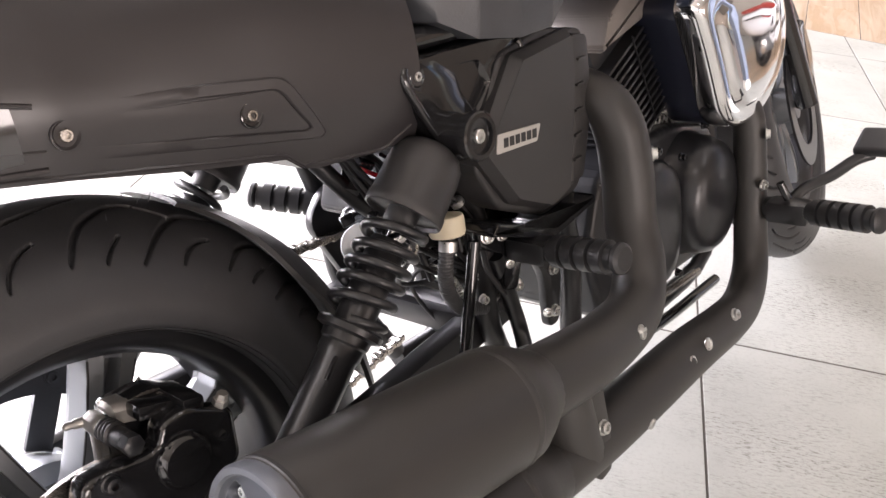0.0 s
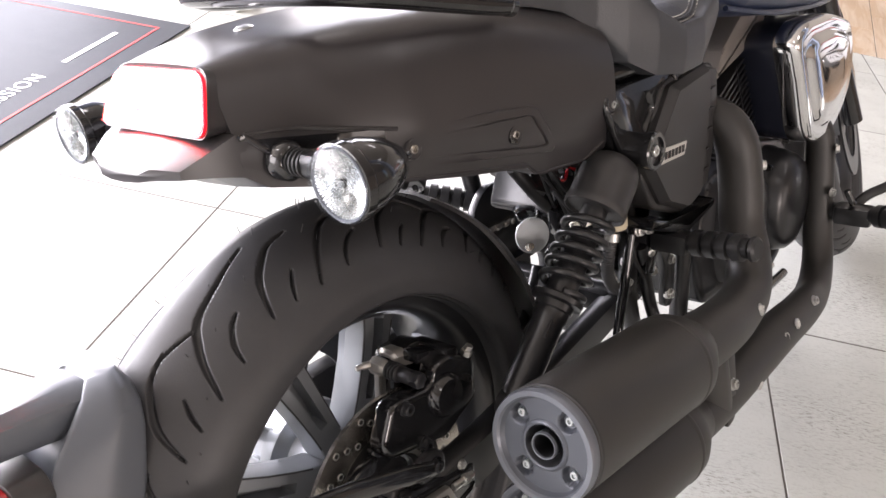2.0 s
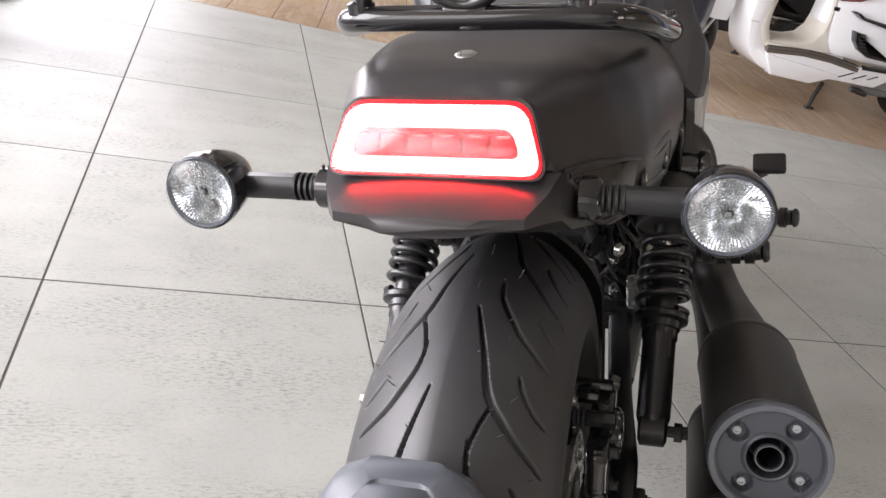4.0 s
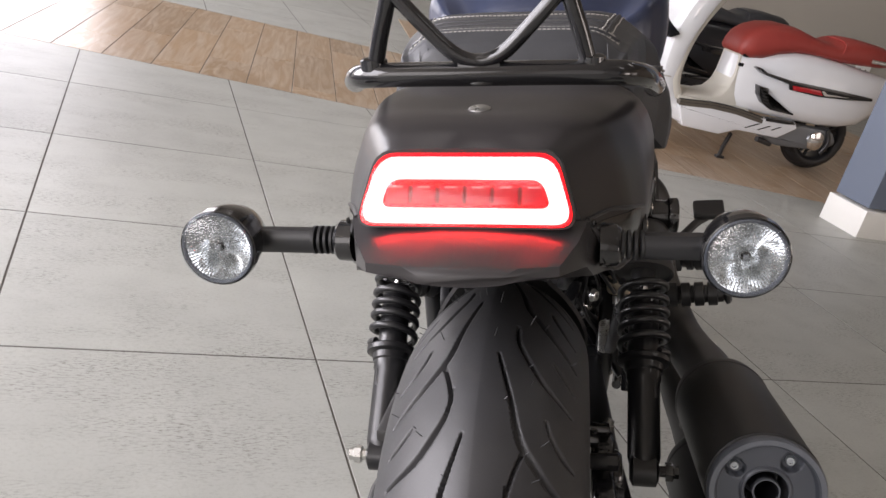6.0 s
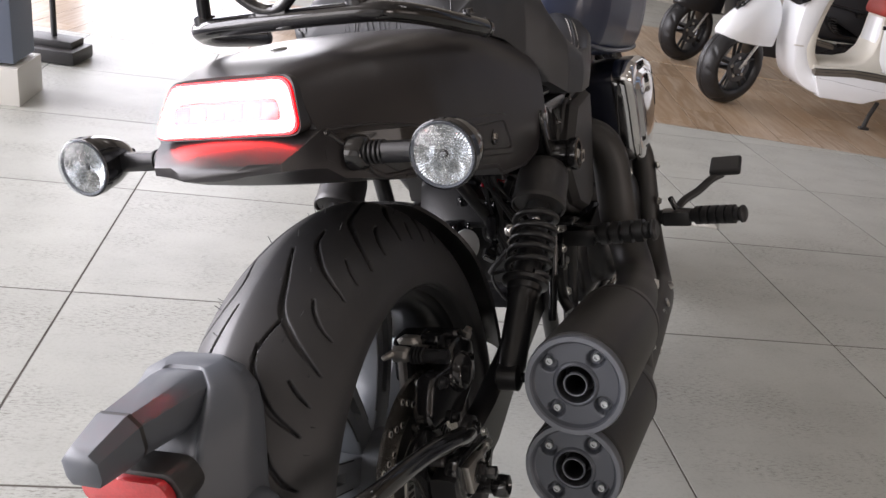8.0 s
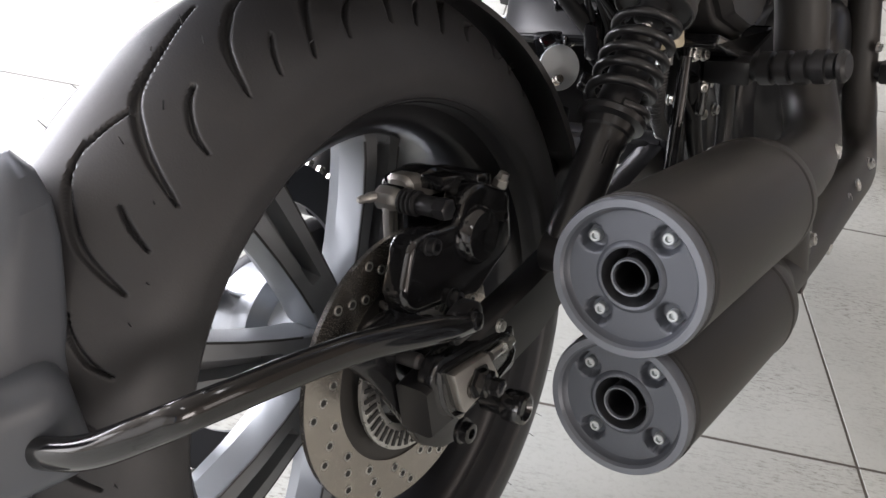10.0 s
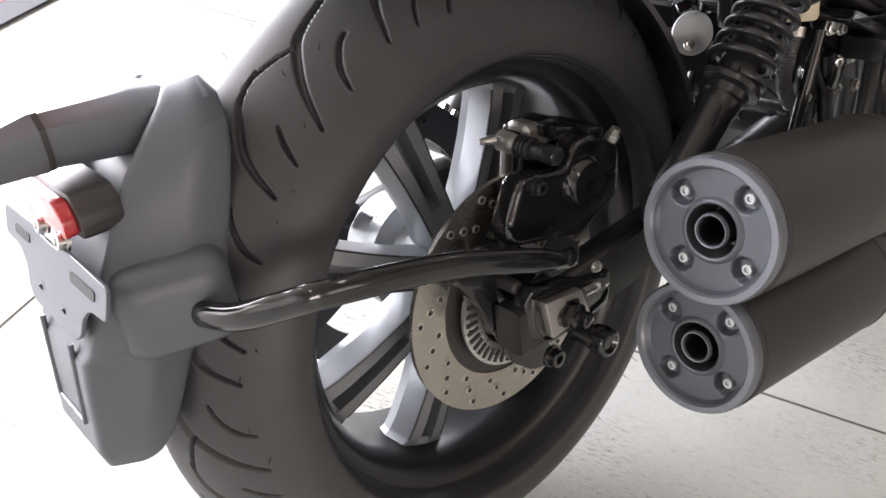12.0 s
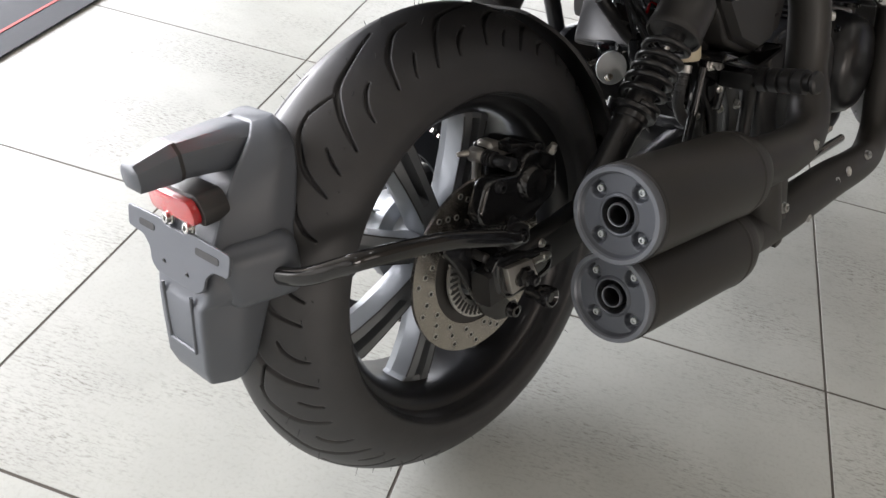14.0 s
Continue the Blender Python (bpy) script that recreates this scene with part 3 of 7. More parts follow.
rear = part("rear_wheel", wheel_rim(AXLE, 0.185, 0.204, 0.066), DARKALLOY, bike, "rear wheel with eight grey cast spokes and wide tyre")
for k in range(8):
    a = radians(65 + 45 * k)
    part("spoke", spoke(AXLE, a, 0.034, 0.180, 0.0245, 0.033), ALLOY, rear, "", 22)
    for u in (-0.83, 0.83):
        part("spoke_groove_dark", spoke_groove_dark(AXLE, a, 0.034, 0.180, 0.0245, 0.033, u), INKDARK, rear)
part("hub", Geo().lathe([(-0.090, 0.030), (-0.088, 0.052), (-0.060, 0.056), (-0.052, 0.062), (-0.036, 0.062), (-0.028, 0.046), (0.0, 0.046), (0.03, 0.044), (0.06, 0.038), (0.078, 0.034), (0.08, 0.028)], AXLE, (1, 0, 0), 40), ALLOY, rear)
for k in range(10):
    part("hub_rib", Geo().box((-0.058, 0, 0.054), (0.026, 0.006, 0.016), 0.002).moved(Matrix.Translation(AXLE) @ Matrix.Rotation(TAU * k / 10, 4, "X")), ALLOY, rear)
tyre_part(rear, AXLE + Vector((0, 0.003, 0)), 0.301, 0.223, 0.084, 0.201, 0.066, tread_grooves(), pl=1.5, pr=1.7, shift=0.007)
# valve caps
for dz in (0.0, 0.011):
    part("valve_dot", Geo().lathe([(0, 0.0028), (0.003, 0.0028), (0.0035, 0.002)], (0.066, -0.139 - dz * 0.4, 0.480 - dz), (1, 0, 0.2), 10), ZINC, rear)
# moulded rubber hairs across the tread
g = Geo()
for k in range(170):
    a, across = TAU * k / 170 + random.uniform(-0.02, 0.02), random.choice((-62, -38, -15, 12, 33, 58)) + random.uniform(-6, 6)
    ca, sa = math.cos(radians(across)), math.sin(radians(across))
    n = Vector((sa, ca * math.sin(a), ca * math.cos(a)))
    r, px = (float(v) for v in tyre_profile(ca, sa, 0.301, 0.223, 0.084, 1.5, 1.7, 0.007))
    p = AXLE + Vector((px, r * math.sin(a) + 0.003, r * math.cos(a)))
    side = Vector((random.uniform(-1, 1), random.uniform(-1, 1), random.uniform(-1, 1))) * 0.002
    g.tube([p - n * 0.001, p + n * random.uniform(0.004, 0.009) + side], [0.0005, 0.0003], 4)
tagged(part("rubber_hairs", g, RUBBER, rear), kind="stuff")


def disc(centre_x, r_in, r_out, thick, wheel_centre, holes=True):
    """A flat solid ring; nothing is cut through it."""
    seg = 120
    rings = []
    for k in range(seg):
        a = TAU * k / seg
        wob = 0.0
        rings.append([Vector(wheel_centre) + Vector((x, r * math.cos(a), r * math.sin(a))) for x, r in ((centre_x - thick / 2, r_in), (centre_x - thick / 2, r_out + wob), (centre_x + thick / 2, r_out + wob), (centre_x + thick / 2, r_in))])
    rings.append(rings[0])
    return Geo().loft(rings, True, False)


DISC_X = 0.083
bd = part("brake_disc", disc(DISC_X, 0.076, 0.1115, 0.0045, AXLE), STEEL, rear, "drilled steel brake disc")
for k in range(16):
    for m, (r, off) in enumerate(((0.084, 0), (0.093, 7), (0.103, 13))):
        a = radians(22.5 * k + off)
        p = AXLE + Vector((DISC_X - 0.0026, r * math.cos(a), r * math.sin(a)))
        # black plugs stand in for the holes' dark; zinc rings brighten their edges
        part("disc_hole_dark", Geo().lathe([(0, 0.0023), (0.0056, 0.0023)], p, (1, 0, 0), 10), INKDARK, rear)
        part("hole_bevel", Geo().lathe([(0.0047, 0.0037), (0.0054, 0.0035), (0.0050, 0.0022)], p, (1, 0, 0), 12, False), ZINC, rear)
        part("hole_bevel", Geo().lathe([(0, 0.0030), (0.0056, 0.0037), (0.0056, 0.0029), (0, 0.0025)], p, (1, 0, 0), 10, False), ZINC, rear)
part("disc_carrier", disc(DISC_X - 0.002, 0.040, 0.079, 0.006, AXLE), SATIN, rear)
part("sensor_ring", disc(DISC_X + 0.010, 0.044, 0.064, 0.003, AXLE), ZINC, rear)
for k in range(44):
    a = TAU * k / 44
    # black bars put the slots' dark onto the uncut ring
    part("sensor_slot_dark", Geo().box(AXLE + Vector((DISC_X + 0.012, 0.055 * math.cos(a), 0.055 * math.sin(a))), (0.0016, 0.012, 0.0032), 0, Matrix.Rotation(a, 3, "X")), INKDARK, rear)
part("sprocket", disc(-0.088, 0.108, 0.143, 0.006, AXLE), PULLEY, rear, "grey ring of the rear sprocket")
for k in range(5):
    a = radians(62 + 72 * k)
    part("sprocket_arm", Geo().box((-0.088, 0.084, 0), (0.007, 0.062, 0.026), 0.003).moved(Matrix.Translation(AXLE) @ Matrix.Rotation(a, 4, "X")), PULLEY, rear)
    bolt(AXLE + Vector((-0.085, 0.124 * math.cos(a), 0.124 * math.sin(a))), (1, 0, 0), 0.006, 0.004, rear, PULLEY)
for k in range(58):
    a = TAU * k / 58
    part("sprocket_tooth", Geo().box(AXLE + Vector((-0.088, 0.146 * math.cos(a), 0.146 * math.sin(a))), (0.006, 0.008, 0.007), 0.001, Matrix.Rotation(a, 3, "X"), 1), STEEL, rear)

# -- swingarm, axle and chain --
g = Geo()
for sx in (1, -1):
    g.loft([[(sx * (x + u * 0.014), y, z + v * h) for u, v in ((-1, -1), (-0.7, -1.15), (0.7, -1.15), (1, -1), (1, 1), (0.7, 1.15), (-0.7, 1.15), (-1, 1))] for x, y, z, h in ((0.128, -0.045, 0.312, 0.018), (0.128, 0.03, 0.314, 0.024), (0.128, 0.1, 0.317, 0.024), (0.116, 0.22, 0.320, 0.018), (0.1, 0.44, 0.328, 0.017), (0.095, 0.5, 0.330, 0.018))])
g.box((0, 0.43, 0.335), (0.2, 0.03, 0.03), 0.008)
swing = part("swingarm", g, FRAME, bike, "black box-section swingarm")
part("slot_plate", Geo().slab(rounded([(-0.039, 0.338), (-0.027, 0.349), (0.058, 0.330), (0.070, 0.325), (0.067, 0.288), (0.018, 0.286), (-0.012, 0.287), (-0.036, 0.306)], 0.007), 0.128, 0.1425, "x", 0.003), GLOSS, swing)
part("slot_edge", Geo().tube([(0.1425, y, z) for y, z in ((-0.030, 0.333), (-0.022, 0.341), (0.052, 0.324), (0.060, 0.318), (0.058, 0.296), (-0.010, 0.292), (-0.028, 0.310), (-0.030, 0.333))], 0.0022, 8, smooth=3), GLOSS, swing)
part("adjuster_block", Geo().slab([(-0.022, 0.335), (0.022, 0.328), (0.033, 0.300), (-0.015, 0.297)], 0.138, 0.150, "x", 0.002), CAST, swing, "bare metal axle adjuster block")
part("axle_nut", Geo().lathe([(0, 0.0135), (0.003, 0.0135), (0.003, 0.0105), (0.011, 0.0105), (0.012, 0.007), (0.021, 0.007), (0.022, 0.005)], (0.149, 0.006, 0.313), (1, 0, 0), 6), GLOSS, swing)
part("axle_bar", Geo().lathe([(0, 0.01), (0.30, 0.01)], (-0.15, 0, 0.313), (1, 0, 0), 16), STEEL, swing)
part("paddock_bobbin", Geo().lathe([(0, 0.010), (0.018, 0.010), (0.020, 0.0125), (0.028, 0.0135), (0.036, 0.0125), (0.037, 0.0095), (0.034, 0.006)], (0.138, 0.028, 0.279), (1, 0.02, 0.03), 20), GLOSS, swing)
part("adjuster_screw", Geo().tube([(0.145, 0.030, 0.319), (0.145, 0.060, 0.316)], 0.004, 8), ZINC, swing)
part("adjuster_nut", Geo().lathe([(0, 0.0065), (0.006, 0.0065)], (0.145, 0.046, 0.3175), (0, 1, -0.1), 6), ZINC, swing)
n = 56
for zz in (0.457, 0.161):
    g = Geo()
    for k in range(n):
        y = 0.5 * k / n
        z = zz + (0.335 - zz) * (y / 0.5) * 0.42
        g.box((-0.088, y, z), (0.013 if k % 2 else 0.018, 0.0098, 0.009), 0.0015, None, 1)
    part("chain_run", g, STEEL, swing)
part("chain_guard", Geo().slab([(0.0, 0.478), (0.1, 0.470), (0.3, 0.43), (0.3, 0.415), (0.1, 0.455), (0.0, 0.466)], -0.105, -0.07, "x", 0.003), PLASTIC, swing)

# -- rear brake caliper --
cal = part("brake_caliper", Geo().slab(rounded([(-0.010, 0.430), (0.012, 0.428), (0.046, 0.420), (0.056, 0.440), (0.079, 0.441), (0.116, 0.418), (0.112, 0.372), (0.060, 0.352), (-0.020, 0.374), (-0.030, 0.392)], 0.008), 0.096, 0.118, "x", 0.006, 3), GLOSS, bike, "black brake caliper over the disc")
part("caliper_back", Geo().slab(rounded([(0.030, 0.400), (0.105, 0.388), (0.112, 0.425), (0.075, 0.450), (0.036, 0.452)], 0.01), 0.052, 0.080, "x", 0.005), GLOSS, cal)
part("piston_boss", Geo().lathe([(0, 0.024), (0.006, 0.023), (0.010, 0.019), (0.011, 0.008)], (0.116, 0.064, 0.402), (1, 0, 0), 28), GLOSS, cal)
part("caliper_bridge", Geo().loft([[(0.070 + u * w, y, 0.4565 - 0.27 * y + v * h) for u, v in ((-1, -1), (1, -1), (1, 0.3), (0.72, 0.85), (0.4, 1), (-0.6, 1), (-1, 0.5))] for y, w, h in ((0.036, 0.009, 0.004), (0.039, 0.013, 0.008), (0.056, 0.014, 0.009), (0.072, 0.014, 0.008), (0.075, 0.010, 0.005))]), CAST, cal, "bare metal bridge of the caliper")
part("bridge_rib", Geo().box((0.090, 0.086, 0.436), (0.050, 0.020, 0.016), 0.005, Matrix.Rotation(radians(-17), 3, "X")), GLOSS, cal)
part("bridge_rib", Geo().box((0.092, 0.062, 0.443), (0.022, 0.030, 0.012), 0.004, Matrix.Rotation(radians(-17), 3, "X")), GLOSS, cal)
part("slide_pin_boss", Geo().lathe([(0, 0.006), (0.002, 0.0095), (0.014, 0.0100), (0.020, 0.0085), (0.022, 0.0060)], (0.054, 0.031, 0.437), (1, 0, 0), 8), CAST, cal)
part("boss_web", Geo().slab(rounded([(0.024, 0.438), (0.036, 0.440), (0.030, 0.405), (0.018, 0.398)], 0.003), 0.062, 0.069, "x", 0.002), CAST, cal)
part("slide_pin", Geo().lathe([(0, 0.006)] + [(0.001 + 0.0042 * k + d, rr) for k in range(4) for d, rr in ((0, 0.0070), (0.0009, 0.0098), (0.0027, 0.0098), (0.0036, 0.0070))] + [(0.019, 0.0078), (0.034, 0.0078), (0.034, 0.0066)], (0.076, 0.031, 0.437), (1, 0, 0), 20), PEGRUBBER, cal)
part("pin_hexagon", Geo().lathe([(0, 0.0085), (0.010, 0.0085), (0.011, 0.0070)], (0.110, 0.031, 0.437), (1, 0, 0), 6), DARKALLOY, cal)
part("bleed_nipple", Geo().lathe([(0, 0.0042), (0.006, 0.0042), (0.008, 0.003), (0.013, 0.0034), (0.015, 0.002)], (0.056, 0.024, 0.440), (-0.3, -1, 0.1), 12), CAST, cal)
part("pad_spring", Geo().slab([(0.046, 0.0), (0.070, 0.0), (0.068, 0.002), (0.048, 0.002)], 0.0, 0.024, "x").moved(Matrix.Translation((0.062, 0.030, 0.4545)) @ Matrix.Rotation(radians(-15), 4, "X")), STEEL, cal)
bolt((0.117, 0.007, 0.419), (1, 0, 0), 0.0062, 0.008, cal, DARKALLOY)
bolt((0.117, 0.026, 0.366), (1, 0, 0), 0.0062, 0.008, cal, DARKALLOY)
bolt((0.117, 0.100, 0.402), (1, 0, 0), 0.004, 0.005, cal, GLOSS)
part("banjo_bolt", Geo().lathe([(0, 0.0065), (0.006, 0.0065), (0.007, 0.005), (0.012, 0.0045)], (0.112, 0.108, 0.424), (0.4, 0.3, 1), 6), CAST, cal)
part("speed_sensor", Geo().lathe([(0, 0.006), (0.02, 0.006), (0.022, 0.004)], (0.106, -0.03, 0.345), (1, 0, 0), 12), PLASTIC, cal)
part("caliper_bracket", Geo().slab(rounded([(-0.085, 0.372), (-0.060, 0.335), (-0.037, 0.287), (-0.025, 0.259), (-0.003, 0.239), (0.019, 0.232), (0.030, 0.240), (0.018, 0.262), (-0.011, 0.285), (-0.040, 0.334), (-0.030, 0.385), (-0.055, 0.385)], 0.006), 0.103, 0.112, "x", 0.003), GLOSS, cal)
part("bracket_inner", Geo().slab(rounded([(-0.030, 0.390), (0.012, 0.352), (0.020, 0.300), (-0.002, 0.290), (-0.030, 0.335)], 0.008), 0.094, 0.103, "x", 0.002), GLOSS, cal)
part("sensor_tip", Geo().lathe([(0, 0.0055), (0.012, 0.0055), (0.014, 0.0035)], (0.104, -0.033, 0.297), (1, -0.3, 0), 12), STEEL, cal)
bolt((0.130, 0.002, 0.262), (1, 0, 0), 0.0085, 0.010, cal, GLOSS)

# -- number plate carrier on its bar --
# height, half widths of the front left and right, front, how deep the front is sunk, side edge, back edge
CARRIER = [
    (0.316, 0.032, 0.036, -0.344, 0.0, 0.050, -0.322, 0.046, -0.306),
    (0.332, 0.035, 0.041, -0.348, 0.0, 0.058, -0.318, 0.054, -0.296),
    (0.380, 0.036, 0.044, -0.343, 0.0, 0.060, -0.306, 0.055, -0.272),
    (0.403, 0.036, 0.046, -0.340, 0.0, 0.061, -0.299, 0.056, -0.258),
    (0.406, 0.038, 0.048, -0.338, 0.0, 0.065, -0.297, 0.062, -0.250),
    (0.411, 0.042, 0.052, -0.335, 0.0, 0.069, -0.295, 0.066, -0.242),
    (0.425, 0.044, 0.053, -0.330, 0.0, 0.071, -0.292, 0.068, -0.238),
    (0.442, 0.044, 0.052, -0.325, 0.002, 0.069, -0.284, 0.066, -0.234),
    (0.455, 0.040, 0.048, -0.315, 0.006, 0.064, -0.268, 0.062, -0.229),
    (0.470, 0.038, 0.045, -0.307, 0.012, 0.060, -0.255, 0.060, -0.222),
    (0.490, 0.036, 0.043, -0.296, 0.014, 0.060, -0.246, 0.059, -0.216),
    (0.512, 0.034, 0.041, -0.281, 0.014, 0.060, -0.238, 0.058, -0.210),
    (0.532, 0.032, 0.039, -0.262, 0.012, 0.058, -0.229, 0.054, -0.206),
    (0.546, 0.028, 0.035, -0.246, 0.008, 0.048, -0.222, 0.042, -0.204),
    (0.555, 0.018, 0.022, -0.232, 0.004, 0.028, -0.216, 0.024, -0.206),
]


def carrier_ring(z, left, right, front, sunk, side, side_y, back, back_y):
    outline = [(-left, front), (-left * 0.72, front + sunk), (right * 0.72, front + sunk), (right, front), (side, side_y), (back, back_y), (-back, back_y), (-side, side_y)]
    return [(x, y, z) for x, y in rounded(outline, 0.007, 4)]


carrier = part("plate_carrier", Geo().loft([carrier_ring(*row) for row in CARRIER]), GREYPLASTIC, bike, "dark grey plastic mudflap carrying the plate bracket", 28)
for line in ([(-0.024, 0.414), (-0.022, 0.352)], [(-0.022, 0.352), (0.026, 0.352)], [(0.026, 0.352), (0.030, 0.414)]):
    g = Geo().tube([(x, -0.3392 - (0.412 - z) * 0.118, z) for x, z in along(line, 12)], 0.0020, 8)
    part("flap_rib", g, GREYPLASTIC, carrier)
part("bar_socket", Geo().box((0.047, -0.272, 0.427), (0.062, 0.078, 0.066), 0.020, Matrix.Rotation(radians(-18), 3, "Z"), 5), GREYPLASTIC, carrier)
lamp = part("plate_lamp_arm", Geo().loft([
    [(x * w, y, z0 + zz * h) for x, zz in ((-0.6, 1), (0.6, 1), (1, 0.5), (1, -0.5), (0.75, -1), (-0.75, -1), (-1, -0.5), (-1, 0.5))] for y, z0, w, h in ((-0.215, 0.532, 0.036, 0.018), (-0.25, 0.536, 0.029, 0.020), (-0.312, 0.540, 0.021, 0.017))]), GREYPLASTIC, carrier, "tapered plate lamp arm")
part("tip_ring", Geo().loft([[(x * w, y, z0 + zz * h) for x, zz in ((-0.6, 1), (0.6, 1), (1, 0.5), (1, -0.5), (0.75, -1), (-0.75, -1), (-1, -0.5), (-1, 0.5))] for y, z0, w, h in ((-0.308, 0.540, 0.0222, 0.0182), (-0.3095, 0.540, 0.0222, 0.0180), (-0.3125, 0.540, 0.0220, 0.0178), (-0.314, 0.540, 0.0220, 0.0180))]), PLASTIC, carrier)
part("lamp_tip", Geo().loft([
    [(x * w, y, z0 + zz * h) for x, zz in ((-0.6, 1), (0.6, 1), (1, 0.5), (1, -0.5), (0.75, -1), (-0.75, -1), (-1, -0.5), (-1, 0.5))] for y, z0, w, h in ((-0.312, 0.540, 0.0225, 0.0185), (-0.342, 0.537, 0.018, 0.0145), (-0.350, 0.536, 0.0165, 0.013), (-0.353, 0.536, 0.011, 0.009))]), GREYPLASTIC, carrier)
part("reflector_block", Geo().slab(rounded([(-0.036, 0.482), (0.044, 0.482), (0.048, 0.496), (0.04, 0.512), (-0.034, 0.512), (-0.042, 0.496)], 0.008), -0.313, -0.285, "y", 0.003), PLASTIC, carrier)
part("reflector", Geo().slab(rounded([(-0.038, 0.485), (0.040, 0.485), (0.043, 0.497), (0.036, 0.509), (-0.036, 0.509), (-0.042, 0.497)], 0.007), -0.322, -0.313, "y", 0.002), REFLECTOR, carrier, "red oblong reflector")
plate_out = rounded([(-0.092, 0.452), (-0.060, 0.450), (-0.046, 0.440), (-0.044, 0.428), (-0.032, 0.420), (0.044, 0.420), (0.056, 0.428), (0.058, 0.440), (0.070, 0.450), (0.096, 0.452), (0.098, 0.474), (0.022, 0.476), (0.018, 0.472), (-0.016, 0.472), (-0.02, 0.476), (-0.094, 0.474)], 0.005, 3)
tilt = Matrix.Translation((0, -0.322, 0.47)) @ Matrix.Rotation(radians(-16), 4, "X") @ Matrix.Translation((0, 0.322, -0.47))
plate = part("plate_bracket", Geo().slab(plate_out, -0.3245, -0.3215, "y", 0.0006, 1).moved(tilt), GREYPLASTIC, carrier, "flat grey metal plate bracket with slots")
# black slabs stand in for the dark slots; the plate itself is whole
for sx in (-1, 1):
    g = Geo().slab(rounded([(sx * 0.054 + 0.002 - 0.016, 0.459), (sx * 0.054 + 0.002 + 0.024 * (1 if sx > 0 else 0.6), 0.459), (sx * 0.054 + 0.002 + 0.024 * (1 if sx > 0 else 0.6), 0.466), (sx * 0.054 + 0.002 - 0.016, 0.466)], 0.003), -0.3252, -0.3208, "y")
    part("slot", g.moved(tilt), INKDARK, carrier)
# small black plugs for the dark of the two holes
for x, z in ((-0.018, 0.434), (0.026, 0.433)):
    part("plate_hole_dark", Geo().lathe([(0, 0.0026), (0.004, 0.0026)], tilt @ Vector((x, -0.3252, z)), (0, 1, 0.2), 10), INKDARK, carrier)
for x in (-0.012, 0.026):
    bolt((x, -0.318, 0.480), (0, -1, 0.2), 0.0055, 0.007, carrier)
# the bar that carries it from the axle
line, _ = spline([Vector(q) for q in ((0.05, -0.277, 0.421), (0.100, -0.260, 0.424), (0.132, -0.236, 0.434), (0.147, -0.210, 0.437), (0.152, -0.12, 0.416), (0.153, -0.05, 0.389), (0.152, -0.015, 0.373), (0.148, 0.012, 0.361))], 8)
rings = []
for i, q in enumerate(line):
    d = (line[min(i + 1, len(line) - 1)] - line[max(i - 1, 0)]).normalized()
    out = d.cross(Vector((0, 0, 1))).normalized()
    up = out.cross(d)
    tall = 0.0102 if i < len(line) * 0.75 else 0.0102 - 0.0030 * (i / len(line) - 0.75) * 4
    rings.append([q + out * (0.0066 * math.cos(TAU * k / 20)) + up * (tall * math.sin(TAU * k / 20)) for k in range(20)])
bar = part("carrier_bar", Geo().loft(rings), GLOSS, bike, "bent gloss black oval bar from axle to plate carrier", 60)
part("bar_lug", Geo().slab(rounded([(-0.018, 0.356), (0.018, 0.354), (0.020, 0.374), (0.004, 0.385), (-0.016, 0.382)], 0.007), 0.142, 0.151, "x", 0.003), FRAME, bar)
bolt((0.151, 0.004, 0.368), (1, 0, 0), 0.007, 0.006, bar, GLOSS)
bolt((0.143, 0.048, 0.336), (1, 0, 0), 0.0045, 0.004, bar)

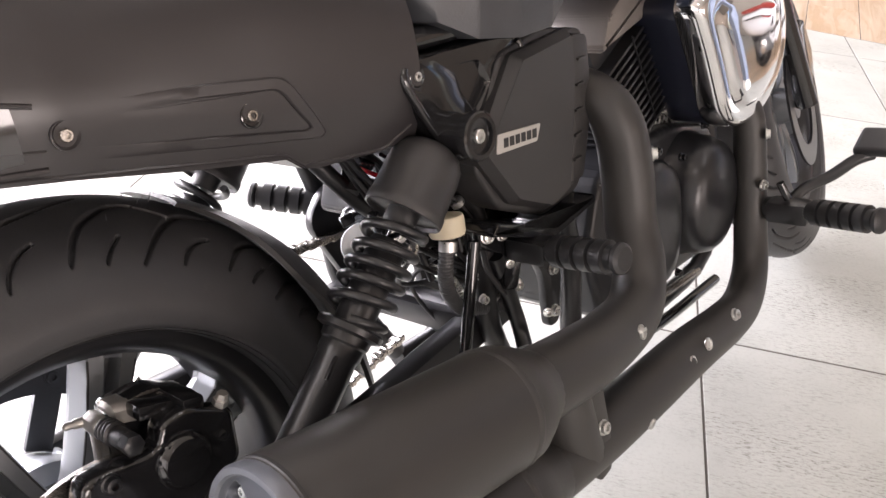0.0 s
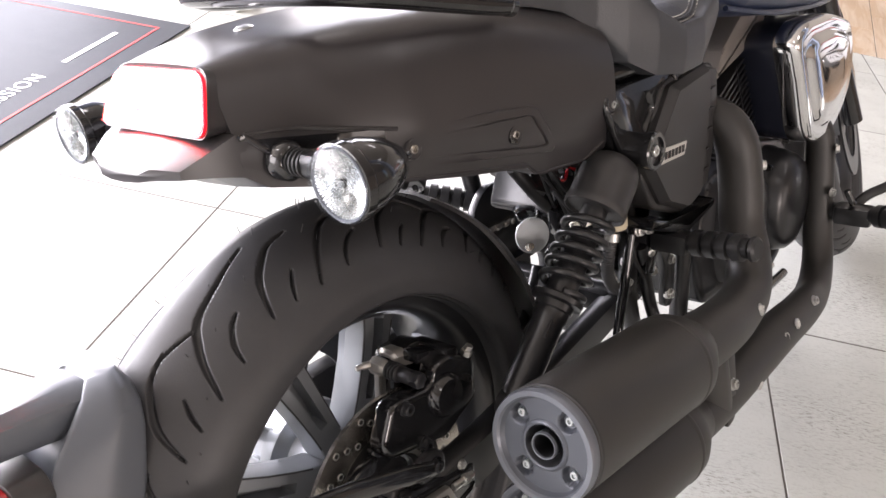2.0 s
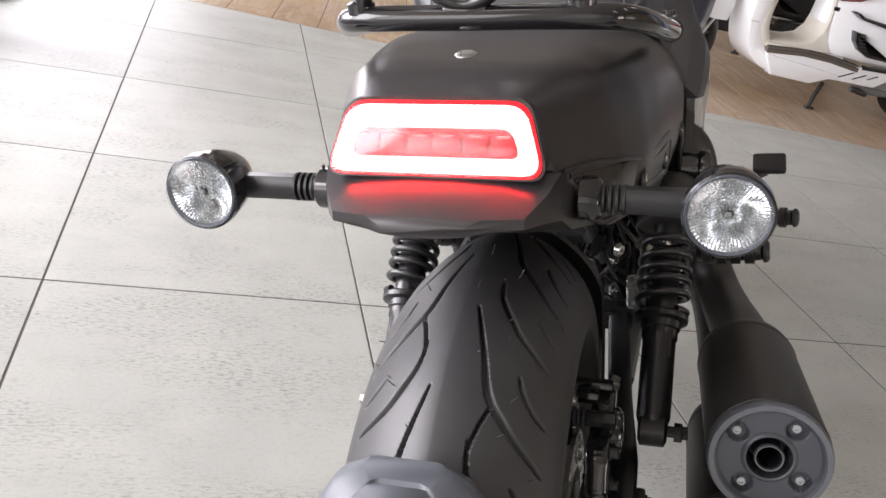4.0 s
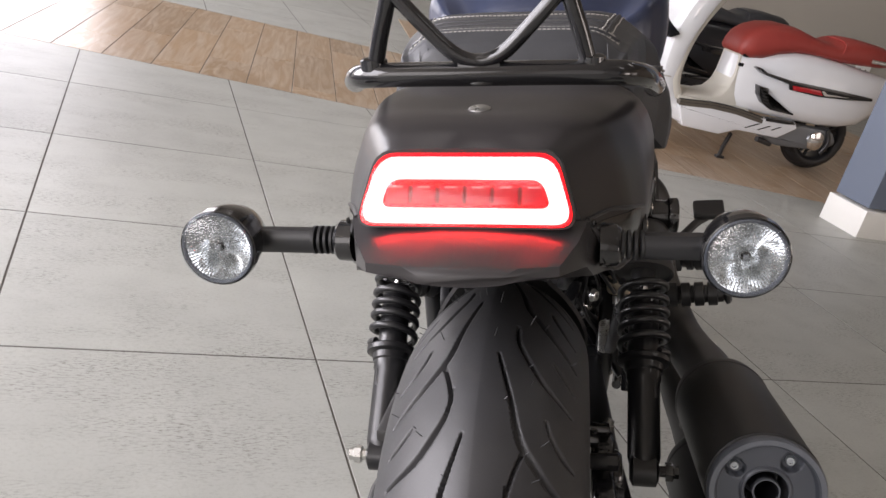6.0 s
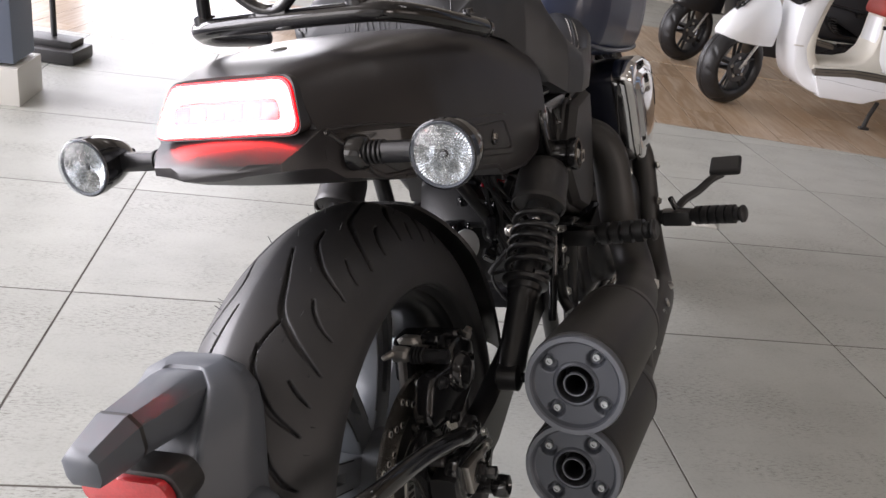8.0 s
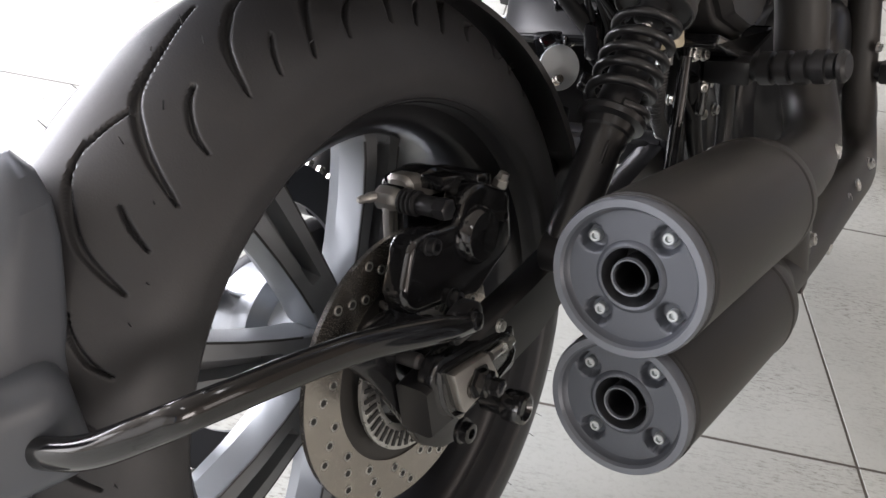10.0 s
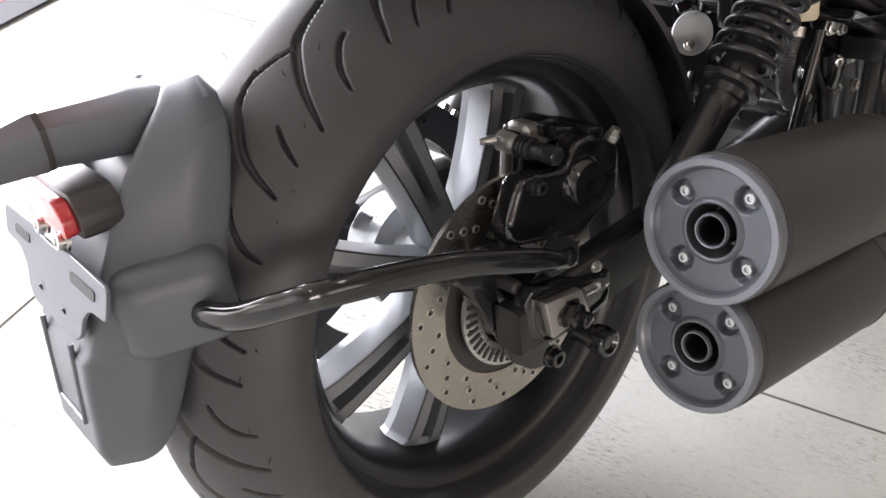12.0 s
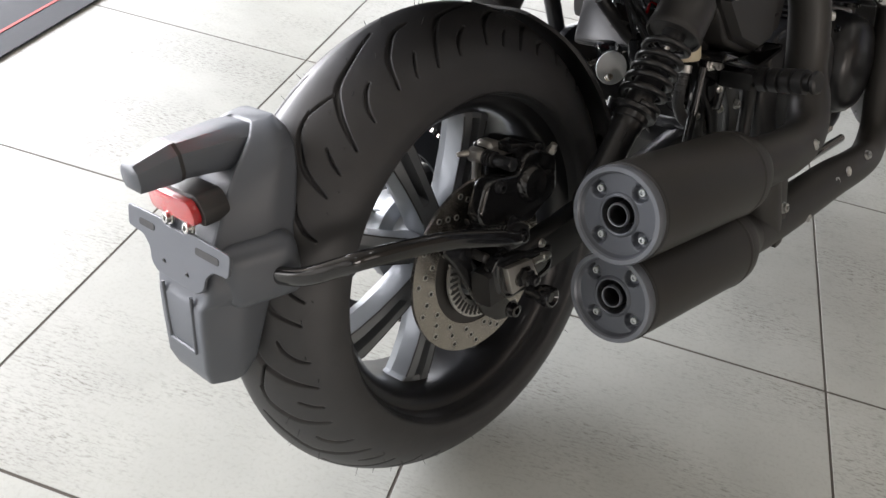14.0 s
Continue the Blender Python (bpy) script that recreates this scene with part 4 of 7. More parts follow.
# -- shock absorbers --
def shock(sx):
    lowp, topp = Vector((0.158, 0.127, 0.364)), Vector((0.164, 0.353, 0.573))
    ax = (topp - lowp).normalized()
    at = lambda s: lowp + ax * s
    # the two sides stand unevenly about the wheel
    off = Matrix.Translation((-0.004 if sx > 0 else 0.022, 0, 0))
    flip = (lambda g: g.moved(off)) if sx > 0 else (lambda g: g.mirrored().moved(off))
    main = part("shock_absorber", flip(Geo().lathe([(0.0, 0.013), (0.010, 0.0168), (0.014, 0.0178), (0.098, 0.0178), (0.101, 0.0195), (0.110, 0.0195), (0.112, 0.0215), (0.119, 0.0222), (0.121, 0.0292), (0.126, 0.0298), (0.128, 0.028), (0.129, 0.018)], lowp, ax, 32)), FRAME, bike, "black shock absorber with coil spring and top cup")
    part("damper_sleeve", flip(Geo().lathe([(0.127, 0.0175), (0.205, 0.0175), (0.2075, 0.0162), (0.208, 0.006)], lowp, ax, 28)), FRAME, main)
    part("damper_rod", flip(Geo().lathe([(0.205, 0.0055), (0.26, 0.0055)], lowp, ax, 14)), CHROME, main)
    a = ax.orthogonal().normalized()
    b = ax.cross(a)
    turns, n, r = 5.6, 190, 0.0262
    pts = []
    for k in range(n + 1):
        t = k / n
        # the end coils lie closer
        s = 0.130 + 0.098 * (t + 0.03 * math.sin(TAU * t))
        pts.append(at(s) + (a * math.cos(TAU * turns * t) + b * math.sin(TAU * turns * t)) * r)
    part("coil_spring", flip(Geo().tube(pts, 0.0043, 10)), FRAME, main)
    part("bump_stop", flip(Geo().lathe([(0.218, 0.007), (0.220, 0.013), (0.226, 0.015), (0.240, 0.015)], lowp, ax, 20)), PEGRUBBER, main)
    part("top_cup", flip(Geo().lathe([(0.004, 0.0325), (0.0, 0.0340), (0.0005, 0.0358), (0.004, 0.0364), (0.0095, 0.0362), (0.0115, 0.0350), (0.045, 0.0341), (0.056, 0.0322), (0.064, 0.0275), (0.069, 0.019), (0.071, 0.010), (0.06, 0.008), (0.055, 0.027), (0.03, 0.031)], at(0.233), ax, 40)), PLASTIC, main, "smooth black plastic spring cup")
    part("lower_eye", flip(Geo().lathe([(0, 0.011), (0.003, 0.017), (0.027, 0.017), (0.03, 0.011)], lowp - Vector((0.015, 0, 0)), (1, 0, 0), 22)), FRAME, main)
    part("lower_bolt", flip(Geo().lathe([(0, 0.006), (0.012, 0.006), (0.012, 0.010), (0.02, 0.010), (0.021, 0.007), (0.026, 0.007)], lowp + Vector((0.01, 0, 0)), (1, 0, 0), 6)), ZINC if sx < 0 else GLOSS, main)
    part("damping_tab", flip(Geo().box(at(0.098) + Vector((0.008, -0.0155, 0.002)), (0.010, 0.005, 0.022), 0.002, Matrix.Rotation(radians(-47), 3, "X"))), FRAME, main)
    return main


shock(1)
shock(-1)
# shock top mount on the side cover
part("shock_mount", Geo().lathe([(0, 0.020), (0.022, 0.0195), (0.030, 0.0185), (0.034, 0.0190), (0.036, 0.0215), (0.040, 0.0222), (0.046, 0.0222), (0.0475, 0.0205), (0.0475, 0.0165), (0.044, 0.0155), (0.0435, 0.009)], (0.155, 0.366, 0.577), (1, 0, 0), 32), GLOSS, bike)
part("mount_pin", Geo().lathe([(0, 0.0065), (0.004, 0.0065), (0.0048, 0.0055), (0.0048, 0.0032), (0.002, 0.0030)], (0.1975, 0.366, 0.577), (1, 0, 0), 20), ZINC, bike)

# -- rear body --
def ring(y, half):
    left = [(-x, y, z) for x, z in half[:0:-1]]
    return [(x, y, z) for x, z in half] + left


BODY = [
    (-0.092, [(0, 0.768), (0.045, 0.767), (0.06, 0.762), (0.07, 0.744), (0.078, 0.722), (0.084, 0.706), (0.085, 0.69)]),
    (-0.050, [(0, 0.775), (0.055, 0.774), (0.076, 0.766), (0.088, 0.746), (0.095, 0.722), (0.0993, 0.695), (0.0957, 0.668)]),
    (-0.010, [(0, 0.779), (0.062, 0.778), (0.092, 0.769), (0.106, 0.747), (0.115, 0.718), (0.1187, 0.685), (0.1123, 0.648)]),
    (0.050, [(0, 0.781), (0.07, 0.78), (0.106, 0.77), (0.124, 0.747), (0.133, 0.714), (0.137, 0.677), (0.127, 0.637)]),
    (0.120, [(0, 0.78), (0.08, 0.778), (0.118, 0.768), (0.137, 0.742), (0.144, 0.703), (0.145, 0.66), (0.134, 0.62)]),
    (0.190, [(0, 0.772), (0.09, 0.77), (0.128, 0.76), (0.147, 0.732), (0.152, 0.69), (0.151, 0.64), (0.139, 0.605)]),
    (0.205, [(0, 0.77), (0.092, 0.768), (0.13, 0.757), (0.149, 0.729), (0.154, 0.687), (0.152, 0.637), (0.14, 0.602)]),
    (0.220, [(0, 0.7675), (0.093, 0.765), (0.132, 0.7535), (0.151, 0.7255), (0.1555, 0.6835), (0.1535, 0.633), (0.14, 0.588)]),
    (0.235, [(0, 0.765), (0.095, 0.762), (0.134, 0.75), (0.153, 0.722), (0.157, 0.68), (0.155, 0.63), (0.141, 0.586)]),
    (0.300, [(0, 0.75), (0.098, 0.747), (0.14, 0.735), (0.16, 0.705), (0.164, 0.66), (0.161, 0.62), (0.147, 0.58)]),
    (0.338, [(0, 0.735), (0.1, 0.732), (0.143, 0.72), (0.163, 0.697), (0.168, 0.657), (0.165, 0.622), (0.151, 0.584)]),
]
ys = [b[0] for b in BODY]


def body_half(y):
    """Half outline of the rear body at a place along it."""
    i = max(0, min(len(ys) - 2, sum(1 for v in ys if v <= y) - 1))
    t = (y - ys[i]) / (ys[i + 1] - ys[i])
    return [(a[0] + (b[0] - a[0]) * t, a[1] + (b[1] - a[1]) * t) for a, b in zip(BODY[i][1], BODY[i + 1][1])]


def smooth_half(half, steps=3):
    pts, _ = spline([Vector((x, 0, z)) for x, z in half], steps)
    return [(p.x, p.z) for p in pts]


def tuck(p):
    """The left flank stands closer to the middle than the right one."""
    x, y, z = p
    return (x * (1 - 0.115 * max(0, min(1, (y + 0.09) / 0.13))) if x < 0 else x, y, z)


rings = []
for k in range(33):
    y = ys[0] + (ys[-1] - ys[0]) * k / 32
    rings.append([tuck(p) for p in ring(y, smooth_half(body_half(y)))])
tail = part("rear_mudguard", Geo().loft(rings), MATTE, bike, "matt black rear mudguard body", 50)


def body_x(y, z):
    """How far out the body's side is at a place."""
    h = smooth_half(body_half(y))
    low = len(h) * 2 // 5
    for (x0, z0), (x1, z1) in zip(h[low:], h[low + 1:]):
        if z1 <= z <= z0:
            return x0 + (x1 - x0) * (z0 - z) / max(1e-6, z0 - z1)
    return h[-1][0] if z < h[-1][1] else h[low][0]


def side_panels(flip):
    """Raised frame that ends in a point ahead and fades out behind, with a flush field and two sunk bolts."""
    def fl(g):
        g = g if flip > 0 else g.mirrored()
        g.v = [tuck(p) for p in g.v]
        return g
    outer = along([(0.085, 0.6825), (0.14, 0.6775), (0.194, 0.6695), (0.203, 0.6675), (0.210, 0.6620), (0.224, 0.6390), (0.2375, 0.6160), (0.2370, 0.6130), (0.233, 0.6120), (0.145, 0.6300), (0.06, 0.6480)], 70)
    inner = along([(0.085, 0.6740), (0.14, 0.6680), (0.191, 0.6605), (0.197, 0.6590), (0.202, 0.6555), (0.213, 0.6380), (0.2235, 0.6245), (0.2235, 0.6225), (0.219, 0.6222), (0.145, 0.6385), (0.06, 0.6565)], 70)
    rings = []
    for k, ((y0, z0), (y1, z1)) in enumerate(zip(outer, inner)):
        s = k / 70
        h = 0.0026 * min(1, s * 3.2, (1 - s) * 3.0)
        at = lambda u, lift: (body_x(y0 + (y1 - y0) * u, z0 + (z1 - z0) * u) + lift, y0 + (y1 - y0) * u, z0 + (z1 - z0) * u)
        rings.append([at(-0.04, -0.003), at(0.0, h * 0.5), at(0.14, h), at(0.86, h), at(1.0, h * 0.5), at(1.04, -0.003)])
    part("panel_rim", fl(Geo().loft(rings)), MATTE, tail, "", 24)
    rings = []
    for k in range(41):
        s = k / 40
        y = 0.085 + 0.1365 * s
        top = 0.6725 - 0.0128 * min(1, s / 0.82) - 0.0345 * max(0, (s - 0.82) / 0.18)
        low = 0.6527 - 0.0285 * s
        h = 0.0012 * min(1, s * 2.4)
        top = max(top, low + 0.0006)
        rings.append([(body_x(y, top) - 0.003, y, top + 0.0005)] + [(body_x(y, top + (low - top) * u / 6) + h, y, top + (low - top) * u / 6) for u in range(7)] + [(body_x(y, low) - 0.003, y, low - 0.0005)])
    part("panel_field", fl(Geo().loft(rings)), MATTE, tail, "", 24)
    # pressed line behind the frame and the folded lower edge
    for name, line, r in (("pressed_line", [(-0.02, 0.672), (0.035, 0.661)], 0.0011), ("lower_fold", [(0.0, 0.6500), (0.094, 0.6305), (0.153, 0.6175), (0.202, 0.6075), (0.218, 0.5925), (0.264, 0.5860), (0.300, 0.5815), (0.330, 0.595)], 0.0016)):
        part(name, fl(Geo().tube([Vector((body_x(y, z), y, z)) for y, z in along(line, 36)], r, 6)), MATTE, tail)
    for y, z in ((0.047, 0.6685), (0.174, 0.6465)):
        base = Vector((body_x(y, z) - 0.001, y, z))
        part("bolt_recess", fl(Geo().lathe([(0, 0.0098), (0.0028, 0.0098), (0.0032, 0.0090), (0.0016, 0.0075), (0.0012, 0.0001)], base, (1, 0, 0.05), 26)), GLOSS if y > 0.1 else MATTE, tail)
        part("bolt", fl(Geo().lathe([(0, 0.0046), (0.0036, 0.0044), (0.0044, 0.0038), (0.0044, 0.0026), (0.002, 0.0023)], base, (1, 0, 0), 18)), STEEL, tail)


side_panels(1)
side_panels(-1)
part("seat_bolt", Geo().lathe([(0, 0.009), (0.0012, 0.0088), (0.0026, 0.006), (0.003, 0.002)], (0, -0.004, 0.7788), (0, -0.1, 1), 20), ZINC, tail)

# lower lip and underside of the tail
lip_rings = []
for y, w, zt, zb in ((-0.152, 0.046, 0.693, 0.690), (-0.147, 0.066, 0.698, 0.691), (-0.126, 0.078, 0.708, 0.688), (-0.104, 0.0845, 0.7165, 0.682), (-0.085, 0.090, 0.704, 0.668), (-0.05, 0.099, 0.690, 0.658), (-0.02, 0.112, 0.680, 0.650), (0.03, 0.116, 0.67, 0.644)):
    dip = 0.002
    lip_rings.append([(x * w, y + 0.012 * abs(x) ** 3, (zt if top else zb) - (dip * (1 - abs(x)) if not top else 0) + (0.003 * (1 - x * x) if top else 0)) for x, top in ((-1, 1), (-0.6, 1), (-0.2, 1), (0.2, 1), (0.6, 1), (1, 1), (1, 0), (0.6, 0), (0.2, 0), (-0.2, 0), (-0.6, 0), (-1, 0))])
part("tail_lip", Geo().loft(lip_rings), MATTE, tail, "matt black lip below the tail light", 45)


def turn_signal_bracket(flip):
    """A glossy sunk field on the flank, framed by slim ribs that meet below the stem."""
    def fl(g):
        g = g if flip > 0 else g.mirrored()
        g.v = [tuck(p) for p in g.v]
        return g
    on = lambda y, z, lift: (body_x(y, z) + lift, y, z)
    rows = []
    for k in range(13):
        s = k / 12
        y = -0.078 + 0.100 * s
        top, low = 0.709 - 0.016 * s, max(0.7065 - 0.75 * (y + 0.078), 0.657)
        rows.append([on(y, top + (low - top) * u / 4, -0.004 if u in (-0.2, 4.2) else 0.0011) for u in (-0.2, 0, 1, 2, 3, 4, 4.2)])
    part("signal_field", fl(Geo().loft(rows)), GLOSS, tail, "", 24)
    part("flank_rib", fl(Geo().tube([on(y, z, 0.0006) for y, z in along([(-0.086, 0.714), (-0.036, 0.6625), (-0.026, 0.6560), (0.034, 0.6485)], 26)], 0.0025, 8)), MATTE, tail)
    part("flank_rib", fl(Geo().tube([on(y, z, 0.0004) for y, z in along([(-0.084, 0.7145), (-0.040, 0.7095), (0.034, 0.690)], 16)], 0.0018, 8)), MATTE, tail)
    part("stem_seat", fl(Geo().lathe([(-0.006, 0.0165), (0.006, 0.0160), (0.009, 0.0135), (0.010, 0.010)], (0.100, -0.061, 0.688), (1, 0, 0), 24)), GLOSS, tail)
    bolt((flip * 0.088, -0.090, 0.7135), (flip, -0.6, 0), 0.0024, 0.002, tail, GLOSS)


turn_signal_bracket(1)
turn_signal_bracket(-1)

# tail light
def lamp_outline(grow):
    return rounded([(-0.076 - grow, 0.719 - grow), (0.076 + grow, 0.719 - grow), (0.062 + grow * 0.8, 0.764 + grow), (-0.062 - grow * 0.8, 0.764 + grow)], 0.013, 5)


def lamp_bend(g):
    """The lamp slopes with the tail, its top further ahead, and bows across."""
    g.v = [(x, y + (z - 0.719) * 0.45 + 0.12 * x * x, z) for x, y, z in g.v]
    return g


def lamp_slab(grow, a, b, bevel=0.001):
    return lamp_bend(Geo().slab(lamp_outline(grow), a, b, "y", bevel))


def lamp_band(o, i, a, b):
    n = len(o)
    verts = [(x, d, z) for d in (a, b) for ln in (o, i) for x, z in ln]
    faces = []
    for k in range(n):
        m = (k + 1) % n
        faces += [(k, m, n + m, n + k), (2 * n + k, 3 * n + k, 3 * n + m, 2 * n + m), (k, 2 * n + k, 2 * n + m, m), (n + k, n + m, 3 * n + m, 3 * n + k)]
    return lamp_bend(Geo().add(verts, faces))


tl = part("tail_light", lamp_slab(0.0005, -0.108, -0.07, 0.001), PLASTIC, bike, "lit rectangular red LED tail light with white light band")
inner_band = rounded([(-0.060, 0.7295), (0.060, 0.7295), (0.053, 0.7485), (-0.053, 0.7485)], 0.008, 5)
part("lamp_bezel", lamp_band(lamp_outline(0.0026), lamp_outline(0.0006), -0.1125, -0.09), MATTE, tl)
part("red_rim", lamp_band(lamp_outline(0.0006), lamp_outline(-0.0014), -0.1150, -0.1085), GLOWRED, tl, "glowing red lens rim")
part("light_band", lamp_band(lamp_outline(-0.0014), inner_band, -0.1160, -0.1085), GLOWWHITE, tl, "bright white light band")
part("brake_lens", lamp_bend(Geo().slab(inner_band, -0.1135, -0.1083, "y", 0.0005, 1)), GLOWCORE, tl, "dark red brake lens with LED cells")
cover = part("lens_cover", lamp_slab(-0.0005, -0.1180, -0.1170, 0.0003), LENSCOVER, tl, "clear outer lens")
cover.visible_shadow = False
for k in range(6):
    x = -0.0475 + 0.019 * k
    part("led_cell", lamp_bend(Geo().box((x, -0.1142, 0.7385), (0.0164, 0.0030, 0.0130), 0.0012)), GLOWCELL, tl)
    part("led_spot", lamp_bend(Geo().box((x, -0.1154, 0.7435), (0.009, 0.0020, 0.0013), 0.0006)), GLOWSPOT, tl)

# turn signals
def turn_signal(flip):
    fl = (lambda g: g) if flip > 0 else (lambda g: g.mirrored())
    c = Vector((0.193, -0.086, 0.690))
    ob = part("turn_signal", fl(Geo().lathe([(0.0, 0.0270), (0.002, 0.0288), (0.012, 0.0288), (0.024, 0.0268), (0.040, 0.0215), (0.052, 0.0145), (0.059, 0.0075), (0.061, 0.001)], c, (0, 1, 0), 40)), GLOSS, bike, "gloss black bullet turn signal with clear lens")
    part("rim_ring", fl(Geo().lathe([(-0.0045, 0.0283), (-0.005, 0.0290), (-0.0045, 0.0300), (0.003, 0.0303), (0.005, 0.0288)], c, (0, 1, 0), 44, False)), GLOSS, ob)
    # silvered bowl: fine radial flutes, five shallow cups round the middle one
    seg, rings = 120, []
    for q in range(17):
        r = 0.0258 * (1 - q / 16) + 0.0006
        ringp = []
        for k in range(seg):
            a = TAU * k / seg
            px, pz = r * math.cos(a), r * math.sin(a)
            depth = 0.0004 * (1 if k % 2 else -1) * min(1, r / 0.012)
            for m in range(6):
                ca, cr = TAU * m / 5 + 0.3, (0.0158 if m < 5 else 0.0)
                dd = math.hypot(px - cr * math.cos(ca), pz - cr * math.sin(ca)) / 0.0085
                if dd < 1:
                    depth += 0.0030 * (1 - dd * dd)
            ringp.append(c + Vector((px, -0.0046 + 0.0022 * (1 - (r / 0.0264) ** 2) + depth, pz)))
        rings.append(ringp)
    part("reflector_bowl", fl(Geo().loft(rings, True, False)), CLEAR, ob, "silvered fluted reflector with five cups", 12)
    part("bezel_ring", fl(Geo().lathe([(-0.0050, 0.0286), (-0.0060, 0.0278), (-0.0056, 0.0262), (-0.0040, 0.0254), (-0.0010, 0.0254)], c, (0, 1, 0), 44, False)), CAP, ob)
    part("lamp_chip", fl(Geo().box(c + Vector((0, -0.0030, 0)), (0.0040, 0.0026, 0.0040), 0.0008)), ALLOY, ob)
    rings = []
    for r, s in ((0.0288, -0.0035), (0.0284, -0.0075), (0.0272, -0.0105), (0.0240, -0.0130), (0.0185, -0.0152), (0.0120, -0.0165), (0.0060, -0.0171), (0.0008, -0.0173)):
        rings.append([c + Vector((r * math.cos(TAU * k / 40), s, r * math.sin(TAU * k / 40))) for k in range(40)])
    lens = part("lens", fl(Geo().loft(rings, True, False)), GLASS, ob, "clear domed lens", 60)
    lens.visible_shadow = False
    part("stem", fl(Geo().loft([[(x, -0.062 + u * 0.0078, 0.688 + v * 0.0092) for u, v in ((-1, -0.55), (-0.6, -1), (0.6, -1), (1, -0.55), (1, 0.55), (0.6, 1), (-0.6, 1), (-1, 0.55))] for x in (0.126, 0.150, 0.178)])), DARKALLOY, ob)
    for k in range(4):
        part("collar_rib", fl(Geo().lathe([(0, 0.0090), (0.0008, 0.0112), (0.0028, 0.0112), (0.0036, 0.0090)], (0.1085 + 0.0048 * k, -0.061, 0.688), (1, 0, 0), 20)), PEGRUBBER, ob)
    part("cap_nub", fl(Geo().lathe([(0, 0.004), (0.004, 0.0035), (0.006, 0.001)], c + Vector((0, 0.063, 0)), (0, 1, 0), 12)), GLOSS, ob)


turn_signal(1)
turn_signal(-1)

# inner mudguard over the tyre
rings = []
for k in range(60):
    a = radians(30 + 58 * k / 59)
    ease = min(1, k / 26)
    ease = ease * ease * (3 - 2 * ease)
    c, s = math.cos(a), math.sin(a)
    rr = 0.3095 + 0.004 * ease
    reach = 0.56 + 0.44 * ease
    outer = []
    for q in range(9):
        u = 1 - q / 9
        w, drop = 0.086 * u * reach + 0.004 * ease, 0.030 * (u * reach) ** 3.4
        outer.append((w, rr - drop))
    inner = [(x - 0.003, r - 0.0035) for x, r in outer]
    prof = outer + [(-x, r) for x, r in outer[::-1]] + [(-x, r) for x, r in inner] + inner[::-1]
    rings.append([(x + 0.003, r * s, AXLE.z + r * c) for x, r in prof])
part("inner_mudguard", Geo().loft(rings), PLASTIC, bike, "black plastic inner mudguard hugging the tyre")

# -- rack --
rk = part("sissy_bar", Geo().tube([(0.150, 0.180, 0.767), (0.146, 0.14, 0.775), (0.132, 0.06, 0.793), (0.116, 0.02, 0.802), (0.098, 0.006, 0.805), (0.05, 0.002, 0.806), (0, 0.001, 0.806), (-0.05, 0.002, 0.806), (-0.085, 0.006, 0.805), (-0.102, 0.02, 0.802), (-0.116, 0.06, 0.793), (-0.130, 0.14, 0.784), (-0.134, 0.180, 0.780)], 0.0098, 16, smooth=6), GLOSS, bike, "gloss black tubular sissy bar")
for sx in (1, -1):
    part("upright", Geo().tube([(sx * 0.086, 0.008, 0.805), (sx * 0.078, 0.000, 0.835), (sx * 0.066, -0.010, 0.875), (sx * 0.060, -0.018, 0.93), (sx * 0.058, -0.024, 1.02)], 0.0068, 14, smooth=4), GLOSS, rk)
    part("upright_foot", Geo().lathe([(0, 0.011), (0.008, 0.011), (0.010, 0.008)], (sx * 0.086, 0.008, 0.809), (0, 0, 1), 18), GLOSS, rk)
    part("bar_end", Geo().lathe([(-0.006, 0.006), (-0.004, 0.0105), (0.004, 0.0105), (0.006, 0.006)], (0.150 if sx > 0 else -0.134, 0.180, 0.767 if sx > 0 else 0.780), (0, 1, -0.25), 16), GLOSS, rk)
    bolt((0.147 if sx > 0 else -0.131, 0.14, 0.786), (0, 0, 1), 0.006, 0.005, rk, GLOSS)
part("v_brace", Geo().tube([(-0.067, -0.009, 0.872), (-0.045, -0.008, 0.848), (-0.02, -0.004, 0.823), (0, -0.002, 0.816), (0.02, -0.004, 0.823), (0.045, -0.008, 0.848), (0.067, -0.009, 0.872)], 0.006, 14, smooth=6), GLOSS, rk)
part("brace_weld", Geo().box((0, -0.002, 0.811), (0.034, 0.01, 0.010), 0.003), GLOSS, rk)

# -- seat --
def seat_ring(y, w, top, side, low, dish=0.0):
    """Half outline: centre, crown, shoulder, skirt."""
    half = [(0, top - dish), (w * 0.4, top - dish * 0.7), (w * 0.72, top - 0.004), (w * 0.93, top - 0.022), (w, side), (w * 1.01, (side + low) / 2), (w * 0.985, low)]
    return ring(y, smooth_half(half))


SEAT = [(0.196, 0.098, 0.790, 0.780, 0.768, 0), (0.202, 0.109, 0.808, 0.788, 0.764, 0), (0.216, 0.116, 0.8185, 0.794, 0.760, 0), (0.245, 0.121, 0.8235, 0.797, 0.755, 0), (0.29, 0.128, 0.828, 0.798, 0.742, 0), (0.335, 0.138, 0.829, 0.79, 0.715, 0.0),
        (0.365, 0.156, 0.812, 0.765, 0.676, 0.006), (0.40, 0.172, 0.752, 0.725, 0.654, 0.022), (0.45, 0.178, 0.722, 0.700, 0.645, 0.026), (0.50, 0.176, 0.722, 0.700, 0.645, 0.022), (0.56, 0.164, 0.745, 0.715, 0.68, 0.010), (0.62, 0.13, 0.765, 0.735, 0.71, 0), (0.68, 0.08, 0.77, 0.75, 0.72, 0)]
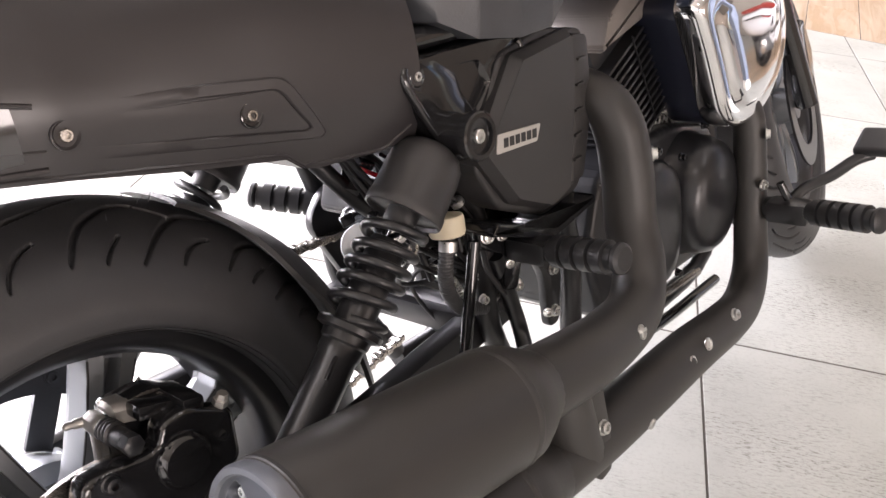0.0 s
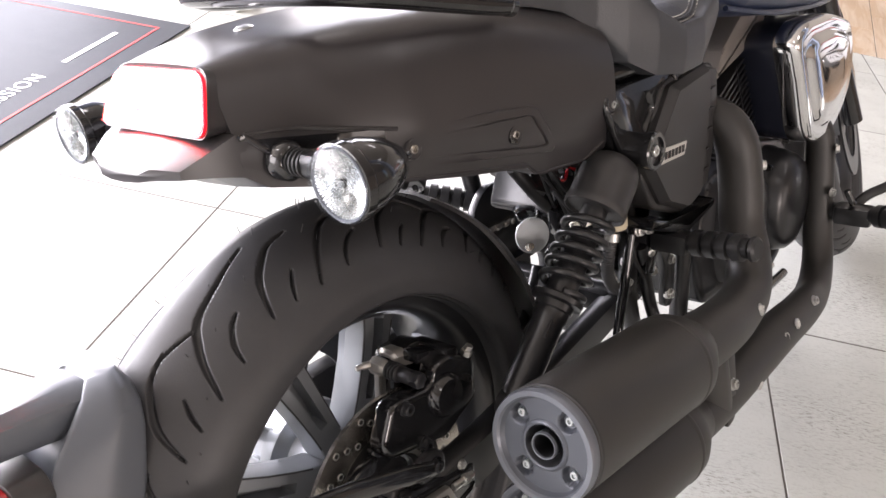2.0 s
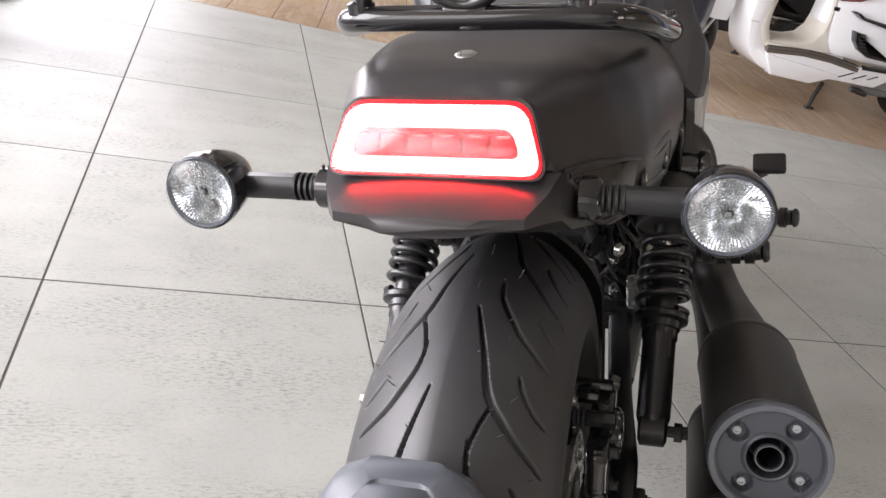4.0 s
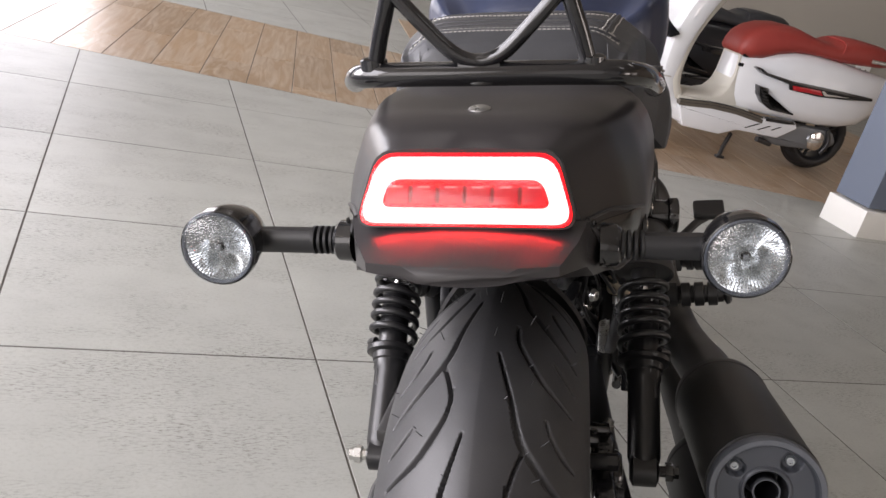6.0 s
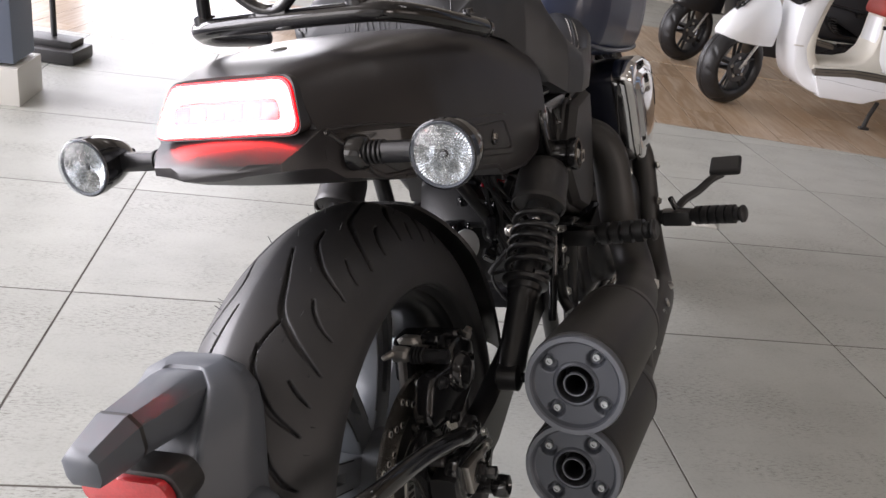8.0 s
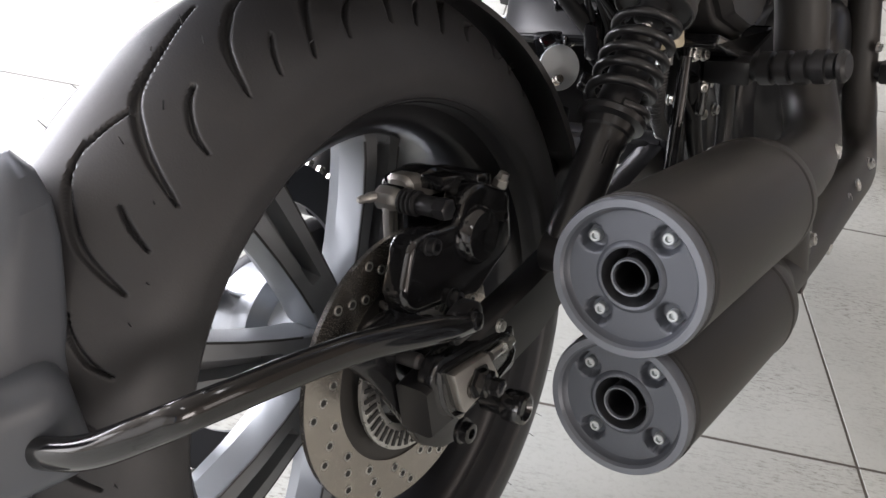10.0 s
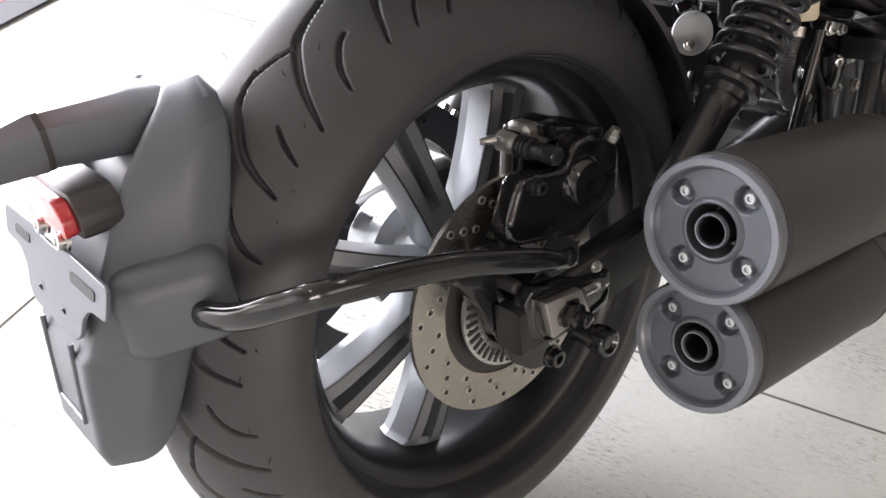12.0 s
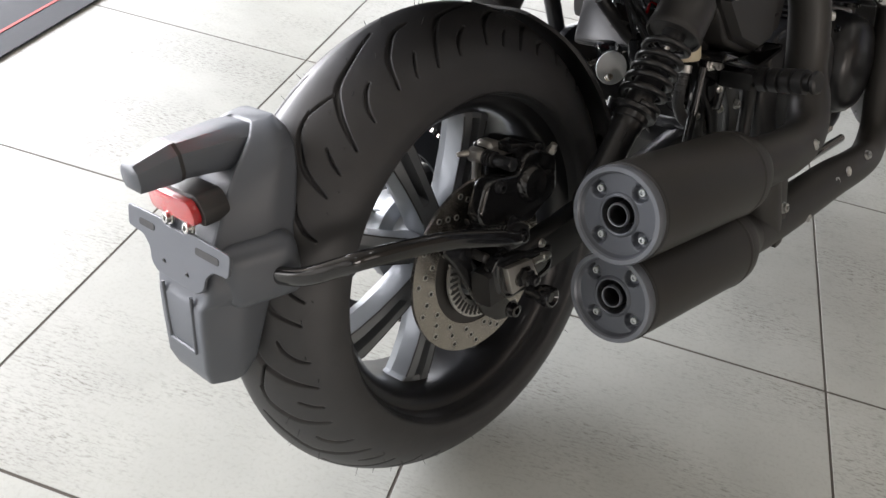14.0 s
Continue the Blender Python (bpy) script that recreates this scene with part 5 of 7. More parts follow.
def between(table, y):
    i = max(0, min(len(table) - 2, sum(1 for r in table if r[0] <= y) - 1))
    t = (y - table[i][0]) / (table[i + 1][0] - table[i][0])
    t = t * t * (3 - 2 * t) if len(table) > 6 else t
    return [a + (b - a) * t for a, b in zip(table[i], table[i + 1])]
rings = []
for k in range(91):
    y = 0.196 + 0.484 * (k / 90) ** 1.25
    rings.append(seat_ring(*between(SEAT, y)))
DRIFT = 0.04
rings = [[(x + DRIFT * y, y, z) for x, y, z in r] for r in rings]
seat = part("seat", Geo().loft(rings), LEATHER, bike, "black leather seat with stitched seams", 60)


def seam(fn, n, parent):
    """A sewn fold between two rows of light stitches."""
    pts = [Vector(fn(k / n)) for k in range(n + 1)]
    pts = [p + Vector((DRIFT * p.y, 0, 0)) for p in pts]
    part("seam", Geo().tube(pts, 0.0017, 8), LEATHER, parent)
    g = Geo()
    for k in range(0, n - 1, 2):
        d = (pts[k + 1] - pts[k])
        across = Vector((-d.y, d.x, 0)).normalized()
        for side in (-0.0045, 0.0045):
            q = [pts[k] + across * side, pts[k] + across * side + d * 1.3]
            q = [Vector((v.x, v.y, seat_top(v.x - DRIFT * v.y, v.y) + 0.0006)) for v in q]
            g.tube(q, 0.0009, 5)
    tagged(part("stitches", g, THREAD, parent), kind="stuff")


def seat_top(x, y):
    row = between(SEAT, y)
    half = smooth_half([(0, row[2] - row[5]), (row[1] * 0.4, row[2] - row[5] * 0.7), (row[1] * 0.72, row[2] - 0.004), (row[1] * 0.93, row[2] - 0.022), (row[1], row[3]), (row[1] * 1.01, (row[3] + row[4]) / 2), (row[1] * 0.985, row[4])])
    for (x0, z0), (x1, z1) in zip(half, half[1:]):
        if x0 <= abs(x) <= x1:
            return z0 + (z1 - z0) * (abs(x) - x0) / max(1e-6, x1 - x0)
    return row[3]


seam(lambda t: ((t - 0.5) * 0.215, 0.222 + 0.014 * (2 * t - 1) ** 4, seat_top((t - 0.5) * 0.215, 0.222 + 0.014 * (2 * t - 1) ** 4) + 0.0006), 90, seat)
seam(lambda t: ((t - 0.5) * 0.19, 0.292 + 0.018 * (2 * t - 1) ** 4, seat_top((t - 0.5) * 0.19, 0.292 + 0.018 * (2 * t - 1) ** 4) + 0.0006), 80, seat)
for sx in (1, -1):
    seam(lambda t: (sx * (0.094 + 0.018 * t), 0.228 + 0.14 * t, seat_top(0.094 + 0.018 * t, 0.228 + 0.14 * t) + 0.0006), 56, seat)
    seam(lambda t: (sx * (0.130 + 0.03 * math.sin(t * 3.1)), 0.37 + 0.2 * t, seat_top(0.130 + 0.03 * math.sin(t * 3.1), 0.37 + 0.2 * t) + 0.0006), 64, seat)
# quilted ridges between the seams
for k in range(2):
    y = 0.246 + 0.020 * k
    part("quilt_ridge", Geo().tube([Vector((x + DRIFT * y, y + 6 * abs(x) ** 3, seat_top(x, y + 6 * abs(x) ** 3) - 0.0012)) for x in [0.098 * q / 14 for q in range(-14, 15)]], 0.0024, 8), LEATHER, seat)
# fine pleats of the seat's back edge
for k in range(26):
    x = -0.092 + 0.0075 * k + random.uniform(-0.003, 0.003)
    top = random.uniform(0.790, 0.806)
    y_at = lambda z: 0.1955 + 0.0045 * max(0, (z - 0.780) / 0.022) ** 2 + 0.4 * abs(x) ** 2
    part("pleat", Geo().tube([(x + 0.008, y_at(top) + 0.001, top), (x + 0.008 + random.uniform(-0.001, 0.001), y_at(0.788), 0.788), (x + 0.008 + random.uniform(-0.002, 0.002), y_at(0.776), 0.774)], [0.0004, 0.0010, 0.0005], 6), LEATHER, seat)

# -- tank --
TANK = [(0.575, 0.10, 0.80, 0.76, 0.70), (0.60, 0.150, 0.835, 0.79, 0.690), (0.66, 0.180, 0.872, 0.80, 0.672), (0.78, 0.190, 0.905, 0.80, 0.655), (0.92, 0.186, 0.915, 0.79, 0.640), (1.05, 0.165, 0.905, 0.775, 0.632), (1.13, 0.13, 0.88, 0.765, 0.635), (1.17, 0.07, 0.84, 0.76, 0.66)]
rings = []
for k in range(37):
    y, w, top, side, low = between(TANK, 0.575 + 0.595 * k / 36)
    half = [(0, top), (w * 0.35, top - 0.006), (w * 0.7, top - 0.035), (w * 0.94, (top + side) / 2), (w, side), (w * 0.97, (side + low) / 2), (w * 0.82, low + 0.006), (w * 0.55, low)]
    rings.append(ring(y, smooth_half(half)))
rings = [[(x + DRIFT * y, y, z) for x, y, z in r] for r in rings]
tank = part("fuel_tank", Geo().loft(rings), NAVY, bike, "matt navy blue fuel tank", 60)
part("filler_cap", Geo().lathe([(0, 0.035), (0.006, 0.035), (0.01, 0.03), (0.011, 0.01)], (0, 0.82, 0.907), (0, 0, 1), 32), GLOSS, tank)
part("tank_seam", Geo().tube([(0.172, 0.62, 0.690), (0.186, 0.72, 0.668), (0.190, 0.86, 0.650), (0.184, 1.0, 0.639), (0.163, 1.1, 0.638)], 0.004, 8, smooth=5), NAVY, tank)

# -- side cover and air box cover --
def pocketed(outer, inner, x0, x1, depth, n=96):
    """A plate with a sunk pocket; both outlines are read round the pocket's middle."""
    c = (sum(p[0] for p in inner) / len(inner), sum(p[1] for p in inner) / len(inner))

    def hit(loop, a):
        dy, dz = math.cos(a), math.sin(a)
        best = 0
        for (y0, z0), (y1, z1) in zip(loop, loop[1:] + loop[:1]):
            ey, ez = y1 - y0, z1 - z0
            den = dy * ez - dz * ey
            if abs(den) > 1e-9:
                t = ((y0 - c[0]) * ez - (z0 - c[1]) * ey) / den
                u = ((y0 - c[0]) * dz - (z0 - c[1]) * dy) / den
                if t > 0 and -1e-6 <= u <= 1 + 1e-6:
                    best = max(best, t)
        return (c[0] + dy * best, c[1] + dz * best)
    angles = [TAU * k / n for k in range(n)]
    o, i = [hit(outer, a) for a in angles], [hit(inner, a) for a in angles]
    mix = lambda t: [(p[0] + (q[0] - p[0]) * t, p[1] + (q[1] - p[1]) * t) for p, q in zip(o, i)]
    rows = [(x0, o), (x1 - 0.006, o), (x1 - 0.002, mix(0.04)), (x1, mix(0.12)), (x1, mix(0.94)), (x1 - 0.0015, i), (x1 - depth, mix(1.05)), (x1 - depth, [(c[0] + (p[0] - c[0]) * 0.02, c[1] + (p[1] - c[1]) * 0.02) for p in i])]
    return Geo().loft([[(x, y, z) for y, z in loop] for x, loop in rows])


sc_out = rounded([(0.316, 0.646), (0.331, 0.652), (0.456, 0.646), (0.488, 0.640), (0.486, 0.622), (0.428, 0.574), (0.400, 0.540), (0.372, 0.548), (0.345, 0.582), (0.317, 0.628)], 0.008)
sc_in = rounded([(0.384, 0.634), (0.419, 0.631), (0.432, 0.607), (0.409, 0.584), (0.392, 0.606)], 0.004)
sc_ob = part("side_cover", pocketed(sc_out, sc_in, 0.09, 0.165, 0.004), GLOSS, bike, "gloss black side cover with sunk triangle", 30)
part("edge_ridge", Geo().tube([(0.164, 0.322, 0.645), (0.166, 0.3205, 0.630), (0.166, 0.349, 0.580), (0.163, 0.368, 0.556)], 0.0042, 10, smooth=4), GLOSS, sc_ob)
part("edge_ridge", Geo().tube([(0.164, 0.480, 0.636), (0.167, 0.479, 0.622), (0.167, 0.424, 0.577), (0.164, 0.404, 0.552)], 0.0050, 10, smooth=4), GLOSS, sc_ob)
part("cross_tube", Geo().tube([(0.145, 0.340, 0.662), (0.155, 0.40, 0.663), (0.160, 0.47, 0.662), (0.150, 0.54, 0.655)], 0.010, 14, smooth=4), GLOSS, sc_ob)
part("bolt_recess", Geo().lathe([(0, 0.0095), (0.0024, 0.0095), (0.003, 0.0085), (0.001, 0.0065)], (0.1635, 0.335, 0.636), (1, 0, 0), 22), GLOSS, sc_ob)
bolt((0.164, 0.335, 0.636), (1, 0, 0), 0.0042, 0.004, sc_ob)
for y, z in ((0.455, 0.650), (0.485, 0.658)):
    part("cover_knob", Geo().lathe([(0, 0.012), (0.01, 0.012), (0.013, 0.009), (0.013, 0.003)], (0.155, y + 0.03, z), (1, -0.2, 0.3), 16), GLOSS if y < 0.45 else DARKALLOY, sc_ob)
ab_out = [(0.448, 0.632), (0.520, 0.640), (0.594, 0.626), (0.598, 0.545), (0.566, 0.455), (0.495, 0.448), (0.420, 0.482), (0.390, 0.536)]
ab = part("air_box_cover", Geo().slab(rounded(ab_out, 0.012), 0.08, 0.168, "x", 0.005, 3), PLASTIC, bike, "matt black air box cover with silver badge")
face_in = rounded([(0.461, 0.621), (0.548, 0.627), (0.548, 0.586), (0.525, 0.473), (0.490, 0.465), (0.435, 0.491), (0.393, 0.549)], 0.005)
face_out = rounded([(0.456, 0.628), (0.556, 0.634), (0.556, 0.585), (0.531, 0.466), (0.490, 0.458), (0.430, 0.486), (0.386, 0.548)], 0.005)
part("cover_face", Geo().loft([[(x, y, z) for y, z in loop] for x, loop in ((0.150, face_out), (0.174, face_out), (0.1838, face_in), (0.1845, face_in))]), PLASTIC, ab, "", 20)
part("side_flute", Geo().slab(rounded([(0.560, 0.626), (0.590, 0.620), (0.592, 0.548), (0.566, 0.470), (0.540, 0.468), (0.562, 0.58)], 0.006), 0.160, 0.1755, "x", 0.003), PLASTIC, ab)
part("bottom_flange", Geo().slab(rounded([(0.40, 0.478), (0.498, 0.438), (0.575, 0.446), (0.575, 0.437), (0.49, 0.426), (0.39, 0.468)], 0.004), 0.09, 0.182, "x", 0.003), GLOSS, ab)
for k in range(5):
    part("vent_rib", Geo().box((0.1765, 0.5735 - 0.005 * k, 0.598 - 0.026 * k), (0.004, 0.014, 0.003), 0.001), PLASTIC, ab)
badge_m = [(0.410, 0.564), (0.405, 0.546), (0.470, 0.540), (0.478, 0.556)]
badge = part("badge", Geo().slab(rounded(badge_m, 0.002, 2), 0.184, 0.1862, "x", 0.0004, 1), SILVERLABEL, ab, "silver parallelogram badge with dark marks")
for k in range(6):
    y = 0.416 + 0.0092 * k
    z = 0.5535 - 0.0009 * k
    part("badge_mark", Geo().slab([(y, z - 0.004), (y + 0.0068, z - 0.0046), (y + 0.0078, z + 0.0042), (y + 0.001, z + 0.0048)], 0.1861, 0.1867, "x"), INKDARK, badge)

# -- exhaust --
def can(rear_c, front_y, slope, inward, name):
    ax = Vector((inward, 1, slope)).normalized()
    length = (front_y - rear_c.y) / ax.y
    ob = part("silencer", Geo().lathe([(0.004, 0.0500), (0.005, 0.0535), (0.012, 0.0545), (length - 0.045, 0.0545), (length - 0.030, 0.0535), (length - 0.010, 0.046), (length + 0.012, 0.036), (length + 0.03, 0.033)], rear_c, ax, 56, False), SATIN, bike, "satin black round silencer with grey end cap")
    part("can_seam", Geo().lathe([(length - 0.052, 0.0546), (length - 0.050, 0.0554), (length - 0.046, 0.0554), (length - 0.044, 0.0546)], rear_c, ax, 56, False), SATIN, ob)
    cap_ob = part("end_cap", Geo().lathe([(0.02, 0.0505), (0.002, 0.0530), (-0.003, 0.0535), (-0.006, 0.052), (-0.006, 0.0478), (-0.0005, 0.0455), (0.0012, 0.0440)], rear_c, ax, 56, False), CAP, ob, "grey cast end cap with four screws")
    part("cap_collar", Geo().lathe([(0.0012, 0.0245), (-0.0008, 0.0230), (-0.0014, 0.0215), (-0.0008, 0.0200), (0.004, 0.0195)], rear_c, ax, 48, False), CAP, ob)
    # raised black ring drawn for the shade of the joint behind the cap
    part("cap_gap_dark", Geo().lathe([(0.006, 0.0535), (0.007, 0.0548), (0.010, 0.0548), (0.011, 0.0535)], rear_c, ax, 56, False), INKDARK, ob)
    part("cap_rim", Geo().lathe([(0.018, 0.0520), (0.002, 0.0536), (-0.003, 0.0541), (-0.0066, 0.0525), (-0.0066, 0.0478), (-0.0040, 0.0462)], rear_c, ax, 56, False), CAPRIM, ob)
    part("outlet", Geo().lathe([(0.152, 0.0108), (-0.0006, 0.0112), (-0.0012, 0.0120), (-0.0006, 0.0128), (0.06, 0.0126)], rear_c, ax, 32, False), DARKALLOY, ob)
    part("outlet_lip", Geo().lathe([(0.0006, 0.0108), (-0.0018, 0.0113), (-0.0020, 0.0124), (0.0010, 0.0132)], rear_c, ax, 32, False), CAPRIM, ob)
    # black disc deep in the pipe keeps the bore dark
    part("outlet_core_dark", Geo().lathe([(0.150, 0.0120), (0.1505, 0.0001)], rear_c, ax, 24), INKDARK, ob)
    part("funnel", Geo().lathe([(0.0002, 0.0192), (0.006, 0.0188), (0.034, 0.0180), (0.036, 0.0128)], rear_c, ax, 32, False), PULLEY, ob)
    side = ax.cross(Vector((0, 0, 1))).normalized()
    up = side.cross(ax)
    wells = [radians(53 + 90 * k) for k in range(4)]
    # dished face with a deep oval pocket round each screw
    rings = []
    for q in range(19):
        r = 0.0442 - 0.0200 * q / 18
        row = []
        for k in range(144):
            a = TAU * k / 144
            deep = 0.0
            for w in wells:
                u, v = r * math.cos(a - w) - 0.0358, r * math.sin(a - w)
                d = math.hypot(u / 1.15, v) / 0.0082
                t = max(0.0, min(1.0, (1.16 - d) / 0.30))
                deep = max(deep, t * t * (3 - 2 * t))
            row.append(rear_c + ax * (0.0012 + 0.0082 * deep * min(1.0, (0.0442 - r) / 0.0016)) + (side * math.cos(a) + up * math.sin(a)) * r)
        rings.append(row)
    part("cap_face", Geo().loft(rings, True, False), CAP, ob, "", 60)
    for w in wells:
        p = rear_c + (side * math.cos(w) + up * math.sin(w)) * 0.0358
        part("screw", Geo().lathe([(0.011, 0.0042), (0.0046, 0.0040), (0.0040, 0.0034), (0.0040, 0.0022), (0.0064, 0.0020)], p, ax, 14), PALEZINC, ob)
    return ob, ax


T_END, B_END = Vector((0.257, 0.037, 0.411)), Vector((0.246, 0.044, 0.302))
can_t, ax_t = can(T_END, 0.315, -0.185, 0.0, "upper")
can_b, ax_b = can(B_END, 0.315, -0.175, 0.02, "lower")
pt = lambda base, ax, y: base + ax * ((y - base.y) / ax.y)
p_up = [pt(T_END, ax_t, 0.31), pt(T_END, ax_t, 0.40), Vector((0.250, 0.480, 0.330)), Vector((0.240, 0.548, 0.330)), Vector((0.224, 0.590, 0.360)), Vector((0.207, 0.606, 0.405)), Vector((0.201, 0.614, 0.460)), Vector((0.195, 0.610, 0.515)), Vector((0.175, 0.604, 0.548)), Vector((0.12, 0.605, 0.562))]
hp = part("upper_header_pipe", Geo().tube(p_up, [0.036, 0.035, 0.033, 0.031, 0.030, 0.0300, 0.0300, 0.029, 0.026, 0.025], 24, smooth=7), SATIN, bike, "satin black exhaust header with heat shield")
p_lo = [pt(B_END, ax_b, 0.31), pt(B_END, ax_b, 0.36), Vector((0.252, 0.43, 0.236)), Vector((0.250, 0.52, 0.226)), Vector((0.247, 0.66, 0.212)), Vector((0.242, 0.78, 0.192)), Vector((0.232, 0.865, 0.182)), Vector((0.218, 0.930, 0.205)), Vector((0.205, 0.962, 0.27)), Vector((0.199, 0.974, 0.36)), Vector((0.190, 0.978, 0.43)), Vector((0.16, 0.945, 0.475)), Vector((0.12, 0.93, 0.49))]
lp = part("lower_header_pipe", Geo().tube(p_lo, [0.034, 0.033, 0.032, 0.032, 0.031, 0.029, 0.027, 0.0255, 0.024, 0.0235, 0.0235, 0.0235, 0.023], 24, smooth=7), SATIN, bike, "satin black lower exhaust header with pierced heat shield")
# link between the two headers
part("link_pipe", Geo().tube([(0.252, 0.37, 0.35), (0.256, 0.375, 0.30), (0.255, 0.39, 0.245)], 0.030, 20, smooth=4), SATIN, hp)
part("link_flange", Geo().slab(rounded([(0.386, 0.330), (0.408, 0.328), (0.418, 0.262), (0.416, 0.216), (0.394, 0.214), (0.392, 0.262)], 0.005), 0.272, 0.2805, "x", 0.002), SATIN, hp)
for y, z in ((0.660, 0.232), (0.617, 0.230), (0.575, 0.229)):
    part("shield_hole", Geo().lathe([(0, 0.0078), (0.0020, 0.0078), (0.0026, 0.0058), (0.0008, 0.005)], (0.2735, y, z), (1, 0, 0.35), 16), ZINC, lp)
for p, d in (((0.281, 0.402, 0.276), (1, 0, 0.2)), ((0.277, 0.500, 0.219), (1, 0, -0.2)), ((0.268, 0.752, 0.226), (1, 0, 0.4)), ((0.222, 0.972, 0.40), (1, 0.4, 0)), ((0.226, 0.952, 0.33), (1, -0.2, 0))):
    bolt(p, d, 0.0065, 0.006, lp)
for p, d in (((0.278, 0.488, 0.338), (1, 0.1, 0)), ((0.219, 0.640, 0.476), (1, 0.6, 0))):
    bolt(p, d, 0.007, 0.006, hp)

# -- foot pegs and brake pedal --
def peg(base, end, r, ribs, label, parent=bike):
    base, end = Vector(base), Vector(end)
    ax = (end - base).normalized()
    length = (end - base).length
    ob = part("foot_peg", Geo().lathe([(0, r * 0.7), (0.003, r * 0.86), (length - 0.008, r * 0.86), (length - 0.007, r * 0.7), (length - 0.004, r * 1.08), (length, r * 1.05), (length + 0.003, r * 0.8)], base, ax, 28), PEGRUBBER, parent, label)
    g = Geo()
    for k in range(ribs):
        s = length * (0.1 + 0.78 * k / ribs)
        g.lathe([(s, r * 0.8), (s + 0.001, r * 1.16), (s + length * 0.56 / ribs, r * 1.16), (s + length * 0.56 / ribs + 0.001, r * 0.8)], base, ax, 20, False)
    part("peg_ribs", g, PEGRUBBER, ob)
    return ob


pp = peg((0.198, 0.456, 0.430), (0.288, 0.446, 0.441), 0.0145, 4, "ribbed black rubber passenger peg")
part("peg_hinge", Geo().box((0.175, 0.458, 0.427), (0.05, 0.03, 0.026), 0.006), FRAME, pp)
peg((-0.115, 0.430, 0.447), (-0.186, 0.380, 0.468), 0.0145, 4, "ribbed black rubber passenger peg")
fp = peg((0.290, 0.955, 0.297), (0.393, 0.921, 0.311), 0.0165, 5, "ribbed black rubber rider peg")
part("peg_hinge", Geo().box((0.262, 0.963, 0.291), (0.06, 0.036, 0.032), 0.007).tube([(0.245, 0.97, 0.29), (0.12, 0.975, 0.28)], 0.016, 12), FRAME, fp)
pedal = part("brake_pedal", Geo().tube([(0.258, 0.98, 0.30), (0.272, 1.0, 0.315), (0.300, 1.02, 0.33), (0.325, 1.035, 0.350), (0.345, 1.05, 0.357)], 0.0085, 12, smooth=5), FRAME, bike, "black brake pedal with rubber pad")
part("pad", Geo().box((0.352, 1.058, 0.372), (0.062, 0.052, 0.016), 0.007, Euler((radians(24), radians(-4), radians(-4))).to_matrix(), 3), PEGRUBBER, pedal)
part("pedal_spring", Geo().tube([(0.26, 0.96, 0.31), (0.25, 0.955, 0.335)], 0.006, 10), GLOSS, pedal)

# -- frame, engine and what hangs between --
fr = part("main_chassis", Geo().tube([(-0.11, 0.44, 0.34), (0.11, 0.44, 0.34)], 0.016, 14), FRAME, bike, "black tubular steel chassis")
for sx in (1, -1):
    for line, r in (([(0.125, 0.10, 0.655), (0.13, 0.25, 0.61), (0.13, 0.40, 0.57), (0.12, 0.52, 0.52)], 0.013), ([(0.12, 0.40, 0.57), (0.125, 0.435, 0.45), (0.12, 0.44, 0.33), (0.11, 0.50, 0.2)], 0.013),
                    ([(0.12, 0.50, 0.52), (0.12, 0.60, 0.40), (0.115, 0.60, 0.22)], 0.014), ([(0.11, 0.5, 0.19), (0.12, 0.8, 0.175), (0.115, 1.02, 0.22), (0.06, 1.10, 0.55), (0.02, 1.13, 0.72)], 0.014)):
        part("chassis_tube", Geo().tube([(sx * x, y, z) for x, y, z in line], r, 12, smooth=5), FRAME, fr)
part("pivot_plate", Geo().slab(rounded([(0.515, 0.41), (0.545, 0.43), (0.585, 0.34), (0.575, 0.27), (0.55, 0.27), (0.55, 0.34)], 0.012), 0.108, 0.120, "x", 0.003), FRAME, fr)
for y, z in ((0.545, 0.385), (0.567, 0.345), (0.563, 0.290)):
    bolt((0.120, y, z), (1, 0, 0), 0.0065, 0.006, fr)
part("stay_rod", Geo().tube([(0.150, 0.398, 0.455), (0.148, 0.36, 0.33)], 0.0065, 10), GLOSS, fr)
part("stay_rod", Geo().tube([(0.14, 0.44, 0.42), (0.135, 0.47, 0.33), (0.15, 0.46, 0.30)], 0.009, 10, smooth=4), FRAME, fr)

eng = part("engine", Geo().slab(rounded([(0.66, 0.22), (0.98, 0.20), (1.03, 0.30), (1.0, 0.40), (0.86, 0.44), (0.67, 0.43), (0.63, 0.34)], 0.03), -0.13, 0.13, "x", 0.012, 3), DARKALLOY, bike, "black engine with finned cylinder and round covers")
def dome(outline, rows, r):
    """A cast cover that rises in soft steps from its outline."""
    loop = rounded(outline, r, 7)
    cy, cz = sum(p[0] for p in loop) / len(loop), sum(p[1] for p in loop) / len(loop)
    return Geo().loft([[(x, cy + (y - cy) * k, cz + (z - cz) * k) for y, z in loop] for x, k in rows])


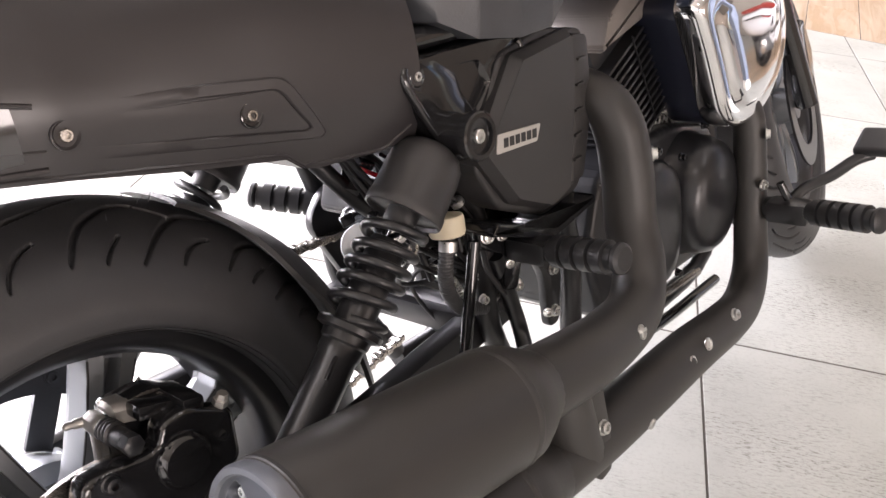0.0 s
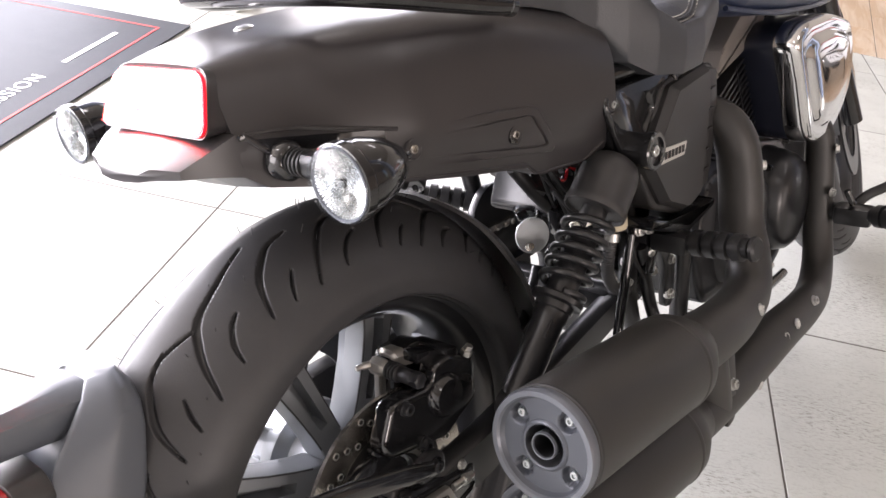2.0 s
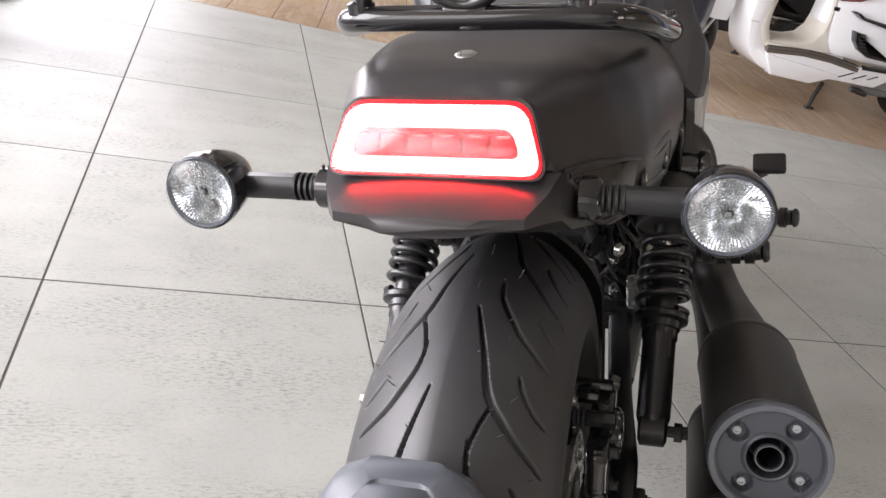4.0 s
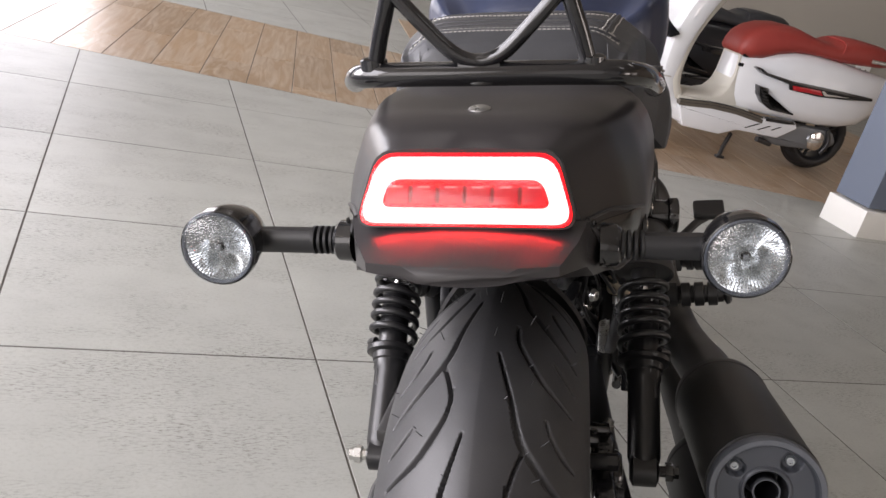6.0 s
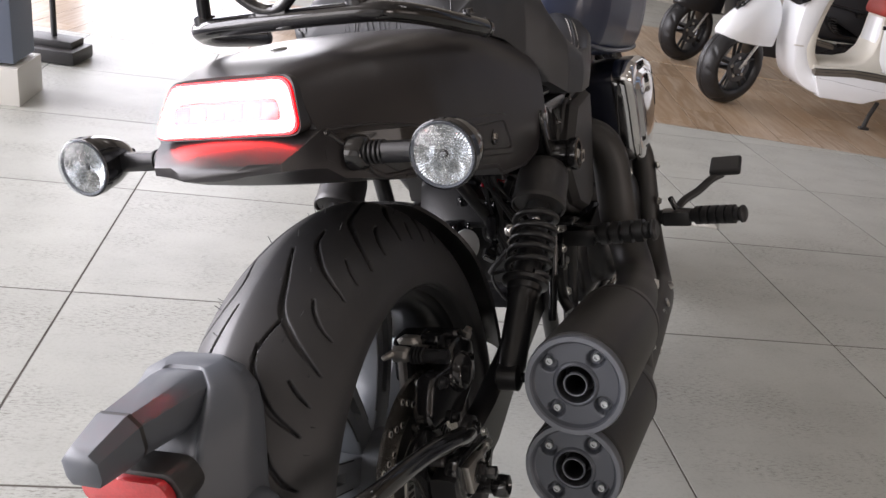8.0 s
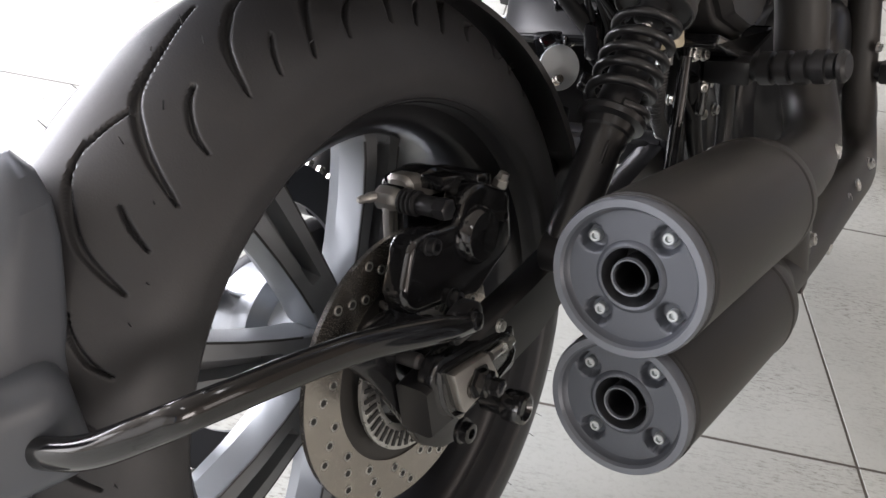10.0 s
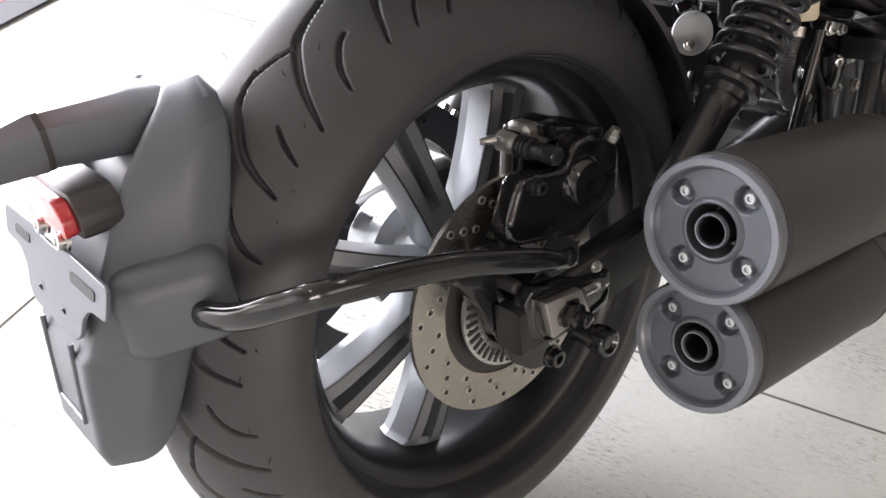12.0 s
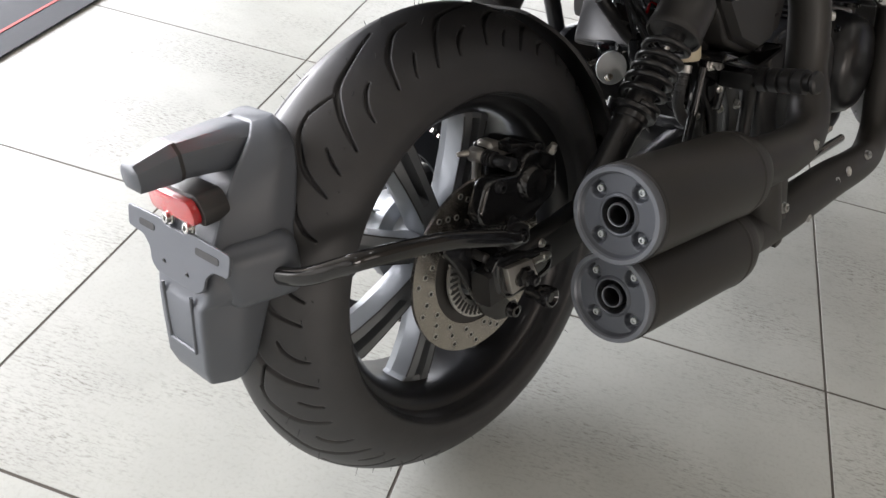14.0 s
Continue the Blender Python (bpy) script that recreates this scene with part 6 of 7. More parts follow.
part("clutch_cover", dome([(0.69, 0.30), (0.715, 0.235), (0.79, 0.235), (0.82, 0.30), (0.815, 0.40), (0.77, 0.43), (0.71, 0.415)], ((0.12, 1.0), (0.140, 1.0), (0.143, 0.97), (0.156, 0.955), (0.166, 0.90), (0.172, 0.80), (0.1745, 0.6), (0.1755, 0.3), (0.1758, 0.02)), 0.035), DARKALLOY, eng, "", 60)
part("alternator_cover", dome([(0.815, 0.33), (0.835, 0.255), (0.90, 0.225), (0.965, 0.255), (0.985, 0.33), (0.955, 0.40), (0.89, 0.425), (0.835, 0.395)], ((0.11, 1.0), (0.138, 1.0), (0.141, 0.97), (0.160, 0.95), (0.176, 0.89), (0.186, 0.78), (0.191, 0.6), (0.193, 0.3), (0.1935, 0.02)), 0.04), DARKALLOY, eng, "", 60)
for y, z in ((0.70, 0.42), (0.76, 0.435), (0.83, 0.405), (0.90, 0.43), (0.985, 0.36), (0.97, 0.26), (0.81, 0.24)):
    bolt((0.16, y, z), (1, 0, 0), 0.005, 0.008, eng, GLOSS)
part("oil_pipe", Geo().tube([(0.15, 0.60, 0.205), (0.16, 0.75, 0.185), (0.155, 0.95, 0.165)], 0.008, 10, smooth=4), GLOSS, eng)
part("sump_rail", Geo().tube([(0.135, 0.56, 0.25), (0.15, 0.70, 0.225), (0.15, 0.90, 0.20)], 0.006, 10, smooth=4), STEEL, eng)
# rear cylinder: stacked fins under a grey head
axis_c = Matrix.Rotation(radians(24), 4, "X")
fin_m = Matrix.Translation((0.04, 0.80, 0.52)) @ axis_c
part("cylinder", Geo().box((0, 0, 0), (0.13, 0.13, 0.18), 0.012).moved(fin_m), DARKALLOY, eng)
for k in range(12):
    part("cooling_fin", Geo().box((0, 0, -0.072 + 0.0115 * k), (0.172, 0.170, 0.0042), 0.0018, None, 1).moved(fin_m), DARKALLOY, eng)
part("fin_edges", Geo().box((0.0865, 0, -0.0), (0.0008, 0.002, 0.13)).moved(fin_m), DARKALLOY, eng)
part("cylinder_head", Geo().slab(rounded([(0.70, 0.575), (0.72, 0.615), (0.80, 0.66), (0.90, 0.665), (0.88, 0.625), (0.80, 0.595)], 0.008), 0.02, 0.128, "x", 0.006), BRONZE, eng, "warm grey painted cylinder head")
part("front_cylinder", Geo().slab(rounded([(0.93, 0.40), (1.06, 0.43), (1.09, 0.60), (0.97, 0.62), (0.90, 0.50)], 0.02), -0.08, 0.10, "x", 0.01), DARKALLOY, eng)
for k in range(9):
    part("cooling_fin", Geo().box((0.01, 1.01 + 0.004 * k, 0.45 + 0.017 * k), (0.20, 0.17, 0.0045), 0.0018, Matrix.Rotation(radians(-15), 3, "X"), 1), DARKALLOY, eng)
part("radiator", Geo().box((0, 1.13, 0.45), (0.26, 0.04, 0.28), 0.008), PLASTIC, eng)
# chrome cover
CH = [(0.790, 0.612), (0.83, 0.634), (0.95, 0.628), (1.06, 0.598), (1.088, 0.545), (1.085, 0.49), (1.045, 0.446), (0.985, 0.422), (0.910, 0.424), (0.868, 0.450), (0.835, 0.525)]
cen = Vector((0.95, 0.53))
grow = lambda s: [tuple(cen + (Vector(p) - cen) * s) for p in rounded(CH, 0.03, 5)]
ch = part("intake_box", Geo().loft([[(x, y, z) for y, z in grow(s)] for x, s in ((0.10, 0.9), (0.115, 0.97), (0.170, 0.99), (0.176, 0.975))]), INTAKE, bike, "dark navy intake box with chrome outer cover")
part("chrome_cover", Geo().loft([[(x, y, z) for y, z in grow(s)] for x, s in ((0.172, 1.0), (0.176, 1.012), (0.196, 1.005), (0.204, 0.985), (0.208, 0.95), (0.2095, 0.90), (0.2085, 0.80), (0.2095, 0.74), (0.214, 0.70), (0.2165, 0.62), (0.2175, 0.4), (0.218, 0.2), (0.218, 0.02))]), CHROME, ch, "mirror chrome domed cover", 50)
# wire guard between engine and intake
g = Geo()
for k in range(8):
    y = 0.800 + 0.013 * k
    g.tube([(0.105, y, 0.420), (0.105, y + 0.032, 0.462)], 0.0016, 6)
    g.tube([(0.105, y + 0.032, 0.420), (0.105, y, 0.462)], 0.0016, 6)
part("wire_guard", g, ZINC, eng)

# small things between tyre and engine
part("ignition_switch", Geo().lathe([(0, 0.012), (0.03, 0.012), (0.03, 0.0215), (0.0325, 0.0215), (0.033, 0.0205), (0.033, 0.0085), (0.035, 0.0080), (0.0355, 0.001)], (0.000, 0.380, 0.440), (1, -0.62, 0.22), 28), LOCKZINC, bike, "zinc plated round lock with washer", 18)
res = part("brake_fluid_elbow", Geo().lathe([(0, 0.013), (0.001, 0.0175), (0.004, 0.0185), (0.018, 0.0185), (0.021, 0.017), (0.021, 0.010)], (0.136, 0.376, 0.490), (0.1, -0.1, -1), 24), CREAM, bike, "cream nylon hose clip with corrugated hose")
part("corrugated_hose", Geo().tube(list(((0.136, 0.376, 0.462), (0.135, 0.367, 0.435), (0.130, 0.372, 0.405), (0.128, 0.392, 0.378), (0.125, 0.43, 0.360), (0.12, 0.465, 0.345))), 0.007, 12, smooth=8), HOSE, res)
path, _ = spline([Vector(p) for p in ((0.136, 0.376, 0.462), (0.135, 0.367, 0.435), (0.130, 0.372, 0.405), (0.128, 0.392, 0.378), (0.125, 0.43, 0.360), (0.12, 0.465, 0.345))], 10)
for a, b in zip(path, path[1:]):
    part("hose_ring", Geo().lathe([(0, 0.007), (0.0006, 0.0082), (0.0018, 0.0082), (0.0024, 0.007)], a, b - a, 12, False), HOSE, res)
part("hose_clamp", Geo().lathe([(0, 0.0095), (0.010, 0.0095)], (0.136, 0.3755, 0.462), (0.05, -0.3, -1), 14), ZINC, res)
wires = part("wiring_loom", Geo().tube([(0.05, 0.30, 0.56), (0.07, 0.34, 0.50), (0.06, 0.40, 0.47), (0.08, 0.50, 0.46)], 0.009, 10, smooth=6), PEGRUBBER, bike, "black wiring loom with small connectors")
for k in range(7):
    a, b = random.uniform(-0.02, 0.03), random.uniform(-0.03, 0.03)
    part("wire", Geo().tube([(0.09 + a, 0.30, 0.57 + b * 0.3), (0.10 + b, 0.34, 0.50 + a), (0.09 - a, 0.38 + b, 0.46 + b), (0.11, 0.44 + a, 0.40 + b)], 0.0026, 7, smooth=6), PEGRUBBER, wires)
for p, s in (((0.06, 0.33, 0.53), 0.02), ((0.085, 0.36, 0.525), 0.016), ((0.05, 0.40, 0.50), 0.022)):
    part("connector", Geo().box(p, (s, s * 1.6, s * 0.8), 0.002, Euler((0.5, 0.4, s * 40)).to_matrix()), PLASTIC, wires)
part("left_case", Geo().slab(rounded([(0.385, 0.44), (0.42, 0.475), (0.68, 0.475), (0.74, 0.22), (0.62, 0.13), (0.56, 0.22), (0.555, 0.325), (0.44, 0.325)], 0.02), -0.108, -0.094, "x", 0.004), DARKALLOY, bike, "black case behind the swingarm pivot")
part("lock_housing", Geo().box((0.004, 0.388, 0.468), (0.036, 0.042, 0.030), 0.006, Euler((0.2, -0.2, 0.5)).to_matrix()), GLOSS, bike, "black lock housing")
part("lock_ring", Geo().lathe([(0, 0.0235), (0.0012, 0.0240), (0.0024, 0.0235), (0.0024, 0.019)], (0.0265, 0.3600, 0.4460), (1, -0.62, 0.22), 30), LOCKZINC, bike, "", 18)
part("tool_tray", Geo().slab(rounded([(0.37, 0.470), (0.40, 0.535), (0.52, 0.545), (0.545, 0.470), (0.47, 0.440)], 0.012), -0.05, 0.060, "x", 0.006), DARKALLOY, bike, "black tray under the seat")
for k in range(9):
    part("regulator_fin", Geo().box((0.095, 0.345 + 0.0075 * k, 0.505 - 0.003 * k), (0.030, 0.003, 0.036), 0.001, Euler((0.35, 0.2, 0)).to_matrix(), 1), GLOSS, bike)
part("regulator_body", Geo().box((0.078, 0.375, 0.492), (0.016, 0.078, 0.044), 0.004, Euler((0.35, 0.2, 0)).to_matrix()), GLOSS, bike, "finned black regulator")
for pts, r, m in (([(0.07, 0.335, 0.545), (0.085, 0.352, 0.532), (0.082, 0.372, 0.540), (0.095, 0.395, 0.527)], 0.0022, LAMPRED), ([(0.060, 0.330, 0.530), (0.080, 0.345, 0.520), (0.078, 0.365, 0.528), (0.090, 0.390, 0.512)], 0.0022, PALEZINC), ([(0.132, 0.405, 0.470), (0.140, 0.418, 0.440), (0.136, 0.430, 0.405), (0.142, 0.446, 0.372)], 0.0035, PEGRUBBER), ([(0.120, 0.420, 0.468), (0.128, 0.445, 0.450), (0.122, 0.462, 0.415), (0.130, 0.470, 0.385)], 0.0045, HOSE)):
    part("cable", Geo().tube(pts, r, 8, smooth=6), m, wires)
for p, d, r in (((0.150, 0.418, 0.452), (1, -0.4, 0.1), 0.006), ((0.152, 0.438, 0.446), (1, -0.2, 0.2), 0.005), ((0.146, 0.452, 0.408), (1, -0.5, 0), 0.0055), ((0.140, 0.470, 0.372), (1, -0.4, 0), 0.006), ((0.148, 0.560, 0.500), (1, -0.3, 0.2), 0.006), ((0.148, 0.562, 0.468), (1, -0.3, 0.1), 0.006)):
    bolt(p, d, r, 0.006, wires)
bits = random.Random(31)
for k in range(26):
    at = Vector((bits.uniform(0.02, 0.10), bits.uniform(0.335, 0.47), bits.uniform(0.42, 0.565)))
    turn = Euler((bits.uniform(-0.8, 0.8), bits.uniform(-0.8, 0.8), bits.uniform(-0.8, 0.8))).to_matrix()
    if k % 3 == 0:
        part("clip", Geo().box(at, (0.004, bits.uniform(0.012, 0.026), bits.uniform(0.006, 0.014)), 0.0012, turn, 1), PALEZINC if k % 2 else GLOSS, wires)
    elif k % 3 == 1:
        part("connector", Geo().box(at, (0.012, bits.uniform(0.014, 0.024), bits.uniform(0.012, 0.022)), 0.002, turn, 1), GLOSS, wires)
    else:
        bolt(at, turn @ Vector((1, -0.6, 0.2)), 0.0045, 0.008, wires, STEEL)
for k in range(8):
    y0, z0 = bits.uniform(0.34, 0.42), bits.uniform(0.50, 0.56)
    part("wire", Geo().tube([(bits.uniform(0.03, 0.11), y0, z0), (bits.uniform(0.05, 0.12), y0 + bits.uniform(-0.02, 0.04), z0 - 0.06), (bits.uniform(0.04, 0.11), y0 + bits.uniform(0, 0.06), z0 - 0.12), (bits.uniform(0.05, 0.12), y0 + bits.uniform(0.02, 0.10), z0 - bits.uniform(0.13, 0.19))], bits.uniform(0.0018, 0.0036), 8, smooth=6), HOSE, wires)
part("peg_bracket", Geo().slab(rounded([(0.405, 0.468), (0.470, 0.452), (0.482, 0.418), (0.462, 0.372), (0.440, 0.380), (0.446, 0.420), (0.410, 0.440)], 0.006), 0.138, 0.148, "x", 0.002), GLOSS, bike, "gloss black peg bracket")
part("header_bracket", Geo().slab(rounded([(0.545, 0.525), (0.585, 0.520), (0.590, 0.445), (0.560, 0.440), (0.545, 0.475)], 0.006), 0.134, 0.146, "x", 0.002), GLOSS, bike)
part("battery_box", Geo().box((0.0, 0.48, 0.555), (0.16, 0.14, 0.12), 0.012), PLASTIC, bike, "black battery box")
part("link_rod", Geo().tube([(0.03, 0.36, 0.40), (0.05, 0.30, 0.36), (0.06, 0.24, 0.345)], 0.007, 10), FRAME, bike, "small black link rod")
bolt((0.10, 0.345, 0.475), (1, -0.6, 0), 0.007, 0.006)
bolt((0.122, 0.43, 0.40), (1, -0.3, 0), 0.007, 0.006)
bolt((0.122, 0.45, 0.365), (1, -0.3, 0), 0.006, 0.006)

# hoses, cables and clamps that fill the space behind the shock
rnd = random.Random(21)
for k in range(13):
    x, y, z = rnd.uniform(0.03, 0.125), rnd.uniform(0.33, 0.40), rnd.uniform(0.47, 0.56)
    pts = [Vector((x, y, z))]
    for q in range(4):
        pts.append(pts[-1] + Vector((rnd.uniform(-0.022, 0.022), rnd.uniform(0.004, 0.04), rnd.uniform(-0.06, -0.012))))
    part("cable", Geo().tube(pts, rnd.choice((0.0022, 0.0028, 0.0042, 0.006)), 8, smooth=6), rnd.choice((PEGRUBBER, FRAME, GLOSS)), wires)
    if k % 2:
        c, d = pts[2], pts[3] - pts[2]
        part("cable_clamp", Geo().lathe([(0, 0.0065), (0.001, 0.0075), (0.006, 0.0075), (0.007, 0.0065)], c, d, 12), rnd.choice((ZINC, CAST, GLOSS)), wires)
for k in range(9):
    p = Vector((rnd.uniform(0.06, 0.13), rnd.uniform(0.40, 0.54), rnd.uniform(0.30, 0.47)))
    bolt(p, (1, rnd.uniform(-0.8, 0.1), rnd.uniform(-0.2, 0.3)), rnd.uniform(0.0035, 0.006), 0.006, wires, rnd.choice((ZINC, STEEL, GLOSS)))
pts = []
for k in range(121):
    t = k / 120
    c = Vector((0.118, 0.385, 0.418)).lerp(Vector((0.118, 0.415, 0.362)), t)
    pts.append(c + Vector((math.cos(TAU * 14 * t), 0.7 * math.sin(TAU * 14 * t), 0.35 * math.sin(TAU * 14 * t))) * 0.0065)
part("return_spring", Geo().tube(pts, 0.0011, 6), ZINC, bike, "small bright return spring")
part("relay_box", Geo().box((0.075, 0.505, 0.455), (0.07, 0.035, 0.055), 0.005, Euler((0.3, 0, 0.1)).to_matrix()), GLOSS, bike)
part("bracket_plate", Geo().slab(rounded([(0.455, 0.36), (0.50, 0.345), (0.515, 0.40), (0.50, 0.46), (0.47, 0.45)], 0.006), 0.100, 0.105, "x", 0.0015), GLOSS, bike)

# side stand on the other side
stand = part("side_stand", Geo().tube([(-0.14, 0.70, 0.22), (-0.22, 0.66, 0.10), (-0.262, 0.64, -0.066)], 0.011, 12), FRAME, bike, "black side stand leg")
part("stand_foot", Geo().box((-0.268, 0.64, -0.070), (0.05, 0.03, 0.010), 0.003, Matrix.Rotation(radians(16), 3, "Y")), FRAME, stand)

# -- front end --
FC = Vector((0, 1.425, 0.302))
FRONT = Matrix.Translation((0.108, 1.452, 0.0)) @ Matrix.Rotation(radians(-13), 4, "Y") @ Matrix.Rotation(radians(11), 4, "Z") @ Matrix.Translation((0, 0, 0.302)) @ Matrix.Translation(-FC)


def front_part(name, g, *rest):
    ob = part(name, g.moved(FRONT), *rest)
    return ob


fw = front_part("front_wheel", wheel_rim(FC, 0.185, 0.205, 0.044), DARKALLOY, bike, "front wheel with black cast rim")
for k in range(8):
    front_part("spoke", spoke(FC, radians(20 + 45 * k), 0.035, 0.185, 0.022, 0.028), ALLOY, fw)
front_part("hub", Geo().lathe([(-0.06, 0.03), (-0.03, 0.036), (0.03, 0.036), (0.06, 0.03)], FC, (1, 0, 0), 32), ALLOY, fw)
front_tyre = tyre_part(fw, FC, 0.300, 0.236, 0.061, 0.203, 0.044, tread_grooves(), nth=900, nac=110)
front_tyre.data.transform(FRONT)
front_part("brake_disc", disc(0.068, 0.085, 0.125, 0.0045, FC), DARKALLOY, fw)
fk = front_part("front_fork", Geo().tube([(0.080, 1.41, 0.30), (0.080, 1.37, 0.42), (0.080, 1.30, 0.60)], 0.021, 20), GLOSS, bike, "black telescopic front fork")
front_part("slider", Geo().tube([(-0.080, 1.41, 0.30), (-0.080, 1.37, 0.42), (-0.080, 1.30, 0.60)], 0.021, 20), GLOSS, fk)
for sx in (1, -1):
    front_part("stanchion", Geo().tube([(sx * 0.080, 1.30, 0.60), (sx * 0.080, 1.20, 0.86)], 0.017, 18), GLOSS, fk)
for k in range(10):
    front_part("fork_gaiter", Geo().lathe([(0, 0.022), (0.006, 0.026), (0.014, 0.026), (0.02, 0.022)], (0.080 if k < 5 else -0.080, 1.30 - 0.008 * (k % 5), 0.60 + 0.0205 * (k % 5)), (0, -0.36, 0.93), 18), PEGRUBBER, fk)
front_part("lower_yoke", Geo().box((0, 1.22, 0.80), (0.26, 0.07, 0.04), 0.01), GLOSS, fk)
front_part("front_caliper", Geo().slab(rounded([(1.44, 0.36), (1.52, 0.32), (1.56, 0.38), (1.53, 0.45), (1.47, 0.44)], 0.015), 0.05, 0.085, "x", 0.008), GLOSS, fk)
rings = []
for k in range(20):
    a = radians(-22 + 72 * k / 19)
    rr, w = 0.322, 0.074
    prof = [(-w, 0.27), (-w + 0.008, rr - 0.014), (-0.03, rr), (0.03, rr), (w - 0.008, rr - 0.014), (w, 0.27), (w - 0.005, 0.27), (w - 0.013, rr - 0.018), (0, rr - 0.005), (-w + 0.013, rr - 0.018), (-w + 0.005, 0.27)]
    rings.append([(x, FC.y + r * math.sin(a), FC.z + r * math.cos(a)) for x, r in prof])
front_part("front_mudguard", Geo().loft(rings), MATTE, bike, "matt black front mudguard")

# ---- scooters parked on the plank strip ----
def scooter(m, paint, inner, seat_mat, label, group):
    """A step-through scooter. Local x runs from its front to its rear, y away from the viewer, z up."""
    ob = thing("scooter", label, "scooter", m, group)

    def wheel(x, r, w, turn):
        put = lambda g: g.moved(turn)
        rim = [(-w * 0.5, r * 0.70), (-w * 0.46, r * 0.66), (-w * 0.3, r * 0.61), (w * 0.3, r * 0.61), (w * 0.46, r * 0.66), (w * 0.5, r * 0.70), (w * 0.44, r * 0.70), (w * 0.3, r * 0.66), (-w * 0.3, r * 0.66), (-w * 0.44, r * 0.70), (-w * 0.5, r * 0.70)]
        wob = part("wheel", put(Geo().lathe(rim, (x, 0, r), (0, 1, 0), 48, False)), DARKALLOY, ob)
        seg, rows = 120, 33
        rings = []
        for k in range(seg):
            a = TAU * k / seg
            ringp = []
            for q in range(rows):
                b = radians(-118 + 236 * q / (rows - 1))
                rr = r * 0.77 + r * 0.23 * math.cos(b)
                lean = (k + abs(q - 16) * 0.6) % 10
                if 4 <= abs(q - 16) <= 10 and lean < 1.6 or q == 16:
                    rr -= 0.006
                ringp.append((x + rr * math.sin(a), w * 0.52 * math.sin(b), r + rr * math.cos(a)))
            rings.append(ringp)
        rings.append(rings[0])
        part("tyre", put(Geo().loft(rings, False)), PEGRUBBER, wob)
        part("hub", put(Geo().lathe([(-w * 0.55, 0.020), (-w * 0.5, 0.034), (w * 0.5, 0.034), (w * 0.55, 0.020)], (x, 0, r), (0, 1, 0), 24)), PULLEY, wob)
        part("brake_disc", put(Geo().lathe([(-w * 0.46, 0.050), (-w * 0.49, 0.050), (-w * 0.49, 0.078), (-w * 0.46, 0.078), (-w * 0.46, 0.050)], (x, 0, r), (0, 1, 0), 40, False)), PULLEY, wob)
        for k in range(5):
            a = TAU * k / 5 + 0.5
            for fork in (-0.16, 0.16):
                c, e = 0.03, r * 0.64
                p0 = Vector((x + c * math.cos(a + fork * 2), -w * 0.22, r + c * math.sin(a + fork * 2)))
                p1 = Vector((x + e * math.cos(a + fork), -w * 0.30, r + e * math.sin(a + fork)))
                part("spoke", put(Geo().tube([p0, p1], [0.011, 0.009], 8)), DARKALLOY, wob)
            part("disc_button", put(Geo().lathe([(0, 0.009), (0.005, 0.009), (0.006, 0.004)], (x + 0.050 * math.cos(a), -w * 0.49, r + 0.050 * math.sin(a)), (0, -1, 0), 12)), ZINC, wob)
        return wob

    steer = Matrix.Translation((0.03, 0, 0)) @ Matrix.Rotation(radians(27), 4, "Z") @ Matrix.Translation((-0.03, 0, 0))
    wheel(0.0, 0.205, 0.125, steer)
    wheel(1.43, 0.205, 0.13, Matrix.Identity(4))
    # front mudguard: a rounded hood over the wheel
    rows = []
    for x, w, top, low in ((-0.150, 0.012, 0.392, 0.376), (-0.140, 0.040, 0.415, 0.366), (-0.105, 0.066, 0.458, 0.352), (-0.05, 0.084, 0.503, 0.340), (0.03, 0.096, 0.550, 0.332), (0.11, 0.100, 0.580, 0.328), (0.18, 0.094, 0.585, 0.326), (0.205, 0.080, 0.570, 0.335)):
        rows.append([(x, math.sin(radians(v)) * w * (1 - 0.10 * max(0, abs(v) - 75) / 30), low + (top - low) * max(0.0, math.cos(radians(v * 0.857)))) for v in range(-105, 106, 10)])
    part("front_mudguard", Geo().loft(rows).moved(steer), paint, ob, "", 60)
    part("mudguard_emblem", Geo().slab(rounded([(-0.075, 0.500), (-0.045, 0.535), (0.02, 0.562), (0.03, 0.550), (-0.03, 0.515), (-0.06, 0.488)], 0.006), -0.007, 0.007, "y", 0.003).moved(steer), GLOSS, ob)
    part("emblem_wing", Geo().box((-0.045, 0, 0.520), (0.022, 0.050, 0.010), 0.003, Matrix.Rotation(radians(-40), 3, "Y")).moved(steer), GLOSS, ob)
    for y in (-0.075, 0.075):
        part("fork_leg", Geo().tube([(0.0, y, 0.2), (0.13, y * 0.95, 0.40)], 0.008, 12).moved(steer), ZINC, ob)
    # leg shield, foot board and rear body as shaped side profiles
    def sheet(path, wide, edge=0.02):
        """A thick curved panel along a side path of x, z and thickness."""
        pts = [Vector((x, 0, z)) for x, z, _, _ in path]
        pts, th = spline(pts, 5, [q[2] for q in path])
        _, ws = spline([Vector((x, 0, z)) for x, z, _, _ in path], 5, [q[3] for q in path])
        rings = []
        for i, p in enumerate(pts):
            d = (pts[min(i + 1, len(pts) - 1)] - pts[max(i - 1, 0)]).normalized()
            n = Vector((-d.z, 0, d.x))
            rings.append([p + n * (a * th[i] / 2) + Vector((0, b * ws[i], 0)) for a, b in ((-0.55, -1), (-0.9, -0.96), (-1, -0.85), (-1, 0.85), (-0.9, 0.96), (-0.55, 1), (0.55, 1), (0.9, 0.96), (1, 0.85), (1, -0.85), (0.9, -0.96), (0.55, -1))])
        return Geo().loft(rings)

